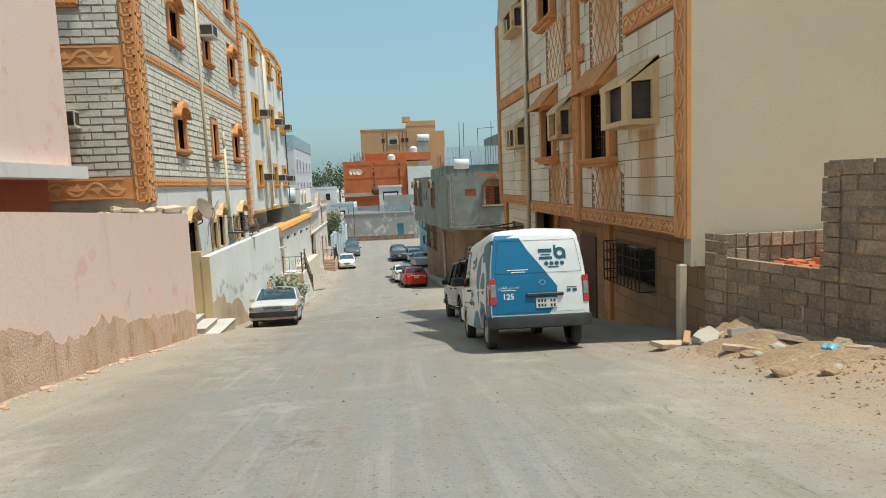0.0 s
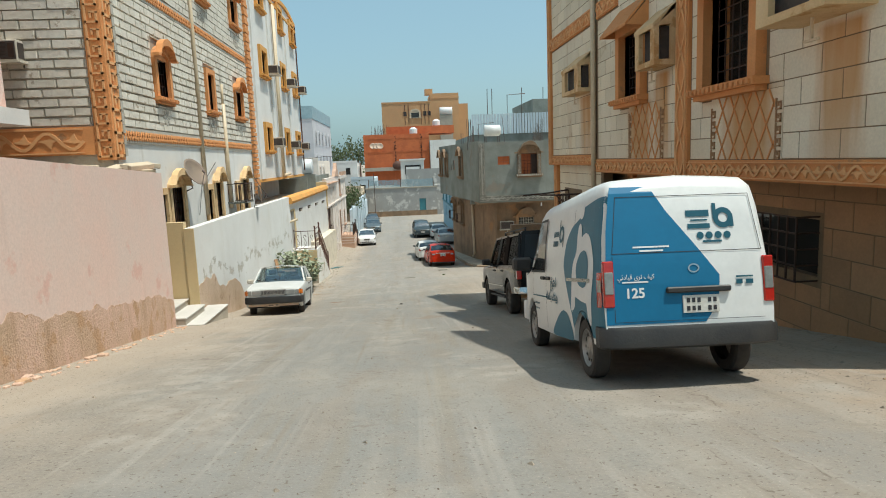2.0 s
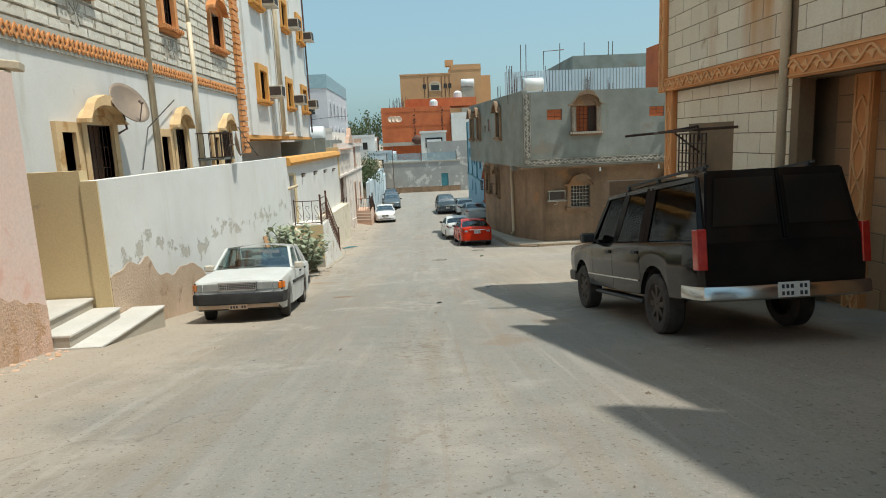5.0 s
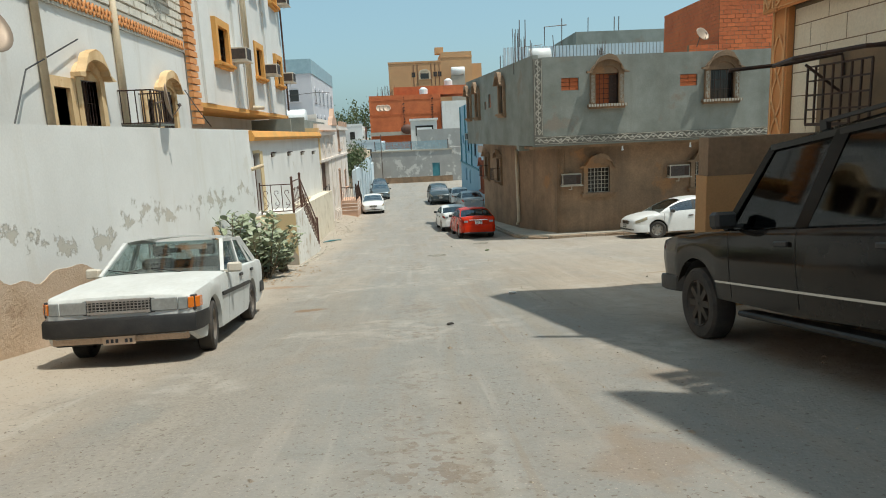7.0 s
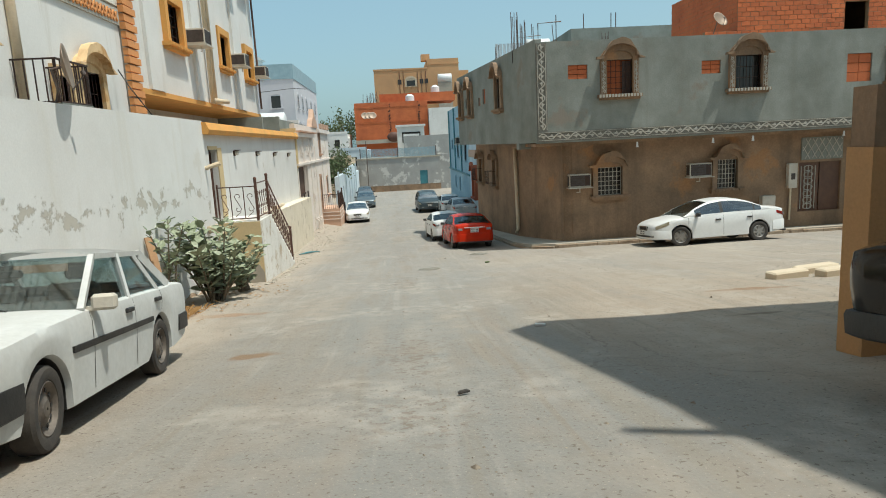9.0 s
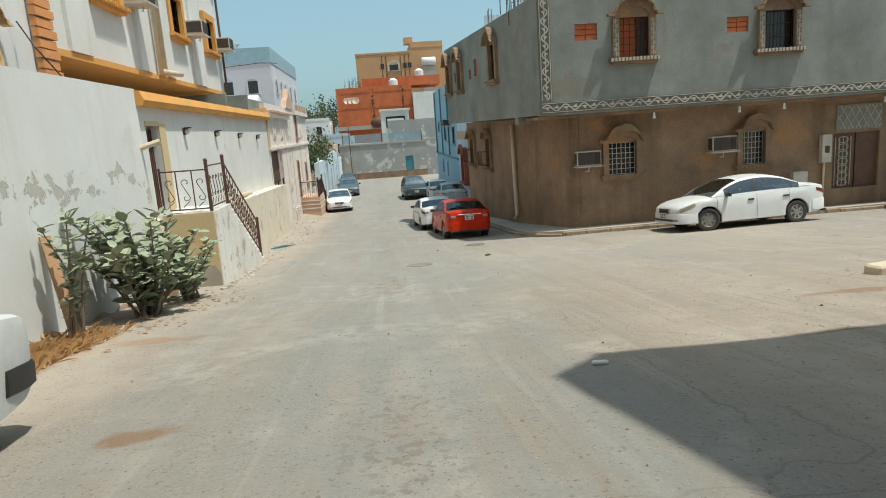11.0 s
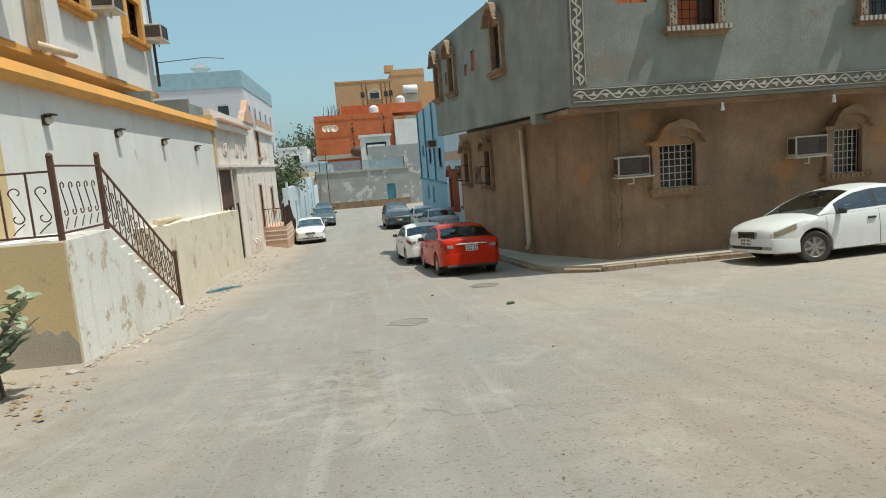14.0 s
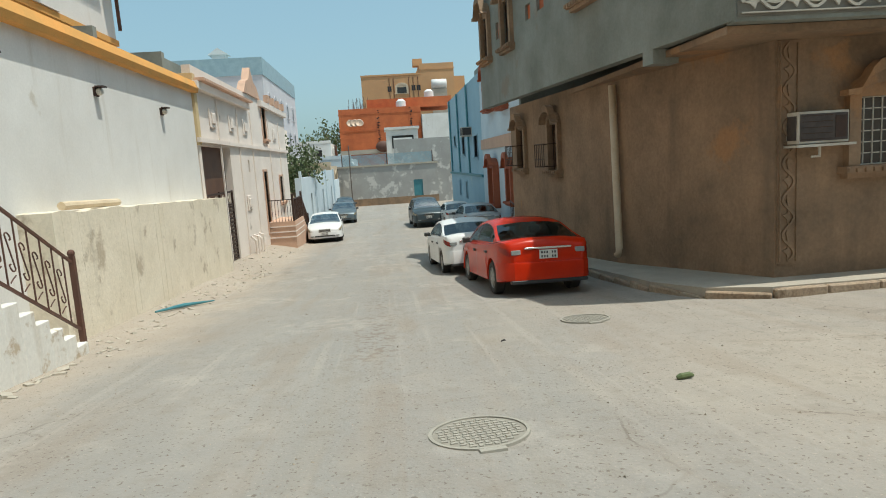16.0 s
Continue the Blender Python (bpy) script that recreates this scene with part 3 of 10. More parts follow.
def pieces(name, M, u0, u1, w0, w1, pw, ph, gap, proud, holes, material, parent, limit=300, bond=0.5, jitter=0.0):
    """Cladding pieces in running bond, each an object of its own up to the limit; the rest joined."""
    rnd = random.Random(len(PIECES) + 7)
    spans = []
    row, w = 0, w0
    while w < w1 - 0.05:
        top = min(w + ph, w1)
        u = u0 - pw * (bond if row % 2 else 0)
        while u < u1:
            rects = [(max(u, u0), min(u + pw, u1), w, top)]
            for h in holes:
                nxt = []
                for p, q, lo, hi in rects:
                    if h[1] <= p or h[0] >= q or h[3] <= lo or h[2] >= hi:
                        nxt.append((p, q, lo, hi))
                        continue
                    l, r = max(p, h[0]), min(q, h[1])
                    nxt += [(p, l, lo, hi), (r, q, lo, hi), (l, r, lo, h[2]), (l, r, h[3], hi)]
                rects = [x for x in nxt if x[1] - x[0] > 0.05 and x[3] - x[2] > 0.05]
            spans += rects
            u += pw
        w, row = w + ph, row + 1
    joined = None
    for i, (a, b, lo, hi) in enumerate(spans):
        dv = rnd.uniform(-jitter, jitter)
        if i < limit:
            key = (name, material.name, round(b - a, 2), round(hi - lo, 2))
            me = PIECES.get(key)
            if me is None:
                bm = bmesh.new()
                du, dw, c = key[2] - gap, key[3] - gap, min(0.012, proud * 0.6)
                base = [bm.verts.new((x, 0, z)) for x, z in ((0, 0), (du, 0), (du, dw), (0, dw))]
                top = [bm.verts.new((x, proud, z)) for x, z in ((c, c), (du - c, c), (du - c, dw - c), (c, dw - c))]
                bm.faces.new(top)
                for k in range(4):
                    bm.faces.new((base[k], base[(k + 1) % 4], top[(k + 1) % 4], top[k]))
                bmesh.ops.recalc_face_normals(bm, faces=bm.faces)
                me = PIECES[key] = bpy.data.meshes.new(name)
                bm.to_mesh(me)
                bm.free()
                me.materials.append(material)
            ob = new(name, me)
            ob.parent = parent
            ob.matrix_parent_inverse = world_of(parent).inverted()
            ob.matrix_basis = M @ Matrix.Translation((a + gap / 2, 0.001 + dv, lo + gap / 2))
        else:
            joined = joined or bmesh.new()
            box(joined, M, a + gap / 2, b - gap / 2, 0.001, proud + dv, lo + gap / 2, hi - gap / 2)
    if joined:
        tagged(part(name + "_rest", joined, material, parent), kind="stuff")


# ---- ground ----
GY = (-400, -30, 0, 10.7, 20.4, 24.57, 27.94, 38.74, 45, 49, 56, 70, 90, 112, 160, 3000)
GZ = (5.0, 4.3, 0.2, -1.35, -2.93, -3.60, -4.10, -5.37, -5.93, -6.28, -6.72, -7.32, -7.75, -8.2, -8.6, -9.0)


def height(x, y):
    """The street falls away along y; dirt banks up along the far left kerb."""
    z = sum(float(np.interp(y + d, GY, GZ)) for d in (-1.5, -0.75, 0, 0.75, 1.5)) / 5
    bank = max(0.0, min(1.0, (-4.4 - x) / 1.4)) * max(0.0, min(1.0, (y - 45) / 6)) * max(0.0, min(1.0, (72 - y) / 5))
    z += 0.30 * bank
    heap = max(0.0, min(1.0, (x - 4.0) / 1.3)) * max(0.0, min(1.0, (y - 2.0) / 4)) * max(0.0, min(1.0, (10.4 - y) / 1.0))
    z += 0.22 * heap
    if -14 < x < 30 and -5 < y < 110:
        z += 0.035 * noise.noise(Vector((x * 0.5, y * 0.4, 3.0))) + 0.012 * noise.noise(Vector((x * 2.1, y * 2.1, 9.0)))
    return z


def steps_of(*runs):
    out = []
    for a, b, d in runs:
        out += [a + (b - a) * i / max(1, round((b - a) / d)) for i in range(max(1, round((b - a) / d)))]
    return out + [runs[-1][1]]


def build_ground():
    xs = steps_of((-900, -100, 200), (-100, -14, 12), (-14, -8, 1.0), (-8, 8, 0.25), (8, 24, 0.8), (24, 100, 12), (100, 900, 200))
    ys = steps_of((-150, -20, 20), (-20, 0, 2), (0, 50, 0.25), (50, 115, 1.0), (115, 300, 15), (300, 2600, 230))
    verts = [(x, y, height(x, y)) for y in ys for x in xs]
    n = len(xs)
    faces = [(j * n + i, j * n + i + 1, (j + 1) * n + i + 1, (j + 1) * n + i) for j in range(len(ys) - 1) for i in range(n - 1)]
    me = bpy.data.meshes.new("ground")
    me.from_pydata(verts, [], faces)
    me.materials.append(M_GROUND)
    for p in me.polygons:
        p.use_smooth = True
    tagged(new("ground", me), "dusty pale asphalt street with sandy edges, sloping down", "ground", kind="structure")


build_ground()


# ---- facade details ----
def arc(u0, u1, w, rise, n=10):
    """Points of a flat arch from (u1, w) to (u0, w)."""
    c, h = (u0 + u1) / 2, (u1 - u0) / 2
    return [(c + h * math.cos(math.pi * i / n), w + rise * math.sin(math.pi * i / n)) for i in range(n + 1)]


def ribbon(bm, M, pts, width, v0, v1):
    """A raised strip along points (u, w)."""
    left, right = [], []
    for i, p in enumerate(pts):
        a, b = pts[max(i - 1, 0)], pts[min(i + 1, len(pts) - 1)]
        d = Vector((b[0] - a[0], b[1] - a[1])).normalized()
        left.append((p[0] - d.y * width / 2, p[1] + d.x * width / 2))
        right.append((p[0] + d.y * width / 2, p[1] - d.x * width / 2))
    rows = [[bm.verts.new(M @ Vector((u, v, w))) for u, w in side] for side, v in ((left, v0), (left, v1), (right, v1), (right, v0))]
    for x, y in zip(rows, rows[1:]):
        for i in range(len(pts) - 1):
            bm.faces.new((x[i], x[i + 1], y[i + 1], y[i]))


def scroll(bm, M, u0, u1, w0, w1, proud, pitch=0.0, upright=False):
    """Vine scroll relief filling a band, with leaf lobes."""
    span, h = (w1 - w0, u1 - u0) if upright else (u1 - u0, w1 - w0)
    pitch = pitch or h * 1.9
    n = max(2, round(span / pitch))
    place = (lambda s, q: (u0 + q, w0 + s)) if upright else (lambda s, q: (u0 + s, w0 + q))
    steps = n * 10
    line = [place(span * i / steps, h * (0.5 + 0.33 * math.sin(2 * math.pi * n * i / steps))) for i in range(steps + 1)]
    ribbon(bm, M, line, h * 0.13, 0.0, proud)
    for k in range(n * 2):
        s, up = span * (k + 0.5) / (n * 2), -1 if k % 2 == 0 else 1
        q = h * (0.5 - 0.05 * up)
        lobe = [place(s + a * pitch * 0.25, q + up * b * h * 0.36) for a, b in ((-0.9, 0.1), (-0.2, 0.35), (0.25, 1.0), (0.45, 0.3), (0.9, 0.0), (0.2, -0.15))]
        prism(bm, M, lobe, 0.0, proud * 0.8)
    for q in (0.03, 0.97):
        ribbon(bm, M, [place(0, h * q), place(span, h * q)], h * 0.06, 0.0, proud)


def greek_key(bm, M, u0, u1, w0, w1, proud):
    """A column of key pattern, made of thin raised bars."""
    s = u1 - u0
    t = s * 0.12
    n = int((w1 - w0) / s)
    for k in range(n):
        z = w0 + k * s
        box(bm, M, u0 + 0.12 * s, u0 + 0.12 * s + t, 0, proud, z, z + s * 0.98)
        box(bm, M, u0 + 0.12 * s, u1 - 0.12 * s, 0, proud, z + 0.03 * s, z + 0.03 * s + t)
        box(bm, M, u1 - 0.12 * s - t, u1 - 0.12 * s, 0, proud, z + 0.03 * s, z + 0.68 * s)
        box(bm, M, u0 + 0.42 * s, u1 - 0.12 * s, 0, proud, z + 0.60 * s, z + 0.60 * s + t)
        box(bm, M, u0 + 0.42 * s, u0 + 0.42 * s + t, 0, proud, z + 0.32 * s, z + 0.66 * s)


def rings_column(bm, M, u0, u1, w0, w1, proud):
    """Interlaced lozenges up a pilaster."""
    s = (u1 - u0) * 1.7
    c, h = (u0 + u1) / 2, (u1 - u0) * 0.34
    n = max(1, int((w1 - w0) / s))
    for sign in (-1, 1):
        pts = []
        for i in range(n * 8 + 1):
            pts.append((c + sign * h * math.sin(math.pi * i / 8), w0 + s * i / 8))
        ribbon(bm, M, pts, (u1 - u0) * 0.09, 0.0, proud)
    for u in (u0 + 0.03, u1 - 0.03):
        ribbon(bm, M, [(u, w0), (u, w1)], 0.035, 0.0, proud)


def lattice(bm, M, u0, u1, w0, w1, proud, cell=0.36):
    """Diagonal lattice bars clipped to a panel."""
    w, h = u1 - u0, w1 - w0
    for sign in (1, -1):
        k = -h
        while k < w + h:
            pts = []
            for s in (0.0, 1.0):
                u = k + (s * h if sign > 0 else (1 - s) * h) * 0.62
                pts.append((u, s * h))
            (ua, wa), (ub, wb) = pts
            t0, t1 = 0.0, 1.0
            du = ub - ua
            for lim, low in ((0.0, True), (w, False)):
                t = (lim - ua) / du
                if (du > 0) == low:
                    t0 = max(t0, t)
                else:
                    t1 = min(t1, t)
            if t1 > t0 + 0.02:
                ribbon(bm, M, [(u0 + ua + du * t0, w0 + h * t0), (u0 + ua + du * t1, w0 + h * t1)], 0.028, 0.0, proud)
            k += cell


def grille(bm, M, u0, u1, w0, w1, v, nu, nw, r=0.009, belly=0.0):
    for i in range(nu + 1):
        u = u0 + (u1 - u0) * i / nu
        box(bm, M, u - r, u + r, v - r, v + r, w0, w1)
    for i in range(nw + 1):
        w = w0 + (w1 - w0) * i / nw
        box(bm, M, u0, u1, v - r, v + r, w - r, w + r)


def window(M, parent, u0, u1, w0, w1, frame_mat, arch=0.0, fw=0.16, proud=0.09, depth=0.16, sill=True, hood="", bars=(4, 5), bar_mat=None, pane_mat=None, label=""):
    """Surround (part) with pane, sill, hood and bars (sub-parts). The wall is already pierced."""
    bm = bmesh.new()
    for a, b in ((u0 - fw, u0), (u1, u1 + fw)):
        box(bm, M, a, b, -depth, proud, w0, w1)
    if arch:
        outer, inner = arc(u0 - fw, u1 + fw, w1, arch + fw), arc(u0, u1, w1 - 0.002, arch)
        for i in range(len(outer) - 1):
            prism(bm, M, [outer[i], outer[i + 1], inner[i + 1], inner[i]], 0.002, proud)
        prism(bm, M, inner, 0.001, proud * 0.35)
    else:
        box(bm, M, u0 - fw, u1 + fw, -depth, proud, w1, w1 + fw)
    win = part("window", bm, frame_mat, parent, label)
    bm = bmesh.new()
    box(bm, M, u0, u1, -depth - 0.02, -depth, w0, w1)
    part("pane", bm, pane_mat or M_GLASS, win)
    if sill:
        bm = bmesh.new()
        box(bm, M, u0 - fw * 1.5, u1 + fw * 1.5, -depth, proud + 0.10, w0 - 0.12, w0 - 0.002)
        box(bm, M, u0 - fw * 1.2, u1 + fw * 1.2, 0, proud + 0.03, w0 - 0.20, w0 - 0.12)
        n = max(4, int((u1 - u0 + fw * 3) / 0.14))
        for i in range(n):
            a = u0 - fw * 1.5 + (u1 - u0 + fw * 3) * i / n
            box(bm, M, a + 0.01, a + 0.09, proud + 0.10, proud + 0.14, w0 - 0.10, w0 - 0.03)
        part("sill", bm, frame_mat, win)
    if hood == "crown":
        bm = bmesh.new()
        k = fw * 1.9
        c = (u0 + u1) / 2
        pts = [(u0 - k, w1 + 0.02), (u0 - k, w1 + 0.10)] + [(u0 - k * 0.4, w1 + 0.12)] + arc(u0 - k * 0.2, u1 + k * 0.2, w1 + 0.12, arch + fw * 1.5)[::-1] + [(u1 + k * 0.4, w1 + 0.12), (u1 + k, w1 + 0.10), (u1 + k, w1 + 0.02)]
        low = [(u1 + fw * 0.9, w1 + 0.02)] + arc(u0 - fw * 0.8, u1 + fw * 0.8, w1 + 0.03, arch + fw * 0.85) + [(u0 - fw * 0.9, w1 + 0.02)]
        top, bot = pts, low[::-1]
        n = min(len(top), len(bot))
        for i in range(n - 1):
            a, b = top[i * (len(top) - 1) // (n - 1)], top[(i + 1) * (len(top) - 1) // (n - 1)]
            d, e = bot[i * (len(bot) - 1) // (n - 1)], bot[(i + 1) * (len(bot) - 1) // (n - 1)]
            if (Vector(a) - Vector(b)).length > 1e-4 and (Vector(d) - Vector(e)).length > 1e-4:
                prism(bm, M, [a, b, e, d], proud + 0.003, proud + 0.20)
        part("hood", bm, frame_mat, win)
    elif hood == "roof":
        bm = bmesh.new()
        a, b = u0 - fw * 1.4, u1 + fw * 1.4
        n = 7
        for i in range(n):
            s, e = a + (b - a) * i / n, a + (b - a) * (i + 0.86) / n
            for v0, z0, v1, z1 in ((proud + 0.34, w1 + 0.05, 0.02, w1 + 0.62),):
                q = [(s, v0, z0 - 0.05), (e, v0, z0 - 0.05), (e, v1, z1 - 0.05), (s, v1, z1 - 0.05)]
                lo = [bm.verts.new(M @ Vector(p)) for p in q]
                hi = [bm.verts.new(M @ Vector((p[0], p[1], p[2] + 0.07))) for p in q]
                bm.faces.new(lo)
                bm.faces.new(hi)
                for k in range(4):
                    bm.faces.new((lo[k], lo[(k + 1) % 4], hi[(k + 1) % 4], hi[k]))
        for s in (a, b - 0.05):
            prism(bm, M @ Matrix(((0, 1, 0, 0), (1, 0, 0, 0), (0, 0, 1, 0), (0, 0, 0, 1))), [(0, w1 + 0.02), (proud + 0.32, w1 + 0.02), (0, w1 + 0.55)], s, s + 0.05)
        tagged(part("hood", bm, frame_mat, win), kind="stuff")
    if bars:
        bm = bmesh.new()
        grille(bm, M, u0 + 0.02, u1 - 0.02, w0 + 0.01, w1 - 0.01, -depth * 0.35, *bars)
        part("grille", bm, bar_mat or M_IRON, win)
    return win


def air_conditioner(M, u, w, wide=0.66, high=0.42, deep=0.42, label="", category="air conditioner", shelf=True):
    """A through-wall unit on a shelf: casing, face, slats, drip shelf."""
    at = M @ Vector((u, 0, w))
    t = thing("air_conditioner", at, label or "aged white window air conditioner with a dark grille on the wall", category, "wall air conditioners")
    bm = bmesh.new()
    box(bm, M, u, u + wide, -0.1, deep, w, w + high, 0.012)
    part("casing", bm, M_ACBOX, t)
    bm = bmesh.new()
    box(bm, M, u + 0.03, u + wide - 0.03, deep + 0.001, deep + 0.012, w + 0.04, w + high - 0.04)
    f = part("face", bm, M_ACFACE, t)
    bm = bmesh.new()
    for i in range(5):
        z = w + 0.07 + i * (high - 0.14) / 4
        box(bm, M, u + 0.05, u + wide * 0.66, deep + 0.013, deep + 0.02, z - 0.006, z + 0.006)
    box(bm, M, u + wide * 0.72, u + wide - 0.06, deep + 0.013, deep + 0.02, w + 0.08, w + high - 0.08)
    part("slat_panel", bm, M_IRON, f)
    for k in (0, 1):
        bm = bmesh.new()
        uu = u - 0.004 if k == 0 else u + wide + 0.004
        box(bm, M, uu - 0.004, uu + 0.004, 0.05, deep - 0.04, w + 0.06, w + high - 0.06)
        part("side_louvre", bm, M_ACFACE, t)
    if shelf:
        bm = bmesh.new()
        box(bm, M, u - 0.05, u + wide + 0.08, 0.0, deep + 0.06, w - 0.05, w - 0.01)
        box(bm, M, u + wide * 0.5, u + wide * 0.5 + 0.03, deep * 0.6, deep * 0.6 + 0.03, w - 0.2, w - 0.05)
        box(bm, M, u + wide * 0.5 - 0.12, u + wide * 0.5 + 0.03, deep * 0.6, deep * 0.6 + 0.03, w - 0.22, w - 0.19)
        part("shelf", bm, M_ACBOX, t)
    return t


def unit_housing(M, u0, u1, w0, w1, label, deep=0.62):
    """A plastered box housing for a unit, with a sloping roof and dark openings."""
    t = thing("air_conditioner_housing", M @ Vector((u0, 0, w0)), label, "unit housing", "air conditioner housings")
    h = w1 - w0
    side = M @ Matrix(((0, 1, 0, 0), (1, 0, 0, 0), (0, 0, 1, 0), (0, 0, 0, 1)))
    bm = bmesh.new()
    wl = 0.08
    prof = [(0, w0 + 0.0), (deep, w0 + 0.0), (deep, w0 + 0.10), (0, w0 + 0.10)]
    prism(bm, side, prof, u0, u1)
    prism(bm, side, [(0, w1 - 0.08), (0.02, w1), (deep + 0.02, w0 + h * 0.66), (deep + 0.02, w0 + h * 0.58)], u0, u1)
    for a, b in ((u0, u0 + wl), (u1 - wl, u1)):
        prism(bm, side, [(0, w0 + 0.1), (0.14, w0 + 0.1), (0.14, w1 - 0.10), (0, w1 - 0.02)], a, b)
        prism(bm, side, [(deep - 0.09, w0 + 0.1), (deep, w0 + 0.1), (deep, w0 + h * 0.62), (deep - 0.09, w0 + h * 0.66)], a, b)
        prism(bm, side, [(0.14, w0 + h * 0.64), (deep - 0.09, w0 + h * 0.62), (deep - 0.09, w0 + h * 0.66), (0.14, w1 - 0.12)], a, b)
    box(bm, M, u0 + wl, u0 + (u1 - u0) * 0.2, deep - 0.09, deep, w0 + 0.1, w0 + h * 0.62)
    box(bm, M, u1 - (u1 - u0) * 0.2, u1 - wl, deep - 0.09, deep, w0 + 0.1, w0 + h * 0.62)
    part("housing", bm, M_HOUSING, t)
    bm = bmesh.new()
    box(bm, M, u0 + 0.12, u1 - 0.12, 0.0, deep - 0.16, w0 + 0.12, w0 + h * 0.62)
    part("unit", bm, M_ACFACE, t)
    bm = bmesh.new()
    c = (u0 + u1) / 2
    box(bm, M, c, c + 0.03, 0.3, 0.33, w0 - 0.25, w0)
    box(bm, M, c - 0.12, c + 0.15, 0.3, 0.33, w0 - 0.28, w0 - 0.25)
    part("drain_pipe", bm, M_PIPE, t)
    return t


def downpipe(pts, r=0.07, parent=None, label="cream plastic downpipe fixed to the wall", material=None):
    bm = bmesh.new()
    tube(bm, pts, r, 10)
    ob = part("downpipe", bm, material or M_PIPE, parent, smooth=True)
    if parent is None:
        tagged(ob, label, "pipe")
    return ob


def solid(name, parent, material, *boxes, label=""):
    bm = bmesh.new()
    for b in boxes:
        box(bm, Matrix(), *b)
    return part(name, bm, material, parent, label)


# ---- white block apartment building, street side at x = -7.35 ----
def white_block_building():
    t = thing("apartment_building", (-7.35, 29, -3), "apartment building clad in pale split blocks with orange bands", "building")
    F = face_frame(-7.35, 0, 0, 0, 1)
    S = face_frame(0, 21.35, 0, 1, 0)
    y0, y1, top = 21.35, 36.75, 12.3
    wins = []
    for a, b, lo, hi in ((24.75, 25.75, 3.2, 4.35), (29.95, 30.75, 3.2, 4.6), (34.2, 35.35, 3.25, 4.4), (24.85, 25.95, 7.25, 8.4), (29.6, 30.5, 7.3, 8.3), (34.4, 35.5, 7.35, 8.5), (24.85, 25.95, 10.6, 11.7), (29.6, 30.5, 10.7, 11.6), (34.4, 35.5, 10.7, 11.7)):
        wins.append((a, b, lo, hi))
    low = [(24.1, 24.6, -0.95, 0.25), (25.05, 26.2, -0.95, 0.42), (28.85, 29.45, -0.95, 0.2), (29.9, 30.75, -0.95, 0.42), (33.25, 33.8, -0.95, 0.2), (34.2, 35.25, -0.95, 0.42)]
    bm = bmesh.new()
    wall(bm, F, y0 + 0.26, y1, -7, 1.75, 0.25, low)
    part("lower_wall", bm, M_WHITE, t, "white plastered lower wall")
    bm = bmesh.new()
    wall(bm, F, y0 + 0.26, y1, 1.752, top, 0.25, wins)
    wall(bm, S, -17, -7.35, -5, top, 0.25, [(-10.6, -9.2, 7.6, 9.2)])
    box(bm, Matrix(), -17, -16.75, y0 + 0.26, y1, -6, top)
    box(bm, Matrix(), -16.75, -7.61, y1 - 0.25, y1, -6, top)
    part("wall", bm, M_GREYJ, t, "grey mortar and block backing")
    solid("roof", t, M_CONC, (-16.74, -7.62, y0 + 0.26, y1 - 0.26, top - 0.5, top - 0.3))
    skip = [(a - 0.3, b + 0.3, lo - 0.25, hi + (0.55 if i not in (1,) else 0.3)) for i, (a, b, lo, hi) in enumerate(wins)] + [(28.48, 28.74, 1, 14), (31.8, 32.02, 1, 4.6)]
    for lo, hi in ((1.75, 2.15), (5.85, 6.25), (9.4, 9.8)):
        bm = bmesh.new()
        box(bm, F, y0 + 0.56, y1, 0.0, 0.05, lo, hi)
        b = part("band", bm, M_RELIEF, t, "carved pale ochre band")
        bm = bmesh.new()
        Fb = F @ Matrix.Translation((0, 0.052, 0))
        for k in range(int((y1 - y0 - 0.6) / 0.34)):
            u = y0 + 0.6 + k * 0.34
            ribbon(bm, Fb, [(u, lo + 0.08), (u + 0.17, hi - 0.1), (u + 0.34, lo + 0.08)], 0.06, 0, 0.03)
            ribbon(bm, Fb, [(u, hi - 0.1), (u + 0.17, lo + 0.08), (u + 0.34, hi - 0.1)], 0.06, 0, 0.025)
        tagged(part("braid", bm, M_ORANGE, b), kind="stuff")
        bm = bmesh.new()
        box(bm, S, -17, -7.73, 0.0, 0.06, lo - 0.3, hi)
        b = part("band", bm, M_ORANGE, t, "ochre carved band")
        bm = bmesh.new()
        scroll(bm, S @ Matrix.Translation((0, 0.062, 0)), -14, -8.0, lo - 0.26, hi - 0.04, 0.02)
        part("scroll", bm, M_CARVE, b)
    bm = bmesh.new()
    box(bm, Matrix(), -7.72, -7.28, y0 - 0.07, y0 + 0.55, 1.3, top)
    col = part("corner_column", bm, M_ORANGE, t, "ochre corner column with key pattern")
    bm = bmesh.new()
    greek_key(bm, face_frame(-7.28, 0, 0, 0, 1), y0 - 0.05, y0 + 0.53, 1.35, top, 0.035)
    greek_key(bm, face_frame(0, y0 - 0.07, 0, 1, 0), -7.71, -7.3, 1.35, top, 0.035)
    part("key_pattern", bm, M_CARVE, col)
    bm = bmesh.new()
    for k in range(34):
        z = 1.4 + k * 0.3
        box(bm, F, y0 + 0.56, y0 + 0.70, 0.0, 0.08, z, z + 0.22)
    part("dentil_strip", bm, M_RELIEF, t)
    for i, (a, b, lo, hi) in enumerate(wins):
        plain = i in (1, 4, 7)
        window(F, t, a, b, lo, hi, M_ORANGE, arch=0 if plain else 0.22, fw=0.19, proud=0.12, depth=0.2, hood="" if plain else "crown", bars=(4, 3), pane_mat=M_WOOD)
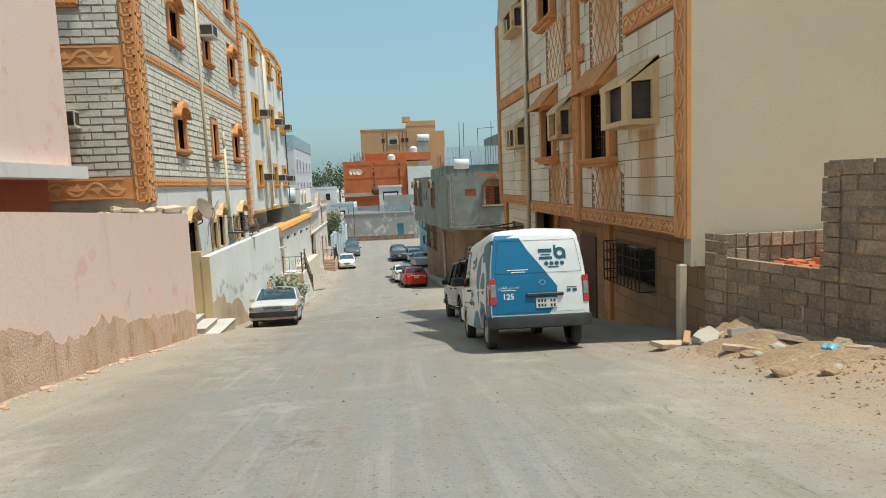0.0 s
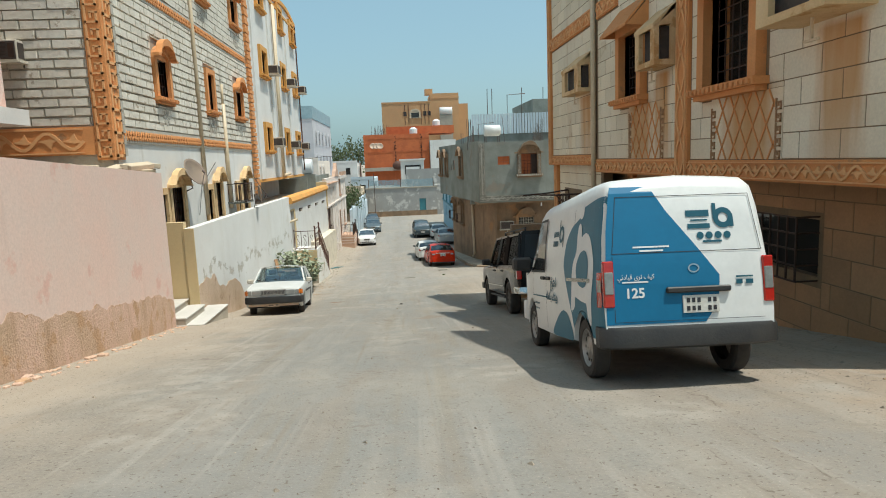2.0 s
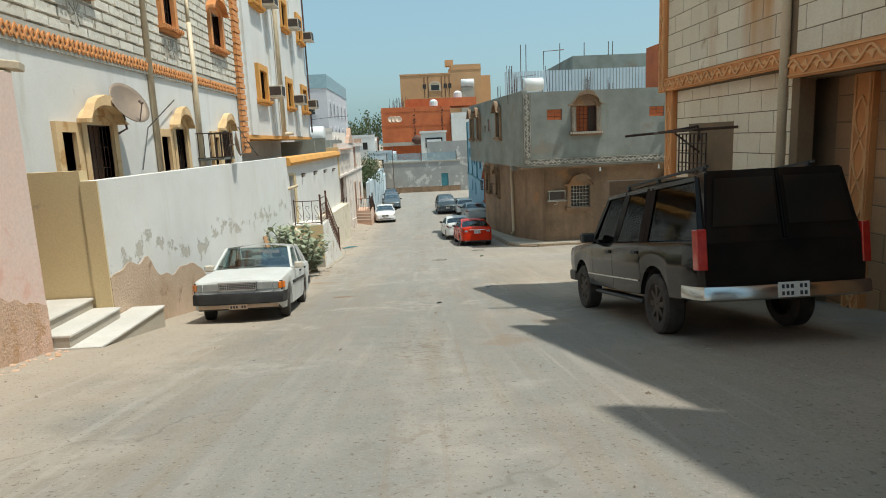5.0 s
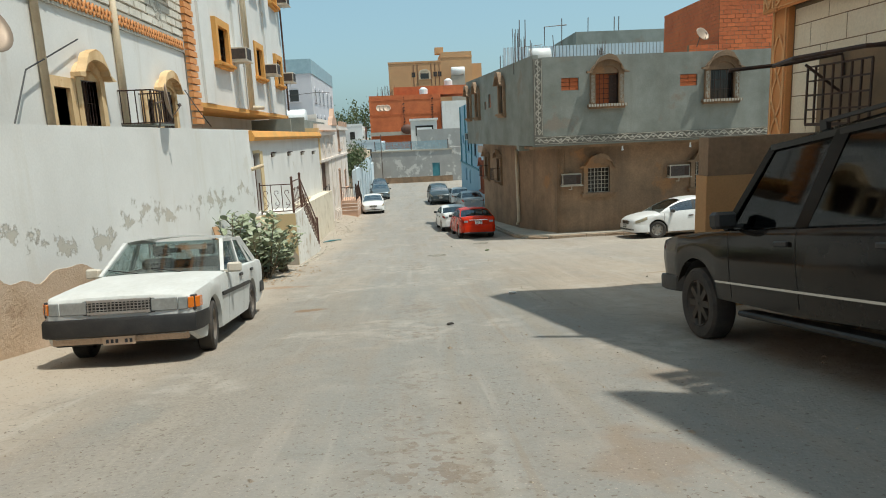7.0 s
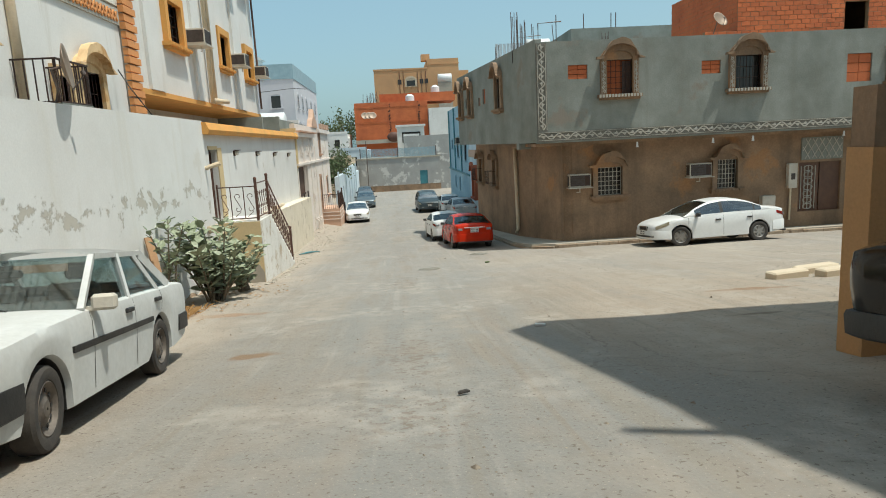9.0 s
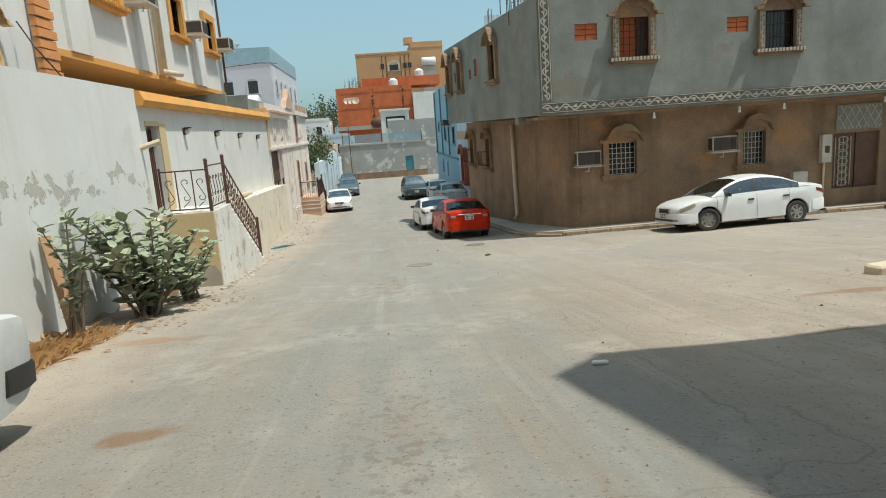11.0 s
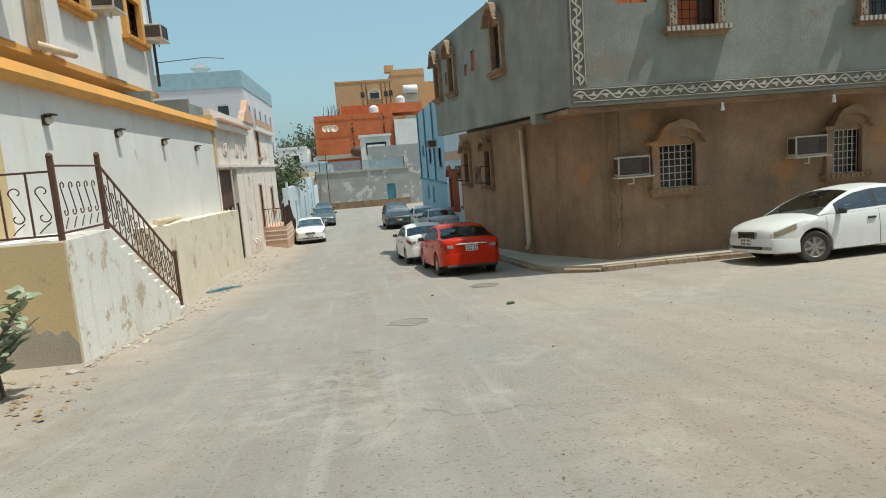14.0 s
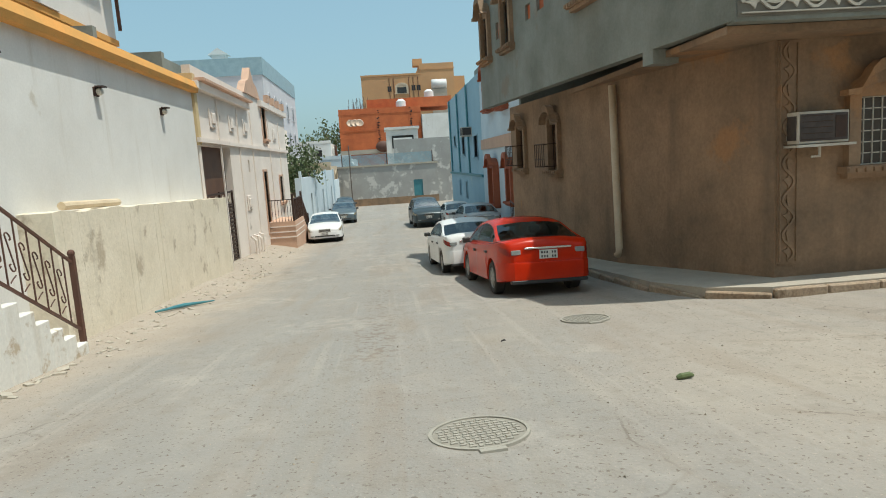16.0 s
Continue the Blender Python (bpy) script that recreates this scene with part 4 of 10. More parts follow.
    for a, b, lo, hi in low:
        small = b - a < 0.65
        window(F, t, a, b, lo, hi, M_HOUSING, arch=0 if small else 0.2, fw=0.2, proud=0.09, depth=0.22, sill=False, bars=None if small else (6, 3), pane_mat=M_OCHRE if small else M_WOOD, hood='' if small else 'crown')
    window(S, t, -10.6, -9.2, 7.6, 9.2, M_ORANGE, fw=0.2, bars=(1, 9))
    for i, (a, b) in enumerate(((24.75, 25.75), (29.95, 30.75), (34.2, 35.35), (24.85, 25.95), (29.6, 30.5), (34.4, 35.5))):
        bm = bmesh.new()
        z = 2.35 if i < 3 else 6.4
        box(bm, F, a - 0.1, b + 0.1, 0.0, 0.055, z, z + 0.55)
        pl = part("carved_panel", bm, M_GREYJ, t)
        bm = bmesh.new()
        c = (a + b) / 2
        for q in range(8):
            an = q * math.pi / 4
            prism(bm, F, [(c, z + 0.27), (c + 0.24 * math.cos(an - 0.25), z + 0.27 + 0.24 * math.sin(an - 0.25)), (c + 0.3 * math.cos(an), z + 0.27 + 0.26 * math.sin(an)), (c + 0.24 * math.cos(an + 0.25), z + 0.27 + 0.24 * math.sin(an + 0.25))], 0.056, 0.08)
        part("rosette", bm, M_RELIEF, pl)
    downpipe([(-7.27, 28.61, -0.7), (-7.27, 28.61, 12)], 0.075, t)
    downpipe([(-7.27, 31.9, -0.7), (-7.27, 31.9, 3.6)], 0.085, t)
    downpipe([(-7.27, 31.9, 3.5), (-7.27, 31.95, 4.4)], 0.05, t)
    pieces("block", F, y0 + 0.72, y1, 2.17, 5.83, 0.72, 0.235, 0.035, 0.06, skip, M_SPLIT, t, 300, jitter=0.012)
    pieces("block", F, y0 + 0.72, y1, 6.27, 9.4, 0.72, 0.235, 0.035, 0.06, skip, M_SPLIT, t, 0, jitter=0.012)
    pieces("block", F, y0 + 0.72, y1, 9.82, top, 0.72, 0.235, 0.035, 0.06, skip, M_SPLIT, t, 0, jitter=0.012)
    skips = [(-11.0, -8.9, 7.2, 9.6)]
    for lo, hi in ((1.77 + 0.4, 5.53), (6.27, 9.1), (9.82, top)):
        pieces("block", S, -15, -7.74, lo, hi, 0.72, 0.235, 0.035, 0.06, skips, M_SPLIT, t, 120, jitter=0.012)
    air_conditioner(F, 29.2, 8.3, 0.75, 0.5, 0.6)
    air_conditioner(S, -9.9, 3.75, 0.7, 0.5, 0.35)


# ---- amber-trimmed white building beyond it ----
def amber_building():
    t = thing("apartment_building", (-7.35, 45, -3), "white apartment building with amber window surrounds and parapet", "building")
    F = face_frame(-7.30, 0, 0, 0, 1)
    y0, y1 = 37.35, 53.1
    wins = [(y, y + 1.25, z, z + 1.25) for z in (1.85, 5.9, 9.4) for y in (40.1, 46.0, 50.6)]
    bm = bmesh.new()
    wall(bm, F, y0, y1, 0.32, 10.6, 0.25, wins)
    box(bm, Matrix(), -16, -7.56, y1 - 0.25, y1, 0.32, 10.6)
    box(bm, Matrix(), -16, -15.75, y0, y1 - 0.25, -6, 10.6)
    box(bm, Matrix(), -9.4, -9.15, y0, y1, -7, 0.16)
    part("wall", bm, M_WHITE, t)
    for a, b in ((38.2, 39.3), (42.6, 43.4), (44.9, 45.7), (48.4, 49.9)):
        bm = bmesh.new()
        box(bm, F, a, b, 0.0, 0.10, 0.33, 10.4)
        part("pilaster", bm, M_WHITE, t)
    solid("soffit", t, M_AMBER, (-15.7, -7.24, y0, y1 + 0.02, 0.17, 0.319), label="amber painted underside")
    solid("roof", t, M_CONC, (-15.74, -7.57, y0, y1 - 0.26, 10.2, 10.4))
    for i, (a, b, lo, hi) in enumerate(wins):
        window(F, t, a, b, lo, hi, M_AMBER, fw=0.26, proud=0.16, bars=(3, 4), label="amber window surround")
    bm = bmesh.new()
    pts = [(y0, 10.6)]
    for i in range(41):
        u = y0 + (y1 - y0) * i / 40
        pts.append((u, 11.0 + 0.42 * abs(math.sin(math.pi * 2 * (u - y0) / (y1 - y0)))))
    pts.append((y1, 10.6))
    prism(bm, F, pts[::-1], -0.2, -0.02)
    par = part("parapet", bm, M_WHITE, t)
    bm = bmesh.new()
    ribbon(bm, F, pts[1:-1], 0.22, -0.24, 0.10)
    box(bm, F, y0, y1, 0.0, 0.12, 10.45, 10.6)
    part("coping", bm, M_AMBER, par, "amber coping")
    bm = bmesh.new()
    box(bm, F, 36.76, 37.34, -0.25, 0.06, -0.4, 11.9)
    q = part("quoin_column", bm, M_RELIEF, t)
    bm = bmesh.new()
    for k in range(60):
        w = -0.38 + k * 0.205
        d = 0.05 if k % 2 else 0.10
        box(bm, F, 36.74 - d * 0.3, 37.36 + d, 0.0, 0.10 + d * 0.4, w, w + 0.165)
    tagged(part("quoin", bm, M_ORANGE, q, "ochre stacked quoin bricks"), kind="stuff")
    for y in (44.05, 44.45):
        downpipe([(-7.16, y, 0.3), (-7.16, y, 10.4)], 0.075, t)
    downpipe([(-7.14, 44.05, 0.40), (-7.05, 45.8, 0.46)], 0.09, t)
    bm = bmesh.new()
    tube(bm, [(-7.2, 53.2, 0.6), (-7.25, 53.15, 11.0)], 0.05)
    part("cable_duct", bm, M_RUST, t)
    for z in (2.1, 6.15):
        for y in (42.05, 48.0, 52.4):
            air_conditioner(F, y, z, 0.75, 0.5, 0.62, "aged white air conditioner in a metal cage on the facade")


white_block_building()
amber_building()


# ---- yard walls and pink house on the left ----
def pink_yard():
    a, b = Vector((-4.4, 0.0)), Vector((-5.95, 20.6))
    d = (b - a).normalized()
    M = face_frame(a.x, a.y, 0, d.x, d.y)
    ln = (b - a).length
    t = thing("yard_wall", (-5.2, 10, -1.3), "pink plastered yard wall with crumbling sandy base", "wall")
    bm = bmesh.new()
    n = 24
    for i in range(n):
        u, e = -14 + (ln + 14) * i / n, -14 + (ln + 14) * (i + 1) / n
        z0 = 1.85 - 0.045 * (u + e) / 2
        prism(bm, M, [(u, -6), (e, -6), (e, 1.85 - 0.045 * e), (u, 1.85 - 0.045 * u)], -0.25, 0)
    part("wall", bm, M_PINK, t)
    bm = bmesh.new()
    rnd = random.Random(4)
    pts = []
    for i in range(261):
        u = -2 + (ln + 2) * i / 260
        g = height(a.x + d.x * u, a.y + d.y * u)
        pts.append((u, g + 0.80 + 0.30 * noise.noise(Vector((u * 0.5, 0, 5))) + 0.16 * noise.noise(Vector((u * 2.6, 1, 5))) + 0.06 * noise.noise(Vector((u * 6.0, 1, 5))) + 0.03 * noise.noise(Vector((u * 16.0, 1, 5)))))
    for (u, z), (u2, z2) in zip(pts, pts[1:]):
        prism(bm, M, [(u, -6), (u2, -6), (u2, z2), (u, z)], 0.0, 0.007 + 0.003 * noise.noise(Vector((u * 3, 2, 2))))
    part("worn_base", bm, M_PINKSAND, t, "sandy render where the pink paint has fallen")
    bm = bmesh.new()
    rnd = random.Random(9)
    for i in range(260):
        u = rnd.uniform(1, ln)
        p = a + d * u
        z = height(p.x, p.y)
        v = rnd.uniform(0.02, 0.4) ** 1.2
        s = rnd.uniform(0.012, 0.04) * (2.2 if rnd.random() < 0.12 else 1)
        box(bm, M @ Matrix.Translation((u, 0.05 + v, z)) @ Matrix.Rotation(rnd.uniform(0, 3), 4, "Z"), -s, s, -s * 0.7, s * 0.7, -0.05, s * 0.5, 0.01)
    tagged(part("stone_rubble", bm, M_PINKSAND, None), "loose sandy stones along the wall foot", "rubble", kind="stuff")
    h = thing("house", (-9, 15, -1), "pink plastered house with a white canopy slab", "house")
    solid("wall", h, M_PINK, (-18, -8.75, 4, 19.5, 2.46, 7.3), (-18, -9.6, 4, 19.5, -4, 2.1))
    solid("recess_wall", h, M_REDPAINT, (-9.55, -9.35, 4, 19.3, -3, 2.1), label="red-brown painted wall under the canopy")
    solid("canopy", h, M_WHITE, (-18.2, -8.42, 3.8, 19.75, 2.1, 2.45), label="white concrete canopy slab")
    r = thing("rubble_heap", (-7.6, 20.9, 0.9), "broken plaster and slab pieces lying on the wall top", "rubble")
    for i in range(16):
        bm = bmesh.new()
        x, y, s = rnd.uniform(-8.6, -6.4), rnd.uniform(20.3, 21.2), rnd.uniform(0.12, 0.34)
        box(bm, pose(x, y, 0.97 + rnd.uniform(0, 0.18), rnd.uniform(-15, 15), rnd.uniform(-15, 15), rnd.uniform(0, 90)), -s, s, -s * 0.6, s * 0.6, -0.06, 0.06, 0.015)
        part("slab", bm, M_CREAM, r)
    solid("shelf_wall", r, M_PINK, (-9.0, -6.2, 20.2, 20.6, -4, 0.92))


def white_yard():
    t = thing("yard_wall", (-5.85, 30, -4), "white plastered yard wall with flaking patches", "wall")
    F = face_frame(-5.85, 0, 0, 0, 1)
    bm = bmesh.new()
    box(bm, F, 22.25, 37.68, -0.25, 0, -7, -0.62)
    part("wall", bm, M_TORN, t)
    bm = bmesh.new()
    box(bm, Matrix(), -7.3, -6.102, 22.25, 22.5, -5, -0.45)
    box(bm, Matrix(), -6.1, -5.83, 22.22, 22.26, -5, -0.62)
    part("return_wall", bm, M_YELLOW, t, "cream ochre return wall beside the steps")
    # bare render where the coat has come off the foot of the wall, and torn patches above
    bm = bmesh.new()
    n = 120
    pts = []
    for i in range(n + 1):
        u = 22.3 + 15.3 * i / n
        g = height(-5.85, u)
        e = 0.95 + 0.55 * noise.noise(Vector((u * 0.45, 4, 1))) + 0.30 * noise.noise(Vector((u * 1.7, 2, 1)))
        fade = max(0.0, min(1.0, (28.6 - u) / 2.0))
        pts.append((u, g + max(0.06 + 0.05 * math.sin(u * 7), e * fade)))
    for (u, z), (u2, z2) in zip(pts, pts[1:]):
        prism(bm, F, [(u, -7), (u2, -7), (u2, z2), (u, z)], 0.0, 0.012)
    part("bare_render", bm, M_SAND, t, "bare sandy render at the wall foot")
    s = thing("front_steps", (-5.8, 21.5, -3.1), "pale marble front steps beside the pink wall", "steps")
    for i, (x0, x1, y0, y1, z) in enumerate(((-6.6, -5.3, 20.62, 22.95, -2.93), (-6.7, -5.72, 20.62, 22.2, -2.74), (-7.3, -6.15, 20.62, 22.2, -2.56))):
        bm = bmesh.new()
        box(bm, Matrix(), x0, x1, y0, y1, z - 0.9, z - 0.04)
        st = part("step", bm, M_CONC, s)
        bm = bmesh.new()
        box(bm, Matrix(), x0, x1 + 0.03, y0 - 0.01, y1 + 0.01, z - 0.04, z, 0.008)
        part("tread", bm, M_MARBLE, st)
    solid("door", thing("yard_door", (-7.3, 21.4, -2.5), "brown metal yard door at the top of the steps", "door"), M_WOOD, (-7.36, -7.3, 20.65, 22.2, -2.55, -0.5))


def satellite_dish(p, r, yaw, tilt, label, arm):
    t = thing("satellite_dish", p, label, "satellite dish")
    R = Matrix.Translation(p) @ Matrix.Rotation(radians(yaw), 4, "Z") @ Matrix.Rotation(radians(tilt), 4, "X")
    bm = bmesh.new()
    rings = []
    for i in range(7):
        q = r * i / 6
        rings.append([bm.verts.new(R @ Vector((q * math.cos(k * math.pi / 12), q * math.sin(k * math.pi / 12), 0.22 * r * (i / 6) ** 2))) for k in range(24)] if i else [bm.verts.new(R @ Vector((0, 0, 0)))])
    for k in range(24):
        bm.faces.new((rings[0][0], rings[1][k], rings[1][(k + 1) % 24]))
    for x, y in zip(rings[1:], rings[2:]):
        for k in range(24):
            bm.faces.new((x[k], y[k], y[(k + 1) % 24], x[(k + 1) % 24]))
    ob = part("reflector", bm, M_DISH, t, smooth=True)
    mod = ob.modifiers.new("thickness", "SOLIDIFY")
    mod.thickness = 0.012
    bm = bmesh.new()
    tube(bm, [R @ Vector((0, 0, -0.02)), R @ Vector((0, 0, -0.15)), *arm], 0.025, 8)
    part("mount", bm, M_STEEL, t)
    bm = bmesh.new()
    tube(bm, [R @ Vector((0, -r * 0.95, 0.2 * r)), R @ Vector((0, -r * 0.35, r * 0.8))], 0.012, 6)
    tube(bm, [R @ Vector((0, -r * 0.38, r * 0.78)), R @ Vector((0, -r * 0.22, r * 0.72))], 0.035, 8)
    part("feed_arm", bm, M_STEEL, t)


pink_yard()
white_yard()
satellite_dish((-6.96, 26.3, 0.85), 0.5, 70, 62, "beige satellite dish on a bracket above the yard wall", [(-7.1, 26.5, 0.35), (-7.35, 26.6, 0.25)])
satellite_dish((-5.75, 30.2, -0.08), 0.36, 108, 84, "edge-on satellite dish standing on the white wall", [(-5.9, 30.3, -0.4), (-5.95, 30.25, -0.63)])


def balcony_cage():
    t = thing("window_cage", (-7.3, 32, -0.4), "black iron cage for an air conditioner on the wall", "cage")
    F = face_frame(-7.35, 0, 0, 0, 1)
    bm = bmesh.new()
    for k in range(8):
        u = 31.75 + k * 0.17
        box(bm, F, u - 0.01, u + 0.01, 0.75, 0.77, -0.45, 0.3)
    for k in range(5):
        v = 0.05 + k * 0.17
        for u in (31.75, 32.94):
            box(bm, F, u - 0.01, u + 0.01, v - 0.01, v + 0.01, -0.45, 0.3)
    for w in (-0.45, 0.3):
        box(bm, F, 31.73, 32.96, 0.74, 0.78, w - 0.015, w + 0.015)
        for u in (31.75, 32.94):
            box(bm, F, u - 0.015, u + 0.015, 0, 0.78, w - 0.015, w + 0.015)
    part("grating", bm, M_IRON, t)
    solid("shelf", t, M_CEMENT, (-7.35, -6.55, 31.75, 32.94, -0.52, -0.47))


balcony_cage()


# ---- annex with outside stair ----
def scroll_panel(bm, M, u0, u1, w0, w1):
    """One S-scroll of wrought iron."""
    c, h = (u0 + u1) / 2, w1 - w0
    r = (u1 - u0) * 0.30
    for sgn, base in ((1, w0 + h * 0.30), (-1, w0 + h * 0.70)):
        pts = []
        for i in range(15):
            a = i / 14 * 4.2
            q = r * (1 - i / 14 * 0.75)
            pts.append(M @ Vector((c + sgn * (q * math.cos(a) - r * 0.15), 0, base - sgn * q * math.sin(a))))
        tube(bm, pts, 0.010, 5)
    tube(bm, [M @ Vector((c + r * 0.85, 0, w0 + h * 0.30)), M @ Vector((c, 0, w0 + h * 0.5)), M @ Vector((c - r * 0.85, 0, w0 + h * 0.70))], 0.010, 5)
    tube(bm, [M @ Vector((c - r, 0, w0 + 0.03)), M @ Vector((c - r * 0.2, 0, w0 + h * 0.12)), M @ Vector((c + r * 0.7, 0, w0 + h * 0.2))], 0.009, 5)


def annex():
    t = thing("house", (-5.88, 46, -6), "single-storey white house with an amber coping", "house")
    F = face_frame(-5.88, 0, 0, 0, 1)
    bm = bmesh.new()
    wall(bm, F, 37.7, 54.45, -7.5, -0.95, 0.25, [(38.1, 38.95, -3.45, -1.4)])
    box(bm, Matrix(), -8.6, -6.13, 37.7, 37.95, -7, -0.95)
    box(bm, Matrix(), -8.6, -6.13, 54.2, 54.45, -7, -0.95)
    part("wall", bm, M_WHITE, t)
    solid("roof", t, M_CONC, (-8.6, -6.13, 37.95, 54.2, -1.15, -1.0))
    bm = bmesh.new()
    prism(bm, face_frame(0, 37.62, 0, 1, 0), [(-6.2, -0.98), (-5.70, -0.98), (-5.66, -0.86), (-5.74, -0.66), (-6.2, -0.62)], -16.9, 0.0)
    part("coping", bm, M_AMBER, t, "amber painted coping")
    bm = bmesh.new()
    box(bm, F, 38.15, 38.9, -0.2, -0.16, -3.45, -1.45)
    dr = part("door", bm, M_WOOD, t, "dark brown ornate metal door")
    bm = bmesh.new()
    for k in range(6):
        box(bm, F, 38.2 + k * 0.125, 38.215 + k * 0.125, -0.159, -0.14, -3.4, -1.5)
    part("door_grating", bm, M_RUST, dr)
    bm = bmesh.new()
    box(bm, F, 38.95, 39.4, 0.0, 0.03, -3.45, -1.35)
    box(bm, F, 38.05, 38.95, 0.0, 0.03, -1.4, -1.3)
    part("door_reveal", bm, M_YELLOW, t, "ochre painted door surround")
    bm = bmesh.new()
    n = 40
    pts = [(44.6 + 10.5 * i / n, -3.85 - 0.028 * (10.5 * i / n) + 0.05 * noise.noise(Vector((i * 0.4, 0, 0)))) for i in range(n + 1)]
    for (u, z), (u2, z2) in zip(pts, pts[1:]):
        prism(bm, F, [(u, -7.5), (u2, -7.5), (u2, z2), (u, z)], 0.0, 0.52 + 0.02 * noise.noise(Vector((u, 3, 3))))
    tagged(part("buttress_wall", bm, M_LEDGE, t, "stained cream ochre lower wall ledge"))
    bm = bmesh.new()
    tube(bm, [(-5.6, 45.4, -3.78), (-5.6, 47.6, -3.84)], 0.07, 8)
    part("plastic_pipe", bm, M_PIPE, t)
    for y, z in ((41.0, -1.53), (44.4, -1.6), (47.9, -1.68), (51.6, -1.76)):
        l = thing("wall_lamp", (-5.88, y, z), "small dark bulkhead lamp on the white wall", "lamp", "wall lamps on the annex")
        bm = bmesh.new()
        box(bm, F, y - 0.09, y + 0.09, 0.0, 0.05, z - 0.09, z + 0.09, 0.01)
        part("back_plate", bm, M_IRON, l)
        bm = bmesh.new()
        bmesh.ops.create_uvsphere(bm, u_segments=12, v_segments=8, radius=0.085, matrix=F @ Matrix.Translation((y, 0.09, z)) @ Matrix.Diagonal((1, 0.9, 0.9, 1)))
        part("bulb_cover", bm, M_ACBOX, l, smooth=True)
        bm = bmesh.new()
        box(bm, F, y - 0.11, y + 0.11, 0.05, 0.2, z + 0.075, z + 0.105)
        part("cap", bm, M_IRON, l)
    # outside stair
    s = thing("outside_stair", (-5.2, 41, -5.4), "plastered outside stair with an ochre landing front", "stairs")
    solid("landing", s, M_FLAKED, (-5.88, -4.68, 38.36, 40.1, -6.5, -3.5))
    bm = bmesh.new()
    box(bm, Matrix(), -5.88, -4.70, 38.33, 38.358, -6.4, -3.52)
    part("landing_front", bm, M_YELLOW, s, "ochre painted landing front")
    bm = bmesh.new()
    edge = [(-5.87 + 1.165 * i / 30, -4.62 - 0.5 * abs(i / 30 - 0.35) + 0.22 * noise.noise(Vector((i * 0.21, 3, 3))) + 0.10 * noise.noise(Vector((i * 0.9, 3, 3)))) for i in range(31)]
    for (u, z), (u2, z2) in zip(edge, edge[1:]):
        prism(bm, face_frame(0, 38.33, 0, 1, 0), [(u, -6.4), (u2, -6.4), (u2, z2), (u, z)], 0.0, 0.008)
    part("peeled_patch", bm, M_CONC, s, "brownish cement where the ochre coat fell off")
    n = 12
    for i in range(n):
        bm = bmesh.new()
        y = 40.1 + i * 0.3
        z = -3.5 - (i + 1) * 0.178
        box(bm, Matrix(), -5.88, -4.68, y, y + 0.3, -6.6, z, 0.012)
        part("step", bm, M_FLAKED, s)
    # railing: landing front, landing side, flight
    rl = thing("stair_railing", (-4.75, 40, -3.4), "rust-brown wrought iron railing with scrolls", "railing")
    A = face_frame(0, 38.42, 0, 1, 0)
    B = face_frame(-4.75, 0, 0, 0, 1)

    def post(x, y, z0, z1, r=0.035):
        bm = bmesh.new()
        box(bm, Matrix.Translation((x, y, 0)), -r, r, -r, r, z0, z1)
        bmesh.ops.create_uvsphere(bm, u_segments=8, v_segments=6, radius=r * 1.5, matrix=Matrix.Translation((x, y, z1 + r)))
        part("post", bm, M_RUST, rl)

    post(-4.75, 38.42, -3.5, -2.32)
    post(-4.75, 40.1, -3.5, -2.28)
    post(-4.75, 43.72, -5.75, -4.42)
    post(-5.84, 38.42, -3.5, -2.45, 0.02)
    bm = bmesh.new()
    for w in (-3.42, -2.5):
        box(bm, A, -5.85, -4.75, -0.015, 0.015, w - 0.015, w + 0.015)
    for u in (-5.48, -5.11):
        box(bm, A, u - 0.012, u + 0.012, -0.012, 0.012, -3.42, -2.5)
    for u in (-5.66, -5.29, -4.93):
        scroll_panel(bm, A, u - 0.17, u + 0.17, -3.40, -2.52)
    part("front_panel", bm, M_RUST, rl)
    bm = bmesh.new()
    for w in (-3.4, -2.42):
        box(bm, B, 38.42, 40.1, -0.015, 0.015, w - 0.015, w + 0.015)
    for k in range(6):
        u = 38.55 + k * 0.28
        scroll_panel(bm, B, u, u + 0.26, -3.38, -2.44)
    part("side_panel", bm, M_RUST, rl)
    bm = bmesh.new()
    slope = (-4.52 + 2.40) / (43.72 - 40.1)
    SH = B @ Matrix(((1, 0, 0, 0), (0, 1, 0, 0), (slope, 0, 1, -slope * 40.1), (0, 0, 0, 1)))
    for w in (-3.35, -2.40):
        box(bm, SH, 40.1, 43.72, -0.018, 0.018, w - 0.018, w + 0.018)
    for k in range(14):
        u = 40.16 + k * 0.255
        box(bm, SH, u - 0.008, u + 0.008, -0.008, 0.008, -3.35, -2.4)
        if k < 13:
            scroll_panel(bm, SH, u + 0.01, u + 0.245, -3.3, -2.45)
    part("flight_panel", bm, M_RUST, rl)
    # grey roof walls and a bent pipe behind
    w = thing("roof_wall", (-8, 47, -0.6), "rough grey block parapet on the roof behind", "wall")
    solid("wall", w, M_CEMENT, (-8.6, -6.6, 54.46, 54.7, -7, 0.25), (-6.85, -6.6, 54.7, 64, -7, 0.1), (-8.6, -6.62, 50.0, 50.2, -1.0, 0.05))
    p = thing("elbow_pipe", (-5.5, 37.2, -4), "cream plastic elbow pipe at the wall foot", "pipe")
    bm = bmesh.new()
    tube(bm, [(-5.82, 37.15, -3.55), (-5.62, 37.12, -3.5), (-5.5, 37.1, -3.62), (-5.48, 37.1, -5.3)], 0.11, 10)
    part("pipe", bm, M_PIPE, p, smooth=True)
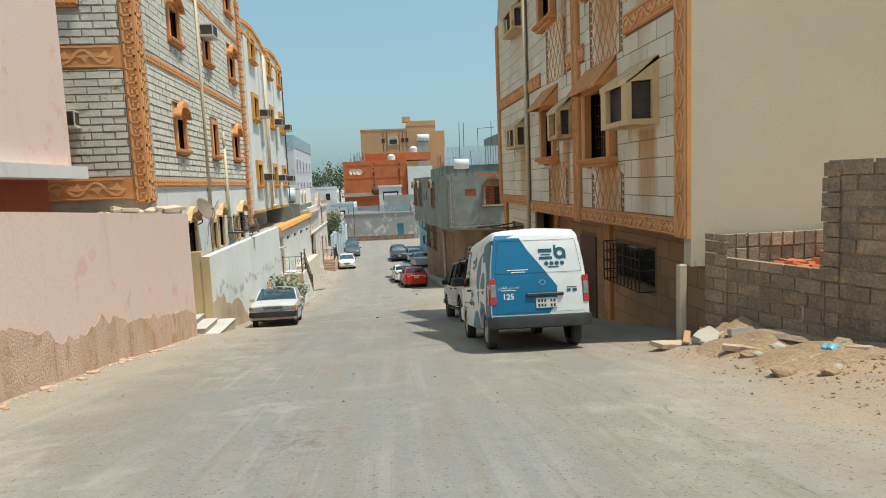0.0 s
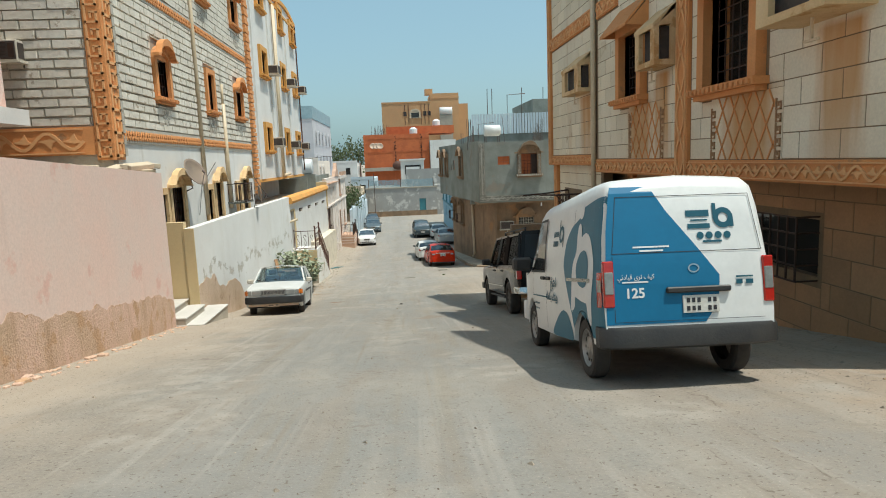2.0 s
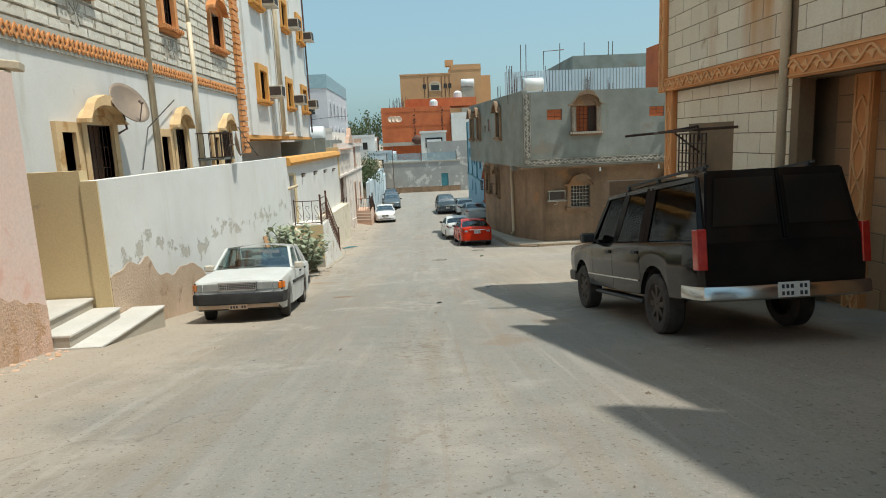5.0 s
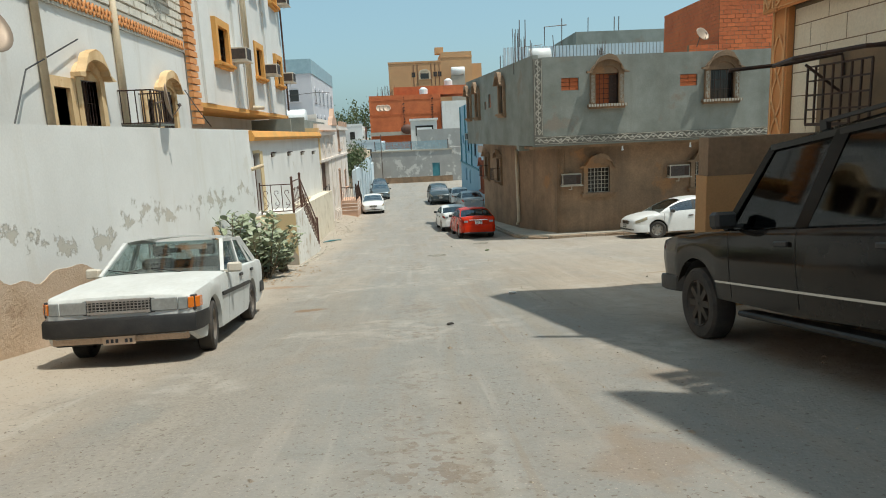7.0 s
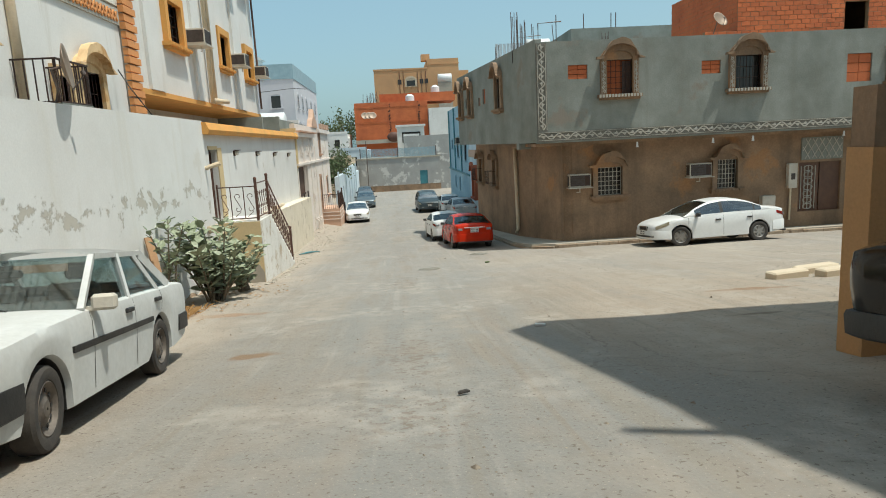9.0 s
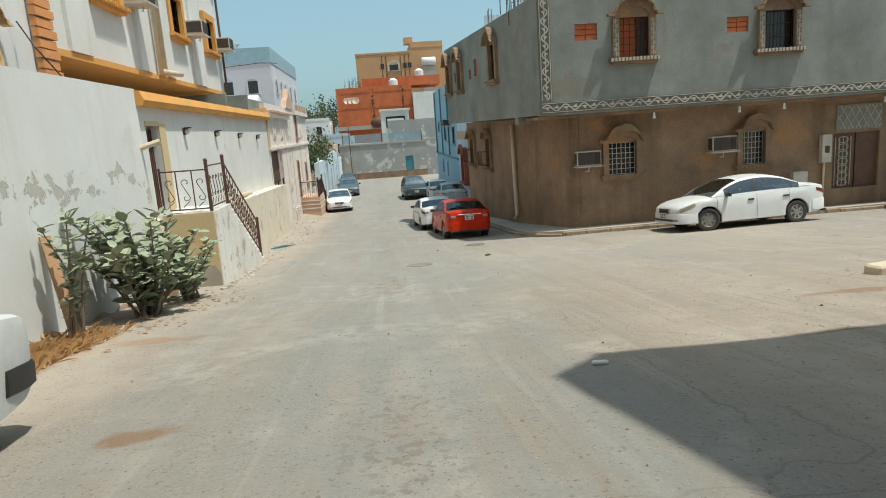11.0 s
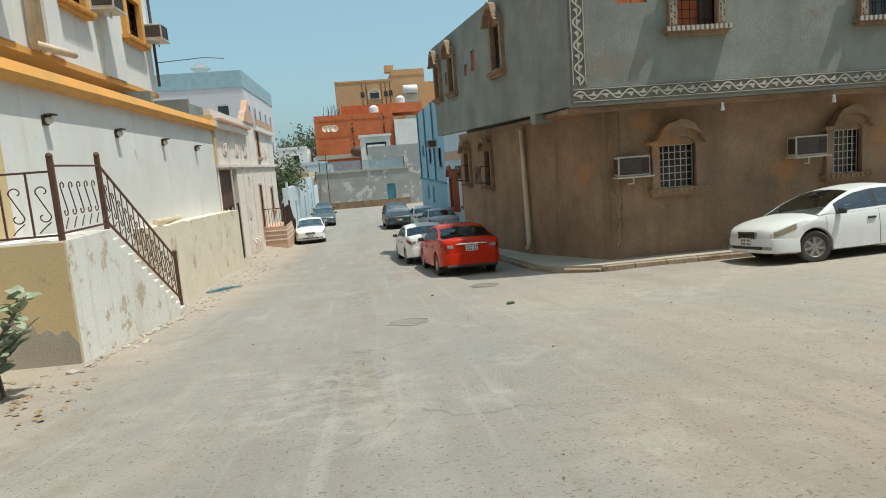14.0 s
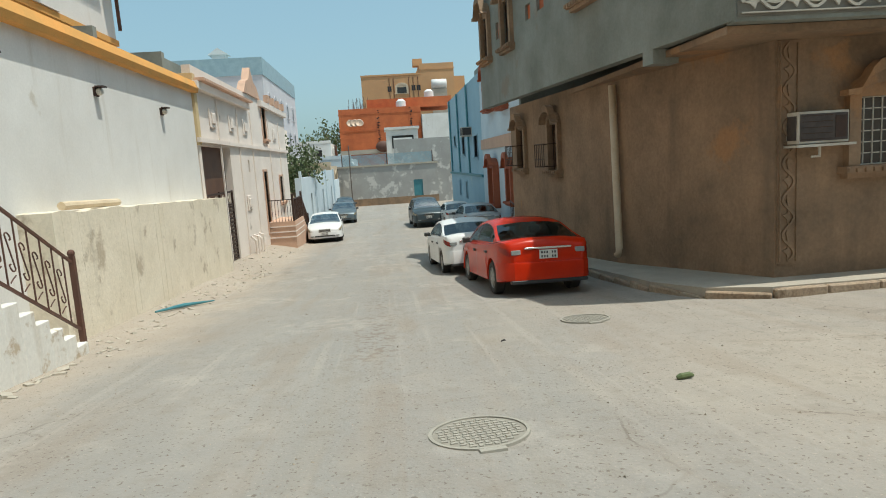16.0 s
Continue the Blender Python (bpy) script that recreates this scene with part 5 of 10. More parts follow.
    c = thing("wall_camera", (-5.84, 37.6, -2.1), "cream tube light fixed at the wall end", "lamp")
    bm = bmesh.new()
    tube(bm, [(-5.85, 37.55, -1.9), (-5.7, 37.55, -1.85), (-5.45, 37.6, -1.78)], 0.06, 8)
    part("tube", bm, M_PIPE, c)


annex()


# ---- gate house, second stair, far left walls ----
def gate_house():
    t = thing("house", (-5.85, 60, -6.5), "pale rose house with a gabled parapet and carport gate", "house")
    F = face_frame(-5.85, 0, 0, 0, 1)
    bm = bmesh.new()
    holes = [(54.75, 58.4, -7, -2.5), (64.3, 65.1, -6.3, -3.4), (68.6, 69.6, -5.0, -3.7), (65.2, 66.0, -1.9, -0.3), (61.3, 61.6, -3.4, -2.9)]
    wall(bm, F, 54.5, 72.0, -8, -0.15, 0.25, holes)
    box(bm, Matrix(), -14, -6.1, 71.75, 72.0, -8, -0.15)
    box(bm, Matrix(), -14, -8.8, 54.71, 54.95, -8, -0.15)
    part("wall", bm, M_PALEROSE, t)
    bm = bmesh.new()
    box(bm, F, 54.44, 72.05, 0.001, 0.10, -2.42, -2.28)
    box(bm, F, 54.40, 62.0, 0.0, 0.18, -0.85, -0.62)
    box(bm, F, 64.6, 72.1, 0.0, 0.18, -0.45, -0.2)
    for u in (57.0, 59.9, 62.4, 66.5, 69.5):
        box(bm, F, u, u + 0.09, 0.0, 0.05, -6.6, -0.9)
    part("moulding", bm, M_PALEROSE, t)
    bm = bmesh.new()
    prism(bm, F, [(61.6, -0.148), (65.0, -0.148), (64.4, 0.35), (63.8, 0.5), (63.3, 1.05), (62.8, 0.5), (62.2, 0.35)], -0.25, 0.06)
    part("gable", bm, M_SALMON, t)
    bm = bmesh.new()
    for k in range(28):
        u = 54.6 + k * 0.26
        box(bm, F, u, u + 0.2, -0.1, 0.34, -0.6, -0.52)
    for k in range(4):
        box(bm, F, 66.2 + k * 1.5, 66.6 + k * 1.5, 0.0, 0.22, -0.15, 0.2)
    part("tile_eave", bm, M_SALMON, t, "terracotta tile eave")
    solid("corner", t, M_YELLOW, (-6.6, -5.8, 54.46, 54.74, -2.5, -0.4))
    solid("roof", t, M_CONC, (-14, -6.1, 54.95, 71.7, -0.6, -0.4))
    solid("garage_door", t, M_WOOD, (-6.2, -6.12, 54.72, 58.5, -7.5, -2.4), label="brown sheet garage door behind the gate")
    for u0, u1, w0, w1 in holes[1:4]:
        window(F, t, u0, u1, w0, w1, M_SALMON, fw=0.1, proud=0.05, sill=w0 > -6, bars=(3, 4))
    bm = bmesh.new()
    for u, w in ((56.0, -1.6), (58.6, -1.6), (60.9, -1.6), (67.8, -1.6), (60.4, -4.6)):
        box(bm, F, u, u + 0.7, 0.0, 0.05, w - 0.3, w + 0.3, 0.02)
        box(bm, F, u + 0.15, u + 0.55, 0.05, 0.09, w - 0.18, w + 0.18, 0.02)
    part("plaque", bm, M_PALEROSE, t)
    g = thing("carport_gate", (-5.9, 56.6, -6.5), "dark slatted iron gate of the carport", "gate")
    bm = bmesh.new()
    for u in (54.8, 56.55, 58.3):
        box(bm, F, u - 0.04, u + 0.04, -0.1, -0.04, -6.5, -4.0)
    for w in (-6.45, -4.5, -4.05):
        box(bm, F, 54.8, 58.3, -0.1, -0.04, w - 0.03, w + 0.03)
    gf = part("gate_frame", bm, M_IRON, g)
    for k in range(14):
        bm = bmesh.new()
        w = -6.38 + k * 0.135
        box(bm, F, 54.84, 58.26, -0.09, -0.06, w, w + 0.075)
        part("slat", bm, M_IRON, g)
    bm = bmesh.new()
    for u in (55.3, 56.1, 57.0, 57.8):
        tube(bm, [F @ Vector((u + 0.14 * math.cos(a * 0.8), -0.07, -4.27 + 0.14 * math.sin(a * 0.8))) for a in range(9)], 0.02, 5)
    part("ring", bm, M_ACBOX, g)
    # second stair block
    s = thing("entrance_stair", (-5.2, 67, -7), "salmon plastered entrance stair with stone courses", "stairs")
    solid("landing", s, M_SALMON, (-5.85, -4.65, 64.5, 67.6, -7.6, -5.75))
    bm = bmesh.new()
    for z in (-6.0, -6.25, -6.5):
        box(bm, Matrix(), -5.85, -4.64, 64.47, 67.6, z, z + 0.05)
    part("course", bm, M_PALEROSE, s)
    for i in range(7):
        solid("step", s, M_SALMON, (-5.85, -4.65, 67.6 + i * 0.3, 67.9 + i * 0.3, -7.7, -5.93 - i * 0.18))
    r = thing("stair_railing", (-4.7, 66, -5.7), "dark iron railing on the entrance stair", "railing")
    bm = bmesh.new()
    A = face_frame(0, 64.55, 0, 1, 0)
    for k in range(9):
        u = -5.8 + k * 0.14
        box(bm, A, u - 0.01, u + 0.01, -0.01, 0.01, -5.75, -4.75)
    box(bm, A, -5.85, -4.65, -0.02, 0.02, -4.77, -4.73)
    B = face_frame(-4.7, 0, 0, 0, 1)
    for k in range(22):
        u = 64.6 + k * 0.14
        box(bm, B, u - 0.01, u + 0.01, -0.01, 0.01, -5.75, -4.75)
    box(bm, B, 64.55, 67.6, -0.02, 0.02, -4.77, -4.72)
    for k in range(14):
        u = 67.7 + k * 0.15
        z = -(u - 67.6) * 0.6
        box(bm, B, u - 0.01, u + 0.01, -0.01, 0.01, -5.75 + z, -4.75 + z)
    SH = B @ Matrix(((1, 0, 0, 0), (0, 1, 0, 0), (-0.6, 0, 1, 0.6 * 67.6), (0, 0, 0, 1)))
    box(bm, SH, 67.6, 69.7, -0.025, 0.025, -4.78, -4.70)
    part("grating", bm, M_IRON, r)
    for y in (64.55, 67.6, 69.7):
        bm = bmesh.new()
        z = 0 if y < 68 else -1.25
        box(bm, Matrix.Translation((-4.7, y, 0)), -0.05, 0.05, -0.05, 0.05, -6.9 if z else -5.75, -4.5 + z)
        part("post", bm, M_IRON, r)
    # standpipes at the house foot
    for i, y in enumerate((60.2, 60.7, 61.3, 61.8)):
        bm = bmesh.new()
        z = height(-5.6, y)
        tube(bm, [(-5.62, y, z - 0.1), (-5.62, y, z + 0.55 + 0.15 * (i % 2)), (-5.8, y, z + 0.75)], 0.05, 7)
        tagged(part("standpipe", bm, M_PALEROSE, None), "short pale standpipe by the house wall", "pipe", "standpipes")


def far_left():
    w = thing("garden_wall", (-5.3, 84, -7), "bluish-white garden wall along the street", "wall")
    F = face_frame(-5.3, 0, 0, 0, 1)
    bm = bmesh.new()
    for i, (a, b, z) in enumerate(((72.05, 80, -3.9), (80, 88, -3.75), (88, 96, -3.6), (96, 104, -4.6))):
        wall(bm, F, a, b - 0.003, -9, z, 0.25, [(a + 5.2, a + 6.1, -7.4, -5.0)] if i < 3 else [])
    part("wall", bm, M_BLUEWH, w)
    bm = bmesh.new()
    for a in (72.05, 80, 88, 96):
        box(bm, F, a, a + 0.4, 0.0, 0.12, -9, -3.5)
    part("pier", bm, M_BLUEWH, w)
    for a in (77.25, 85.2, 93.2):
        solid("gate", w, M_CEMENT, (-5.5, -5.42, a, a + 0.9, -7.9, -5.0))
    # pale lilac house on the hill side
    t = thing("house", (-15, 120, -8), "pale lilac three-storey house with a sheet-clad roof edge", "house")
    solid("wall", t, M_LILAC, (-44, -15, 120, 150, -10, 9.0))
    solid("roof_screen", t, M_BLUEFENCE, (-44, -14.9, 119.9, 150, 9.0, 11.2), label="grey-blue sheet roof screen")
    S = face_frame(0, 120, 0, 1, 0)
    E = face_frame(-15, 0, 0, 0, 1)
    for u in (-40, -34, -28, -22, -18.5):
        for z in (0.5, 4.8):
            window(S, t, u, u + 1.4, z, z + 1.8, M_LILAC, arch=0.3, fw=0.25, bars=None, depth=-0.03)
    for u in (123, 128, 133, 139, 145):
        for z in (-4.5, 0.5, 4.8):
            window(E, t, u, u + 1.3, z, z + 1.9, M_LILAC, arch=0.3, fw=0.25, bars=None, depth=-0.03)
    bm = bmesh.new()
    box(bm, Matrix(), -22, -20.3, 124, 125.7, 11.2, 12.4)
    prism(bm, face_frame(0, 123.8, 0, 1, 0), [(-22.5, 12.4), (-19.8, 12.4), (-21.15, 13.3)], -2.1, 0)
    part("roof_turret", bm, M_WHITE, t)
    k = thing("water_tank", (-10.5, 75, -0.5), "white plastic roof water tank lying on the flat roof", "water tank")
    bm = bmesh.new()
    tube(bm, [(-12.3, 75, 0.75), (-12.2, 75, 0.75), (-9.6, 75, 0.75), (-9.5, 75, 0.75)], [0.72, 0.85, 0.85, 0.72], 18)
    part("tank", bm, M_TANK, k, smooth=True)
    solid("stand", k, M_CEMENT, (-12.2, -9.6, 74.4, 75.6, -0.6, 0.05))
    # pale house with a tiled roof beyond the trees
    for x0, x1, y0, y1, z, m, lab in ((-22, -9.5, 150, 165, 1.0, M_WHITE, "cream distant house with flat roof"), (-9.4, -5.0, 128, 150, -2.2, M_BLUEWH, "bluish white low house behind the trees"), (-30, -12, 100, 116, 1.5, M_PALEROSE, "pale rose distant house on the slope"), (-16, -6.4, 108, 118, -3.2, M_CREAM, "low cream outbuilding beside the end wall"), (-8.6, -6.3, 104, 107.5, -4.4, M_BREEZE, "rough brown block shed by the corner")):
        h = thing("house", (x0, y0, z), lab, "house")
        solid("wall", h, m, (x0, x1, y0, y1, -10, z))
        S2 = face_frame(0, y0, 0, 1, 0)
        E2 = face_frame(x1, 0, 0, 0, 1)
        n = max(1, int((x1 - x0) / 4))
        for i in range(n):
            u = x0 + (x1 - x0) * (i + 0.5) / n
            window(S2, h, u - 0.5, u + 0.5, z - 2.6, z - 1.1, m, fw=0.15, bars=None, sill=False, depth=-0.03)
        if y1 - y0 > 5:
            window(E2, h, y0 + 2, y0 + 3.2, z - 2.6, z - 1.0, m, arch=0.3, fw=0.2, bars=None, sill=False, depth=-0.03)
            window(E2, h, y0 + 6, y0 + 7.2, z - 2.6, z - 1.0, m, arch=0.3, fw=0.2, bars=None, sill=False, depth=-0.03)
        solid("parapet", h, m, (x0 - 0.05, x1 + 0.05, y0 - 0.05, y0 + 0.2, z + 0.004, z + 0.5))


gate_house()
far_left()


# ---- stone-clad apartment building on the right, street side at x = 5.2 ----
def stone_building():
    t = thing("apartment_building", (5.5, 18, -2), "apartment building clad in white stone with carved ochre bands", "building")
    far, near, top = 26.65, 10.2, 7.8
    F = face_frame(5.2, far, 0, 0, -1)     # u = 26.65 - y

    def U(y):
        return far - y

    G = face_frame(5.95, far, 0, 0, -1)
    levels = (0.0, 3.95)
    wins = []
    for z in levels:
        wins.append((U(15.15), U(13.75), 2.0 + z, 3.5 + z))
        wins.append((U(19.3), U(18.2), 2.2 + z, 3.6 + z))
    ac_holes = []
    bm = bmesh.new()
    wall(bm, F, 0, U(21.5) - 0.002, 0.72, top, 0.25, [])
    wall(bm, F, U(21.5), U(16.2) - 0.002, 0.50, top, 0.25, [w for i, w in enumerate(wins) if i % 2])
    wall(bm, F, U(16.2), U(near) - 0.25, 0.50, top, 0.25, [w for i, w in enumerate(wins) if i % 2 == 0])
    part("wall", bm, M_JOINT, t, "mortar backing of the stone facade")
    bm = bmesh.new()
    S = face_frame(0, near, 0, 1, 0)
    wall(bm, S, 5.2, 17.5, 0.0, top, 0.25, [])
    box(bm, Matrix(), 17.25, 17.5, near + 0.25, far, -5, top)
    box(bm, Matrix(), 5.46, 17.25, far - 0.25, far, 0.0, top)
    part("side_wall", bm, M_CREAM, t, "plain cream plastered side wall")
    bm = bmesh.new()
    lowwin = [(U(15.5), U(13.3), -0.95, -0.1)]
    wall(bm, G, 0.4, U(near) - 0.001, -6, 0.5, 0.25, lowwin)
    box(bm, Matrix(), 6.2, 17.2, near + 0.01, near + 0.25, -3, 0.0)
    box(bm, Matrix(), 6.2, 17.2, far - 0.65, far - 0.4, -6, 0.0)
    part("ground_floor_wall", bm, M_JOINT, t)
    solid("soffit", t, M_CREAM, (5.46, 17.2, near + 0.26, far - 0.26, 0.5, 0.7))
    solid("roof", t, M_CONC, (5.46, 17.2, near + 0.26, far - 0.26, top - 0.5, top - 0.3))
    # unseen sawtooth ramps added on the roof edge to shape the street shadow
    for a, b, lo, hi in ((25.75, 18.75, 7.85, 9.75), (18.65, 14.15, 9.5, 10.9), (14.05, 10.2, 10.0, 11.6)):
        bm = bmesh.new()
        prism(bm, F, [(U(a) - (0.88 if a > 25 else 0.0), top + 0.002), (U(b), top + 0.002), (U(b), lo + 0.05), (U(a), hi)], -0.2, 0)
        part("parapet", bm, M_CREAM, t)
    # bands
    def band(u0, u1, w0, w1, proud=0.05):
        bm = bmesh.new()
        box(bm, F, u0, u1, 0.0, proud, w0, w1)
        b = part("band", bm, M_ORANGE, t, "carved ochre band")
        bm = bmesh.new()
        scroll(bm, F @ Matrix.Translation((0, proud + 0.001, 0)), u0, u1, w0 + 0.03, w1 - 0.03, 0.025)
        part("scroll", bm, M_CARVE, b)
    band(0.0, U(21.5), 0.66, 0.96)
    band(U(21.4), U(16.41), 0.49, 0.83)
    band(U(15.89), U(10.68), 0.49, 0.80)
    for z in (4.42,):
        band(0.3, U(21.7), z, z + 0.4)
        band(U(21.3), U(19.75), z, z + 0.4)
        band(U(17.0) + 0.05, U(16.42), z, z + 0.4)
        band(U(15.88), U(15.55), z, z + 0.4)
        band(U(12.95), U(10.7), z, z + 0.4)
    # pilasters
    for a, b, w0, key in ((26.65, 26.3, 0.65, 0), (16.40, 15.90, 0.42, 1), (10.66, 10.19, 0.47, 1)):
        bm = bmesh.new()
        box(bm, F, U(a) - 0.01, U(b), 0.0, 0.07, w0, top)
        p = part("pilaster", bm, M_ORANGE, t, "ochre pilaster with interlaced carving")
        bm = bmesh.new()
        rings_column(bm, F @ Matrix.Translation((0, 0.071, 0)), U(a) + 0.02, U(b) - 0.03, w0 + 0.05, top, 0.025)
        part("carving", bm, M_CARVE, p)
    # lattice strips under and over the windows
    skip = []
    for (a, b, w0, w1) in ((U(15.1), U(13.07), 0.81, 1.80), (U(15.1), U(13.07), 4.15, 5.75), (U(19.0), U(17.05), 0.84, 2.0), (U(19.0), U(17.05), 4.35, 5.95)):
        bm = bmesh.new()
        box(bm, F, a, b, 0.0, 0.012, w0, w1)
        p = part("lattice_panel", bm, M_STONE, t, "pale panel with brown diagonal lattice")
        bm = bmesh.new()
        lattice(bm, F @ Matrix.Translation((0, 0.013, 0)), a + 0.17, b - 0.17, w0, w1, 0.012)
        part("lattice", bm, M_ORANGE, p)
        for e in (a, b - 0.17):
            bm = bmesh.new()
            greek_key(bm, F @ Matrix.Translation((0, 0.013, 0)), e, e + 0.17, w0, w1, 0.02)
            part("key_border", bm, M_TANST, p)
        skip.append((a, b, w0, w1))
    for i, (a, b, w0, w1) in enumerate(wins):
        window(F, t, a, b, w0, w1, M_ORANGE, fw=0.22, proud=0.16, depth=0.30, hood="roof", bars=(6, 6), label="deep ochre window surround with a tiled hood")
        skip.append((a - 0.3, b + 0.3, w0 - 0.22, w1 + 0.62))
    skip += [(U(21.66), U(21.3), 0, 20), (U(16.42), U(15.88), 0, 20), (U(10.68), U(10.1), 0, 20), (-1, 0.36, 0, 20)]
    skip += [(0.0, U(21.5), 0, 0.97), (U(21.4), U(16.4), 0, 0.84), (U(15.9), U(10.68), 0, 0.81)]
    for z in (4.42,):
        skip += [(0.3, U(21.7), z, z + 0.4), (U(21.3), U(19.75), z, z + 0.4), (U(17.0), U(16.4), z, z + 0.4), (U(15.9), U(15.55), z, z + 0.4), (U(12.95), U(10.7), z, z + 0.4)]
    for z in levels[:2]:
        unit_housing(F, U(12.75), U(11.38), 2.50 + z, 3.75 + z, "cream plastered housing around a wall air conditioner")
        unit_housing(F, U(17.45), U(16.47), 2.60 + z, 3.75 + z, "small cream plastered air conditioner housing", 0.46)
        unit_housing(F, U(23.3), U(21.62), 2.65 + z, 3.75 + z, "cream plastered air conditioner housing near the corner", 0.46)
    # ground floor: window cage, doors, far bay
    bm = bmesh.new()
    grille(bm, G, U(15.5), U(13.3), -1.0, -0.05, 0.35, 10, 4, 0.012)
    for u in (U(15.5), U(13.3)):
        for k in range(5):
            w = -1.0 + k * 0.2375
            box(bm, G, u - 0.012, u + 0.012, 0, 0.35, w - 0.012, w + 0.012)
    tagged(part("window_cage", bm, M_IRON, t, "projecting iron bar cage over the low window"), kind="stuff")
    bm = bmesh.new()
    box(bm, G, U(15.5), U(13.3), -0.2, -0.16, -0.95, -0.1)
    part("pane", bm, M_GLASS, t)
    bm = bmesh.new()
    box(bm, G, U(18.3), U(17.0), 0.001, 0.05, -3.0, -0.1)
    part("door", bm, M_WOOD, t, "dark brown metal door")
    for a, b in ((20.9, 20.5), (16.1, 15.75)):
        bm = bmesh.new()
        box(bm, G, U(a), U(b), 0.0, 0.10, -4, 0.48)
        pr = part("pier", bm, M_ORANGE, t, "ochre carved pier")
        bm = bmesh.new()
        rings_column(bm, G @ Matrix.Translation((0, 0.101, 0)), U(a) + 0.02, U(b) - 0.02, -3.5, 0.45, 0.02)
        part("carving", bm, M_CARVE, pr)
    bm = bmesh.new()
    box(bm, F, 0.0, U(21.5), -0.45, -0.2, -6, 0.70)
    part("far_bay_wall", bm, M_JOINT, t)
    FB = F @ Matrix.Translation((0, -0.2, 0))
    bm = bmesh.new()
    box(bm, F, -0.02, 0.42, -0.2, -0.10, -6, 0.70)
    p = part("corner_column", bm, M_ORANGE, t, "ochre corner column with interlaced carving")
    bm = bmesh.new()
    rings_column(bm, F @ Matrix.Translation((0, -0.099, 0)), 0.02, 0.40, -5.5, 0.68, 0.02)
    part("carving", bm, M_CARVE, p)
    bm = bmesh.new()
    grille(bm, FB, 1.3, 2.6, -1.1, -0.3, 0.30, 7, 4, 0.012)
    box(bm, FB, 1.3, 2.6, 0.0, 0.31, -1.13, -1.10)
    tagged(part("window_cage", bm, M_IRON, t, "projecting iron bar cage"), kind="stuff")
    downpipe([(5.12, 21.48, -4), (5.12, 21.48, 10)], 0.07, t)
    bm = bmesh.new()
    tube(bm, [(5.4, 25.0, -0.45), (5.35, 25.0, -0.15), (4.7, 25.2, -0.25), (3.9, 25.3, -0.30)], 0.03, 6)
    tube(bm, [(5.4, 23.4, -0.2), (4.6, 23.5, -0.22), (4.3, 24.4, -0.25), (4.5, 25.2, -0.27)], 0.03, 6)
    tube(bm, [(5.4, 25.0, -0.7), (4.9, 25.1, -0.28)], 0.02, 6)
    tagged(part("awning_arm", bm, M_IRON, None), "bare iron awning bracket fixed to the wall", "bracket")
    pieces("stone", F, 0.36, U(10.68), 0.81, 5.81, 0.80, 0.357, 0.016, 0.006, skip, M_STONE, t, 300)
    pieces("stone", F, 0.36, U(10.68), 5.81, top, 0.80, 0.357, 0.016, 0.006, skip, M_STONE, t, 0)
    pieces("stone", FB, 0.45, U(21.7), -4.6, 0.65, 0.80, 0.357, 0.016, 0.006, [(1.1, 3.1, -1.4, -0.1)], M_STONE, t, 60)
    pieces("stone", G, U(21.4), U(10.22), -3.4, 0.48, 0.80, 0.40, 0.018, 0.007, [(U(15.6), U(13.2), -1.1, 0.0), (U(18.3), U(17.0), -3.2, 0.0), (U(16.1), U(15.75), -5, 1), (U(20.9), U(20.5), -5, 1)], M_TANST, t, 150)
    # end wall of the forecourt
    w = thing("forecourt_wall", (4.5, 25.6, -4), "painted forecourt wall, ochre below and brown above", "wall")
    solid("wall", w, M_OCHRE, (3.41, 5.38, 24.85, 25.18, -6, -1.75))
    solid("upper_wall", w, M_BROWNR, (3.43, 5.38, 24.87, 25.16, -1.748, -1.22))


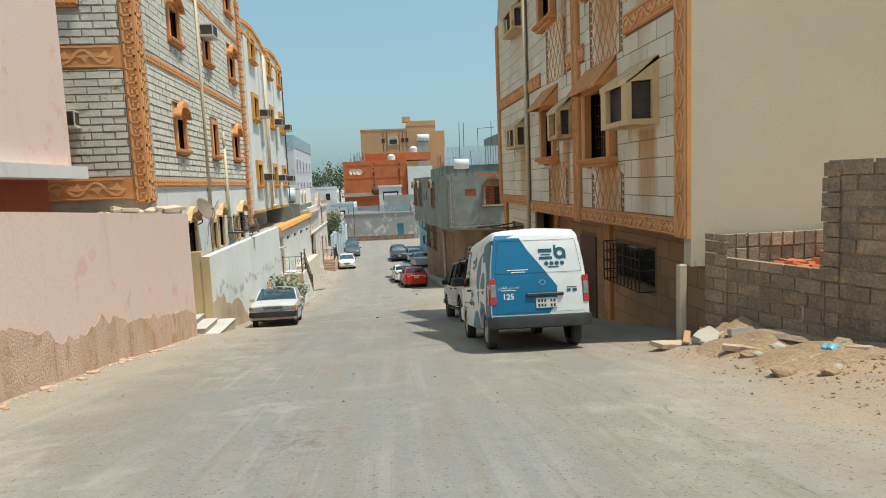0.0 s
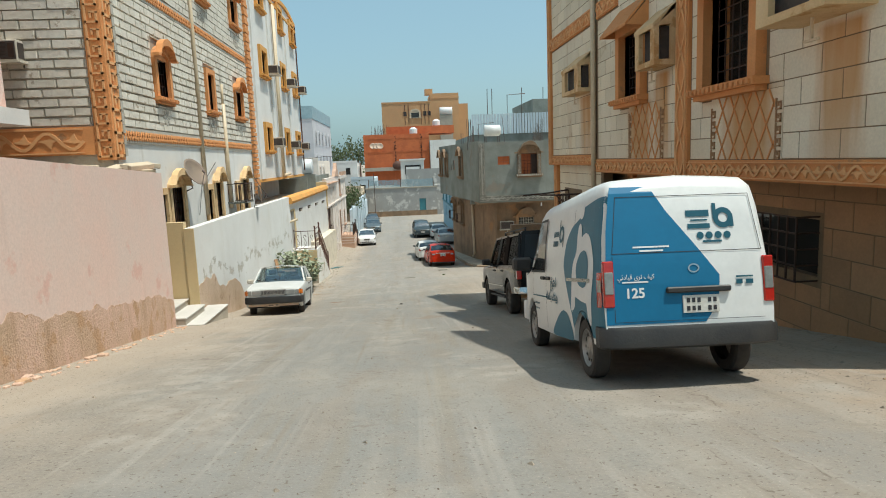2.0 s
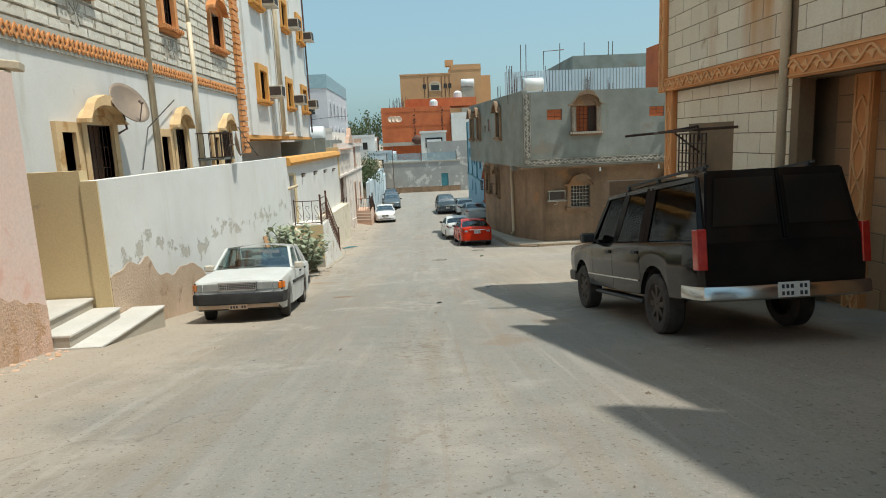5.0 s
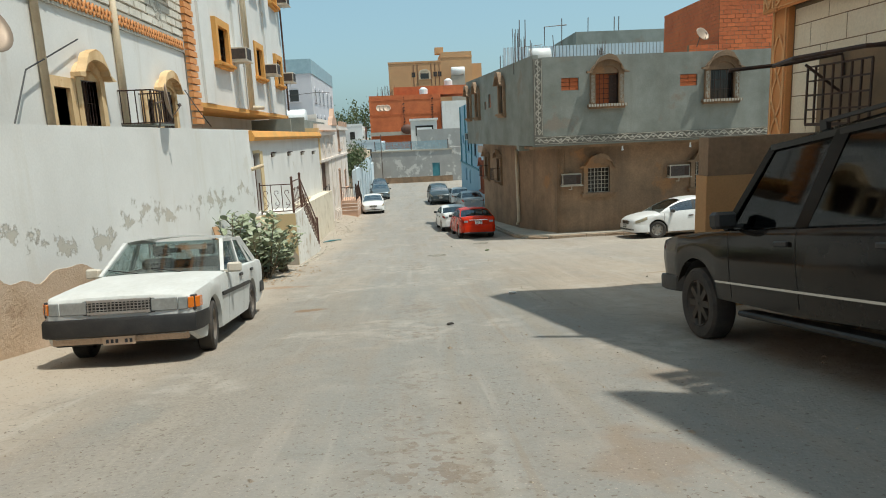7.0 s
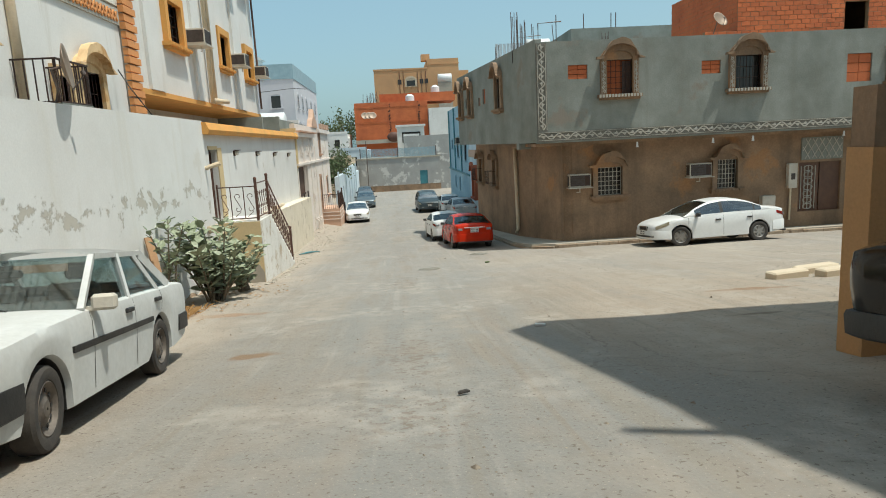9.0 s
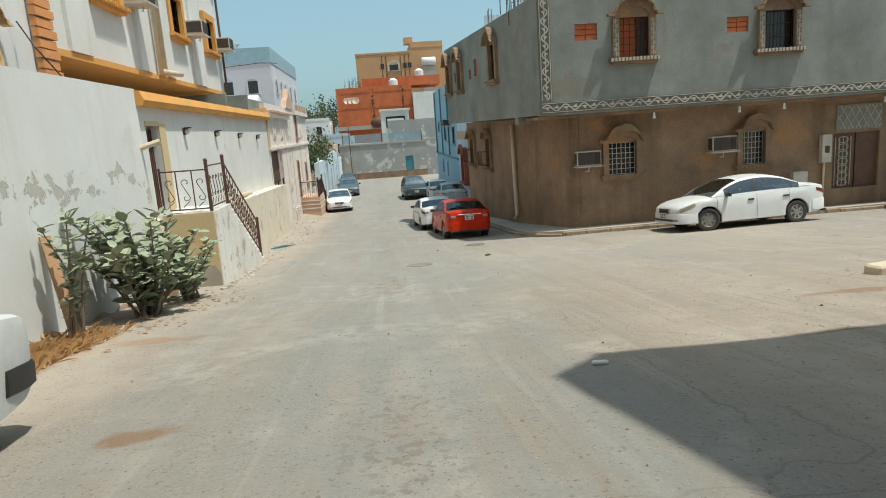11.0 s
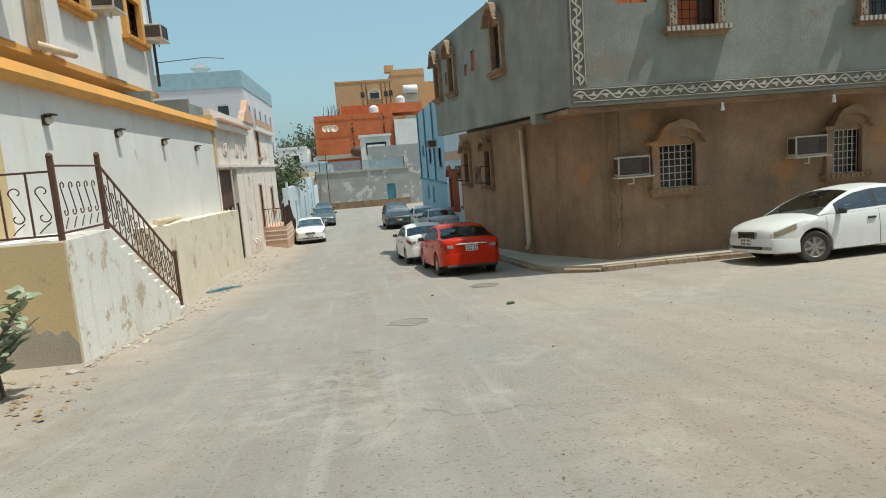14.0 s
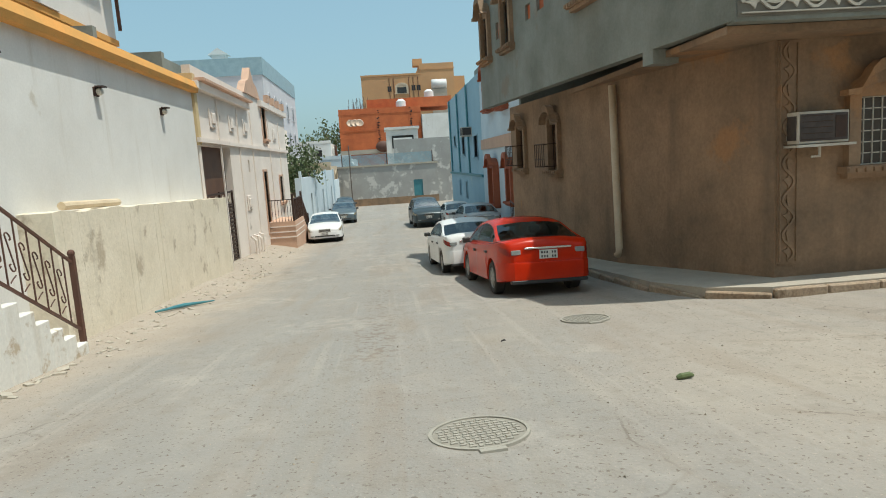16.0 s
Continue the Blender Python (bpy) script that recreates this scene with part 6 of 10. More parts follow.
# ---- breeze block plot walls beside it ----
def plot_walls():
    t = thing("block_wall", (5.8, 8, -1), "rough breeze block plot wall, low section and tall section", "wall")
    a, b = Vector((5.42, 10.15)), Vector((6.0, 8.0))
    d = (b - a).normalized()
    M = face_frame(a.x, a.y, 0, d.x, d.y)
    ln = (b - a).length
    long = 16.0
    bm = bmesh.new()
    box(bm, M, 0.0, ln, -0.18, -0.005, -3, 0.18)
    box(bm, M, ln, long, -0.18, -0.005, -3, 1.62)
    box(bm, Matrix(), 5.62, 9.0, 9.92, 10.08, -2, 0.5)
    part("core", bm, M_DIRT, t)
    solid("rubble_fill", t, M_SAND, (5.9, 9.0, 8.3, 9.9, -2.5, -0.02))
    pieces("breeze_block", M, 0.0, 0.5, -1.8, 0.58, 0.42, 0.205, 0.014, 0.010, [], M_BREEZE, t, 60, jitter=0.012)
    pieces("breeze_block", M, 0.5, ln, -1.8, 0.2, 0.42, 0.205, 0.014, 0.010, [], M_BREEZE, t, 120, jitter=0.012)
    pieces("breeze_block", M, ln, ln + 6, -1.6, 1.68, 0.42, 0.205, 0.014, 0.012, [], M_BREEZE, t, 300, jitter=0.014)
    pieces("breeze_block", M @ Matrix.Translation((0, -0.185, 0)) @ Matrix.Rotation(math.pi, 4, "Z"), -ln - 6, -ln, 0.2, 1.68, 0.42, 0.205, 0.014, 0.010, [], M_BREEZE, t, 0)
    pieces("breeze_block", face_frame(0, 9.92, 0, 1, 0), 5.62, 9.0, -0.4, 0.56, 0.20, 0.24, 0.015, 0.03, [], M_BREEZE, t, 80, bond=0, jitter=0.02)
    bm = bmesh.new()
    E = M @ Matrix.Translation((ln, 0, 0))
    rnd = random.Random(2)
    for k in range(8):
        w = 0.06 + k * 0.2
        box(bm, E, -0.02 - rnd.uniform(0, 0.05), 0.2, -0.2, 0.04, w, w + 0.185)
    part("block_end", bm, M_BREEZE, t)
    bm = bmesh.new()
    for i in range(90):
        s = rnd.uniform(0.04, 0.16)
        x, y = rnd.uniform(6.0, 8.6), rnd.uniform(8.4, 9.8)
        box(bm, pose(x, y, 0.02 + rnd.uniform(0, 0.22) * (x - 6) / 2.6, rnd.uniform(-25, 25), rnd.uniform(-25, 25), rnd.uniform(0, 180)), -s, s, -s * 0.6, s * 0.6, -0.05, 0.05, 0.008)
    tagged(part("brick_rubble", bm, M_REDBR, None), "broken red brick rubble heaped inside the plot wall", "rubble", kind="stuff")
    p = thing("gate_post", (5.05, 10.25, -1), "pale concrete gate post at the plot corner", "post")
    bm = bmesh.new()
    box(bm, Matrix(), 5.0, 5.13, 10.2, 10.34, -2, 0.04, 0.015)
    part("post", bm, M_CREAM, p)
    # broken slabs, stones and litter on the verge
    for (x, y, rx, ry, rz, a, b, c, m, lab) in ((4.85, 9.0, 24, -16, 30, 0.20, 0.14, 0.07, M_CONC, "broken white slab leaning on rubble"), (5.15, 8.6, -8, 14, 70, 0.26, 0.17, 0.10, M_CONC, "broken concrete lump"), (4.4, 9.2, 4, 6, 15, 0.34, 0.12, 0.035, M_SAND, "broken cream kerb slab"), (5.3, 7.7, 26, 5, 110, 0.28, 0.18, 0.035, M_SAND, "cracked cream slab tilted in the dirt"), (4.8, 7.8, 3, -4, 160, 0.36, 0.10, 0.035, M_SAND, "flat broken kerb slab"), (5.4, 6.6, -6, 9, 40, 0.18, 0.12, 0.04, M_SAND, "chipped slab fragment")):
        bm = bmesh.new()
        z = height(x, y)
        pts = [(-a, -b), (-a * 0.2, -b * 1.1), (a, -b * 0.7), (a * 0.9, b * 0.6), (a * 0.1, b), (-a * 0.8, b * 0.8)]
        prism(bm, pose(x, y, z + c * 0.7, rx, ry, rz) @ Matrix.Rotation(math.pi / 2, 4, "X"), pts, -c, c)
        tagged(part("broken_slab", bm, m, None), lab, "slab", "broken slabs")
    bm = bmesh.new()
    rnd = random.Random(12)
    for i in range(1300):
        x, y = rnd.triangular(3.9, 6.3, 5.5), rnd.uniform(4.2, 9.9)
        s = rnd.uniform(0.005, 0.02) * (1.4 if rnd.random() < 0.1 else 1)
        box(bm, pose(x, y, height(x, y), rnd.uniform(-40, 40), rnd.uniform(-40, 40), rnd.uniform(0, 180)), -s, s, -s * 0.7, s * 0.7, -s * 0.4, s * 0.6)
    tagged(part("verge_stones", bm, M_DIRT, None), "scattered stones and plaster crumbs on the verge", "stones", kind="stuff")
    # low heaps of orange dirt
    for hx, hy, hr, hh in ((5.2, 8.2, 0.85, 0.16), (5.1, 6.9, 0.75, 0.12), (5.6, 9.2, 0.6, 0.22)):
        h2 = bmesh.new()
        rings = []
        for i in range(9):
            q = hr * i / 8
            rings.append([h2.verts.new((hx + q * math.cos(k * 0.2618) * (1 + 0.3 * noise.noise(Vector((math.cos(k * 0.2618), math.sin(k * 0.2618), hx)))), hy + q * math.sin(k * 0.2618), height(hx + q * math.cos(k * 0.2618), hy + q * math.sin(k * 0.2618)) + hh * (1 - (i / 8) ** 1.6) * (1 + 0.5 * noise.noise(Vector((q * 5 * math.cos(k * 0.2618), q * 5 * math.sin(k * 0.2618), hy)))) - 0.012)) for k in range(24)])
        for x, y in zip(rings, rings[1:]):
            for k in range(24):
                h2.faces.new((x[k], y[k], y[(k + 1) % 24], x[(k + 1) % 24]))
        h2.faces.new(rings[0])
        tagged(part("dirt_mound", h2, M_DIRT, None, smooth=True), "low heap of orange-brown dirt and crumbs by the plot wall", "dirt", "dirt mounds")
    g = bmesh.new()
    bmesh.ops.create_icosphere(g, subdivisions=3, radius=0.11)
    for v in g.verts:
        v.co *= 1 + 0.55 * noise.noise(v.co * 11)
        v.co.z *= 0.6
    bmesh.ops.transform(g, matrix=Matrix.Translation((5.15, 6.7, height(5.15, 6.7) + 0.07)), verts=g.verts)
    tagged(part("plastic_bag", g, paint("blue_plastic", (0.16, 0.42, 0.55), rough=0.4), None), "crumpled blue plastic bag on the rubble", "plastic bag")


def rubble_lumps():
    rnd = random.Random(31)
    for i in range(26):
        x, y = rnd.triangular(4.2, 6.0, 5.3), rnd.uniform(6.0, 9.9)
        r = rnd.uniform(0.04, 0.09) * (1.8 if i % 6 == 0 else 1)
        bm = bmesh.new()
        bmesh.ops.create_icosphere(bm, subdivisions=2, radius=r)
        off = Vector((rnd.uniform(0, 50), rnd.uniform(0, 50), 0))
        for v in bm.verts:
            k = 1 + 0.5 * noise.noise(v.co / r * 1.3 + off)
            v.co = Vector((v.co.x * k * 1.3, v.co.y * k, v.co.z * k * 0.62))
        bmesh.ops.transform(bm, matrix=pose(x, y, height(x, y) + r * 0.25, rnd.uniform(-25, 25), rnd.uniform(-25, 25), rnd.uniform(0, 180)), verts=bm.verts)
        m, lab = ((M_DIRT, "lump of orange-brown rubble on the verge"), (M_CONC, "broken grey concrete lump on the verge"))[i % 2]
        tagged(part("rubble_lump", bm, m, None), lab, "rubble", "rubble lumps")
    bm = bmesh.new()
    box(bm, pose(4.75, 9.45, height(4.75, 9.45) + 0.05, 3, 2, 62), -0.45, 0.45, -0.05, 0.05, -0.015, 0.015, 0.004)
    tagged(part("plank", bm, M_TANST, None), "brown weathered plank lying on the rubble", "plank")


stone_building()
plot_walls()
rubble_lumps()


# ---- grey cement corner building ----
def grey_building():
    t = thing("house", (9, 46, -5.5), "unfinished two-storey house in grey and brown cement render", "house")
    S = face_frame(0, 43.45, 0, 1, 0)
    u0, u1, lo, top = 4.7, 26.0, -1.78, 1.9
    vents = [(5.92, 6.66, 0.52, 1.03), (11.04, 11.78, 0.5, 0.98), (16.8, 17.8, -0.05, 1.0)]
    upw = [(7.35, 8.35, -0.1, 1.15), (12.3, 13.35, -0.1, 1.12), (18.6, 19.6, -0.1, 1.12)]
    bm = bmesh.new()
    wall(bm, S, u0, u1, lo, top, 0.25, vents + upw)
    part("upper_wall", bm, M_CEMENT, t, "grey cement rendered upper wall")
    for a, b, c, d in vents:
        bm = bmesh.new()
        n = 3
        for k in range(n):
            z = c + (d - c) * k / n
            for q in range(2):
                w = (b - a) / 2
                box(bm, S, a + q * w + 0.01, a + (q + 1) * w - 0.01, -0.22, -0.06, z + 0.01, z + (d - c) / n - 0.008)
        part("vent_fill", bm, M_REDBR, t, "red hollow brick filling a vent opening")
    for i, (a, b, c, d) in enumerate(upw):
        w = window(S, t, a, b, c, d, M_BROWNR, arch=0.32, fw=0.22, proud=0.14, hood="crown", bars=(5, 6) if i == 0 else (4, 3), pane_mat=None if i else M_REDBR, label="arched carved window surround")
        bm = bmesh.new()
        for e in (a - 0.2, b + 0.04):
            scroll(bm, S @ Matrix.Translation((0, 0.141, 0)), e, e + 0.16, c + 0.05, d - 0.05, 0.02, upright=True)
        n = 14
        for k in range(n):
            e = a - 0.33 + (b - a + 0.66) * k / n
            box(bm, S, e, e + 0.07, 0.24, 0.29, c - 0.11, c - 0.0)
        part("carving", bm, M_RELIEF, w)
        if i == 0:
            solid("shutter", w, M_IRON, (8.0, 8.33, 43.52, 43.56, -0.08, 1.1))
    # relief border
    bm = bmesh.new()
    box(bm, S, 4.72, 5.12, 0.0, 0.02, lo + 0.06, top - 0.05)
    box(bm, S, 5.12, u1, 0.0, 0.02, lo + 0.06, lo + 0.42)
    b = part("relief_border", bm, M_DARKR, t)
    bm = bmesh.new()
    Sb = S @ Matrix.Translation((0, 0.021, 0))
    scroll(bm, Sb, 4.76, 5.08, lo + 0.5, top - 0.08, 0.035, 0.55, upright=True)
    scroll(bm, Sb, 4.76, u1 - 0.1, lo + 0.10, lo + 0.40, 0.035, 0.62)
    part("scroll_relief", bm, M_RELIEF, b, "pale carved vine scroll relief")
    # west face, turned a little
    d = (Vector((3.2, 57.0)) - Vector((4.7, 43.45)))
    ln = d.length
    W = face_frame(3.2, 57.0, 0, -d.x, -d.y)
    holes = [(ln - 5.3, ln - 4.5, -0.2, 1.15), (ln - 10.7, ln - 10.0, -0.2, 1.1), (ln - 13.0, ln - 12.3, -0.2, 1.1), (ln - 7.9, ln - 7.4, 0.2, 0.9), (ln - 8.8, ln - 8.4, 0.15, 0.55), (ln - 11.6, ln - 11.3, 0.2, 0.7)]
    bm = bmesh.new()
    wall(bm, W, 0, ln - 0.002, -1.75, 2.0, 0.25, holes)
    part("upper_wall", bm, M_CEMENT, t)
    for i, (a, b, c, e) in enumerate(holes):
        if i < 3:
            window(W, t, a, b, c, e, M_BROWNR, arch=0.3, fw=0.16, proud=0.12, hood="crown", bars=(3, 5), label="arched carved window surround")
        else:
            bm = bmesh.new()
            box(bm, W, a, b, -0.2, -0.08, c, e)
            part("vent_fill", bm, M_REDBR, t)
    bm = bmesh.new()
    box(bm, S, 4.7, u1, -14, -0.25, -1.9, -1.79)
    part("soffit", bm, M_BROWNR, t)
    # beam nib under the overhang
    bm = bmesh.new()
    box(bm, W, ln - 2.6, ln - 2.25, -0.5, 0.0, -2.0, -1.752)
    part("beam_end", bm, M_CEMENT, t)
    # lower storey
    LS = face_frame(0, 44.45, 0, 1, 0)
    loww = [(7.3, 8.3, -3.95, -2.85), (12.2, 13.05, -3.95, -2.8), (15.7, 17.5, -5.1, -3.1)]
    bm = bmesh.new()
    wall(bm, LS, 5.92, u1, -7, -1.9, 0.25, loww)
    part("lower_wall", bm, M_BROWNR, t, "brown cement rendered ground floor wall")
    for a, b, c, e in loww[:2]:
        w = window(LS, t, a, b, c, e, M_BROWNR, arch=0.22, fw=0.2, proud=0.13, hood="crown", bars=(6, 6), bar_mat=M_ACBOX, label="arched carved surround with pale window bars")
    bm = bmesh.new()
    box(bm, LS, 5.96, 6.3, 0.0, 0.03, -5.5, -1.92)
    cc = part("corner_strip", bm, M_BROWNR, t)
    bm = bmesh.new()
    scroll(bm, LS @ Matrix.Translation((0, 0.031, 0)), 5.98, 6.28, -5.45, -1.95, 0.03, 0.6, upright=True)
    part("scroll_relief", bm, M_BROWNR, cc)
    for (xa, ya), (xb, yb), hs in (((5.92, 44.45), (5.0, 48.9), []), ((5.0, 48.9), (4.15, 57.0), [(3.6, 4.25, -3.9, -2.6), (6.55, 7.2, -3.85, -2.6)])):
        dd = Vector((xa - xb, ya - yb))
        K = face_frame(xb, yb, 0, dd.x, dd.y)
        L2 = dd.length
        hh = [(L2 - b, L2 - a, c, e) for a, b, c, e in hs]
        bm = bmesh.new()
        wall(bm, K, 0, L2, -8, -1.76, 0.25, hh)
        part("lower_wall", bm, M_BROWNR, t)
        for a, b, c, e in hh:
            window(K, t, a, b, c, e, M_BROWNR, arch=0.2, fw=0.15, proud=0.12, hood="crown", bars=(4, 5))
            bm = bmesh.new()
            grille(bm, K, a - 0.05, b + 0.05, c + 0.1, c + 0.75, 0.5, 5, 3, 0.01)
            for u in (a - 0.05, b + 0.05):
                box(bm, K, u - 0.01, u + 0.01, 0.1, 0.5, c + 0.1, c + 0.12)
                box(bm, K, u - 0.01, u + 0.01, 0.1, 0.5, c + 0.73, c + 0.75)
            tagged(part("window_cage", bm, M_IRON, t), kind="stuff")
    bm = bmesh.new()
    box(bm, Matrix(), u1 - 0.25, u1, 43.7, 57, -7, 1.9)
    box(bm, Matrix(), 4.5, u1 - 0.25, 56.75, 57, -8, 1.9)
    part("back_wall", bm, M_CEMENT, t)
    solid("roof", t, M_CONC, (4.9, u1 - 0.26, 43.71, 56.7, 1.3, 1.5))
    # door, stair and electric box
    bm = bmesh.new()
    box(bm, LS, 15.7, 16.6, -0.16, -0.1, -5.1, -3.1)
    box(bm, LS, 16.65, 17.5, -0.16, -0.1, -5.1, -3.1)
    dr = part("door", bm, M_WOOD, t, "dark brown ornate double door")
    bm = bmesh.new()
    for uu in (15.85, 16.0, 16.15, 16.3, 16.45):
        box(bm, LS, uu - 0.012, uu + 0.012, -0.099, -0.07, -5.0, -3.25)
    for k in range(7):
        tube(bm, [LS @ Vector((16.15 + 0.2 * math.cos(q * 0.7), -0.07, -4.9 + k * 0.26 + 0.11 * math.sin(q * 0.7))) for q in range(10)], 0.015, 4)
    part("scrollwork", bm, M_RELIEF, dr)
    bm = bmesh.new()
    box(bm, LS, 15.75, 17.5, 0.0, 0.06, -3.0, -2.1)
    pn = part("carved_panel", bm, M_CEMENT, t)
    bm = bmesh.new()
    lattice(bm, LS @ Matrix.Translation((0, 0.061, 0)), 15.8, 17.45, -2.95, -2.15, 0.02, 0.3)
    part("lattice", bm, M_RELIEF, pn)
    m = thing("meter_box", (15.3, 44.4, -3.6), "pale electric meter box on the brown wall", "meter box")
    bm = bmesh.new()
    box(bm, LS, 15.15, 15.52, 0.0, 0.2, -4.1, -3.1, 0.015)
    part("box", bm, M_ACBOX, m)
    bm = bmesh.new()
    box(bm, LS, 15.25, 15.42, 0.2, 0.21, -3.75, -3.5)
    part("dial_window", bm, M_ACFACE, m)
    tubebm = bmesh.new()
    tube(tubebm, [LS @ Vector((15.32, 0.08, -4.1)), LS @ Vector((15.3, 0.08, -5.4))], 0.04, 8)
    part("conduit", tubebm, M_PIPE, m)
    m = thing("cabinet_box", (14.2, 44.3, -5), "small cream utility cabinet by the wall", "cabinet")
    bm = bmesh.new()
    box(bm, LS, 14.05, 14.6, 0.0, 0.25, -5.5, -4.35, 0.015)
    part("body", bm, M_ACBOX, m)
    air_conditioner(LS, 6.1, -3.55, 0.85, 0.5, 0.32, "white framed dark air conditioner on a shelf in the brown wall")
    air_conditioner(LS, 10.95, -3.4, 0.9, 0.52, 0.36, "white framed dark air conditioner beside the second window")
    downpipe([(4.88, 48.9, -2.0), (4.9, 48.75, -5.7), (4.78, 48.55, -5.82)], 0.085, t)
    for u in (8.6, 11.6, 13.2, 16.9):
        bm = bmesh.new()
        p = S @ Vector((u, -0.12, -1.9))
        tube(bm, [p, p - Vector((0, 0, 0.08)), p - Vector((0, 0, 0.2))], [0.03, 0.035, 0.055], 8)
        tagged(part("soffit_lamp", bm, M_TANK, None), "bare white lamp holder under the overhang", "lamp", "soffit lamps")
    # rebar, roof clutter
    rnd = random.Random(5)
    for i, (x, y, n, h) in enumerate(((4.35, 46.3, 9, 1.5), (4.55, 44.9, 5, 1.0), (9.4, 50.0, 6, 1.1), (10.8, 54.5, 12, 1.8), (12.3, 55, 5, 1.4), (4.2, 50, 3, 0.9))):
        bundle = thing("rebar_bundle", (x + 0.25, y, 1.5), "bare steel rebar sticking out of the roof", "rebar", "rebar bundles")
        for k in range(n):
            bm = bmesh.new()
            px, py = x + rnd.uniform(-0.22, 0.22) + 0.25, y + rnd.uniform(-0.22, 0.22)
            tube(bm, [(px, py, 1.5), (px + rnd.uniform(-0.04, 0.04), py, 1.9 + h * rnd.uniform(0.7, 1.1))], 0.014, 5)
            part("rod", bm, M_STEEL, bundle)
    for x, y in ((9.6, 55), (11.6, 54.6)):
        solid("coping", t, M_REDBR, (x - 1.0, x + 1.0, y - 0.1, y + 0.1, 1.5, 2.15))
    r = thing("brick_room", (15.5, 49, 1.5), "unfinished red brick roof room", "room")
    bm = bmesh.new()
    R2 = face_frame(0, 48.2, 0, 1, 0)
    wall(bm, R2, 15.0, 24.0, 1.5, 5.2, 0.2, [(20.05, 21.17, 1.5, 3.8)])
    box(bm, Matrix(), 15.0, 15.2, 48.4, 55, 1.5, 5.2)
    box(bm, Matrix(), 23.8, 24, 48.4, 55, 1.5, 5.2)
    box(bm, Matrix(), 15.2, 23.8, 54.8, 55, 1.5, 5.2)
    box(bm, Matrix(), 15.2, 23.8, 48.4, 54.8, 4.9, 5.1)
    box(bm, R2, 13.5, 14.99, -0.2, 0.0, 1.5, 2.7)
    part("wall", bm, M_JOINT, r)
    pieces("brick", R2, 15.0, 24.0, 1.5, 5.2, 0.4, 0.2, 0.015, 0.012, [(20.05, 21.17, 1.4, 3.8)], M_REDBR, r, 300, jitter=0.008)
    pieces("brick", R2, 13.5, 14.99, 1.5, 2.7, 0.4, 0.2, 0.015, 0.012, [], M_REDBR, r, 40, jitter=0.008)
    pieces("brick", face_frame(15.0, 55.0, 0, 0, -1), 0.0, 6.79, 1.5, 5.2, 0.4, 0.2, 0.015, 0.012, [], M_REDBR, r, 0, jitter=0.008)
    satellite_dish((13.85, 47.6, 3.1), 0.36, 20, 60, "grey satellite dish on the brick parapet", [(13.85, 47.9, 2.85), (13.85, 48.1, 2.6)])
    k = thing("water_tank", (6.9, 53, 1.5), "white roof water tank on an iron stand", "water tank")
    bm = bmesh.new()
    tube(bm, [(6.4, 53, 3.0), (6.45, 53, 3.0), (7.6, 53, 3.0), (7.65, 53, 3.0)], [0.3, 0.42, 0.42, 0.3], 14)
    part("tank", bm, M_TANK, k, smooth=True)
    bm = bmesh.new()
    for x in (6.5, 7.5):
        for y in (52.6, 53.4):
            tube(bm, [(x, y, 1.5), (x, y, 2.62)], 0.03, 6)
    tube(bm, [(6.0, 53, 1.5), (6.0, 53, 3.5), (7.2, 53, 3.6)], 0.02, 6)
    tube(bm, [(8.0, 53, 1.5), (7.8, 53, 4.1)], 0.02, 6)
    part("stand", bm, M_STEEL, k)
    # pavement with kerb round the corner
    pv = [(3.75, 57.0), (4.1, 48.4), (4.15, 45.2), (4.5, 44.0), (5.3, 43.5), (26, 43.3), (26, 44.6), (5.95, 44.6), (5.1, 49), (4.3, 57)]
    bm = bmesh.new()
    n = len(pv)
    zt = [height(min(x, 8), y) + 0.17 for x, y in pv]
    dense = []
    for i in range(n):
        a, b = pv[i], pv[(i + 1) % n]
        dense.append((*a, zt[i]))
    tv = [bm.verts.new(p) for p in dense]
    bv = [bm.verts.new((p[0], p[1], p[2] - 1.0)) for p in dense]
    bm.faces.new(tv)
    bmesh.ops.triangulate(bm, faces=list(bm.faces))
    for i in range(n):
        bm.faces.new((tv[i], tv[(i + 1) % n], bv[(i + 1) % n], bv[i]))
    pave = part("pavement", bm, M_CONC, None)
    tagged(pave, "pale worn concrete pavement round the corner", "pavement", kind="structure")
    kerb = pv[:6]
    line = []
    for (xa, ya), (xb, yb) in zip(kerb, kerb[1:]):
        L3 = math.hypot(xb - xa, yb - ya)
        m = max(1, int(L3 / 0.8))
        line += [(xa + (xb - xa) * i / m, ya + (yb - ya) * i / m) for i in range(m)]
    line.append(kerb[-1])
    for (xa, ya), (xb, yb) in zip(line, line[1:]):
        bm = bmesh.new()
        dd = Vector((xb - xa, yb - ya))
        K = face_frame(xa, ya, height(min(xa, 8), ya), dd.x, dd.y)
        box(bm, K, 0.006, dd.length - 0.006, -0.06, 0.09, -0.4, 0.13 + 0.03 * noise.noise(Vector((xa, ya, 0))), 0.02)
        part("kerbstone", bm, M_KERB, pave)


grey_building()


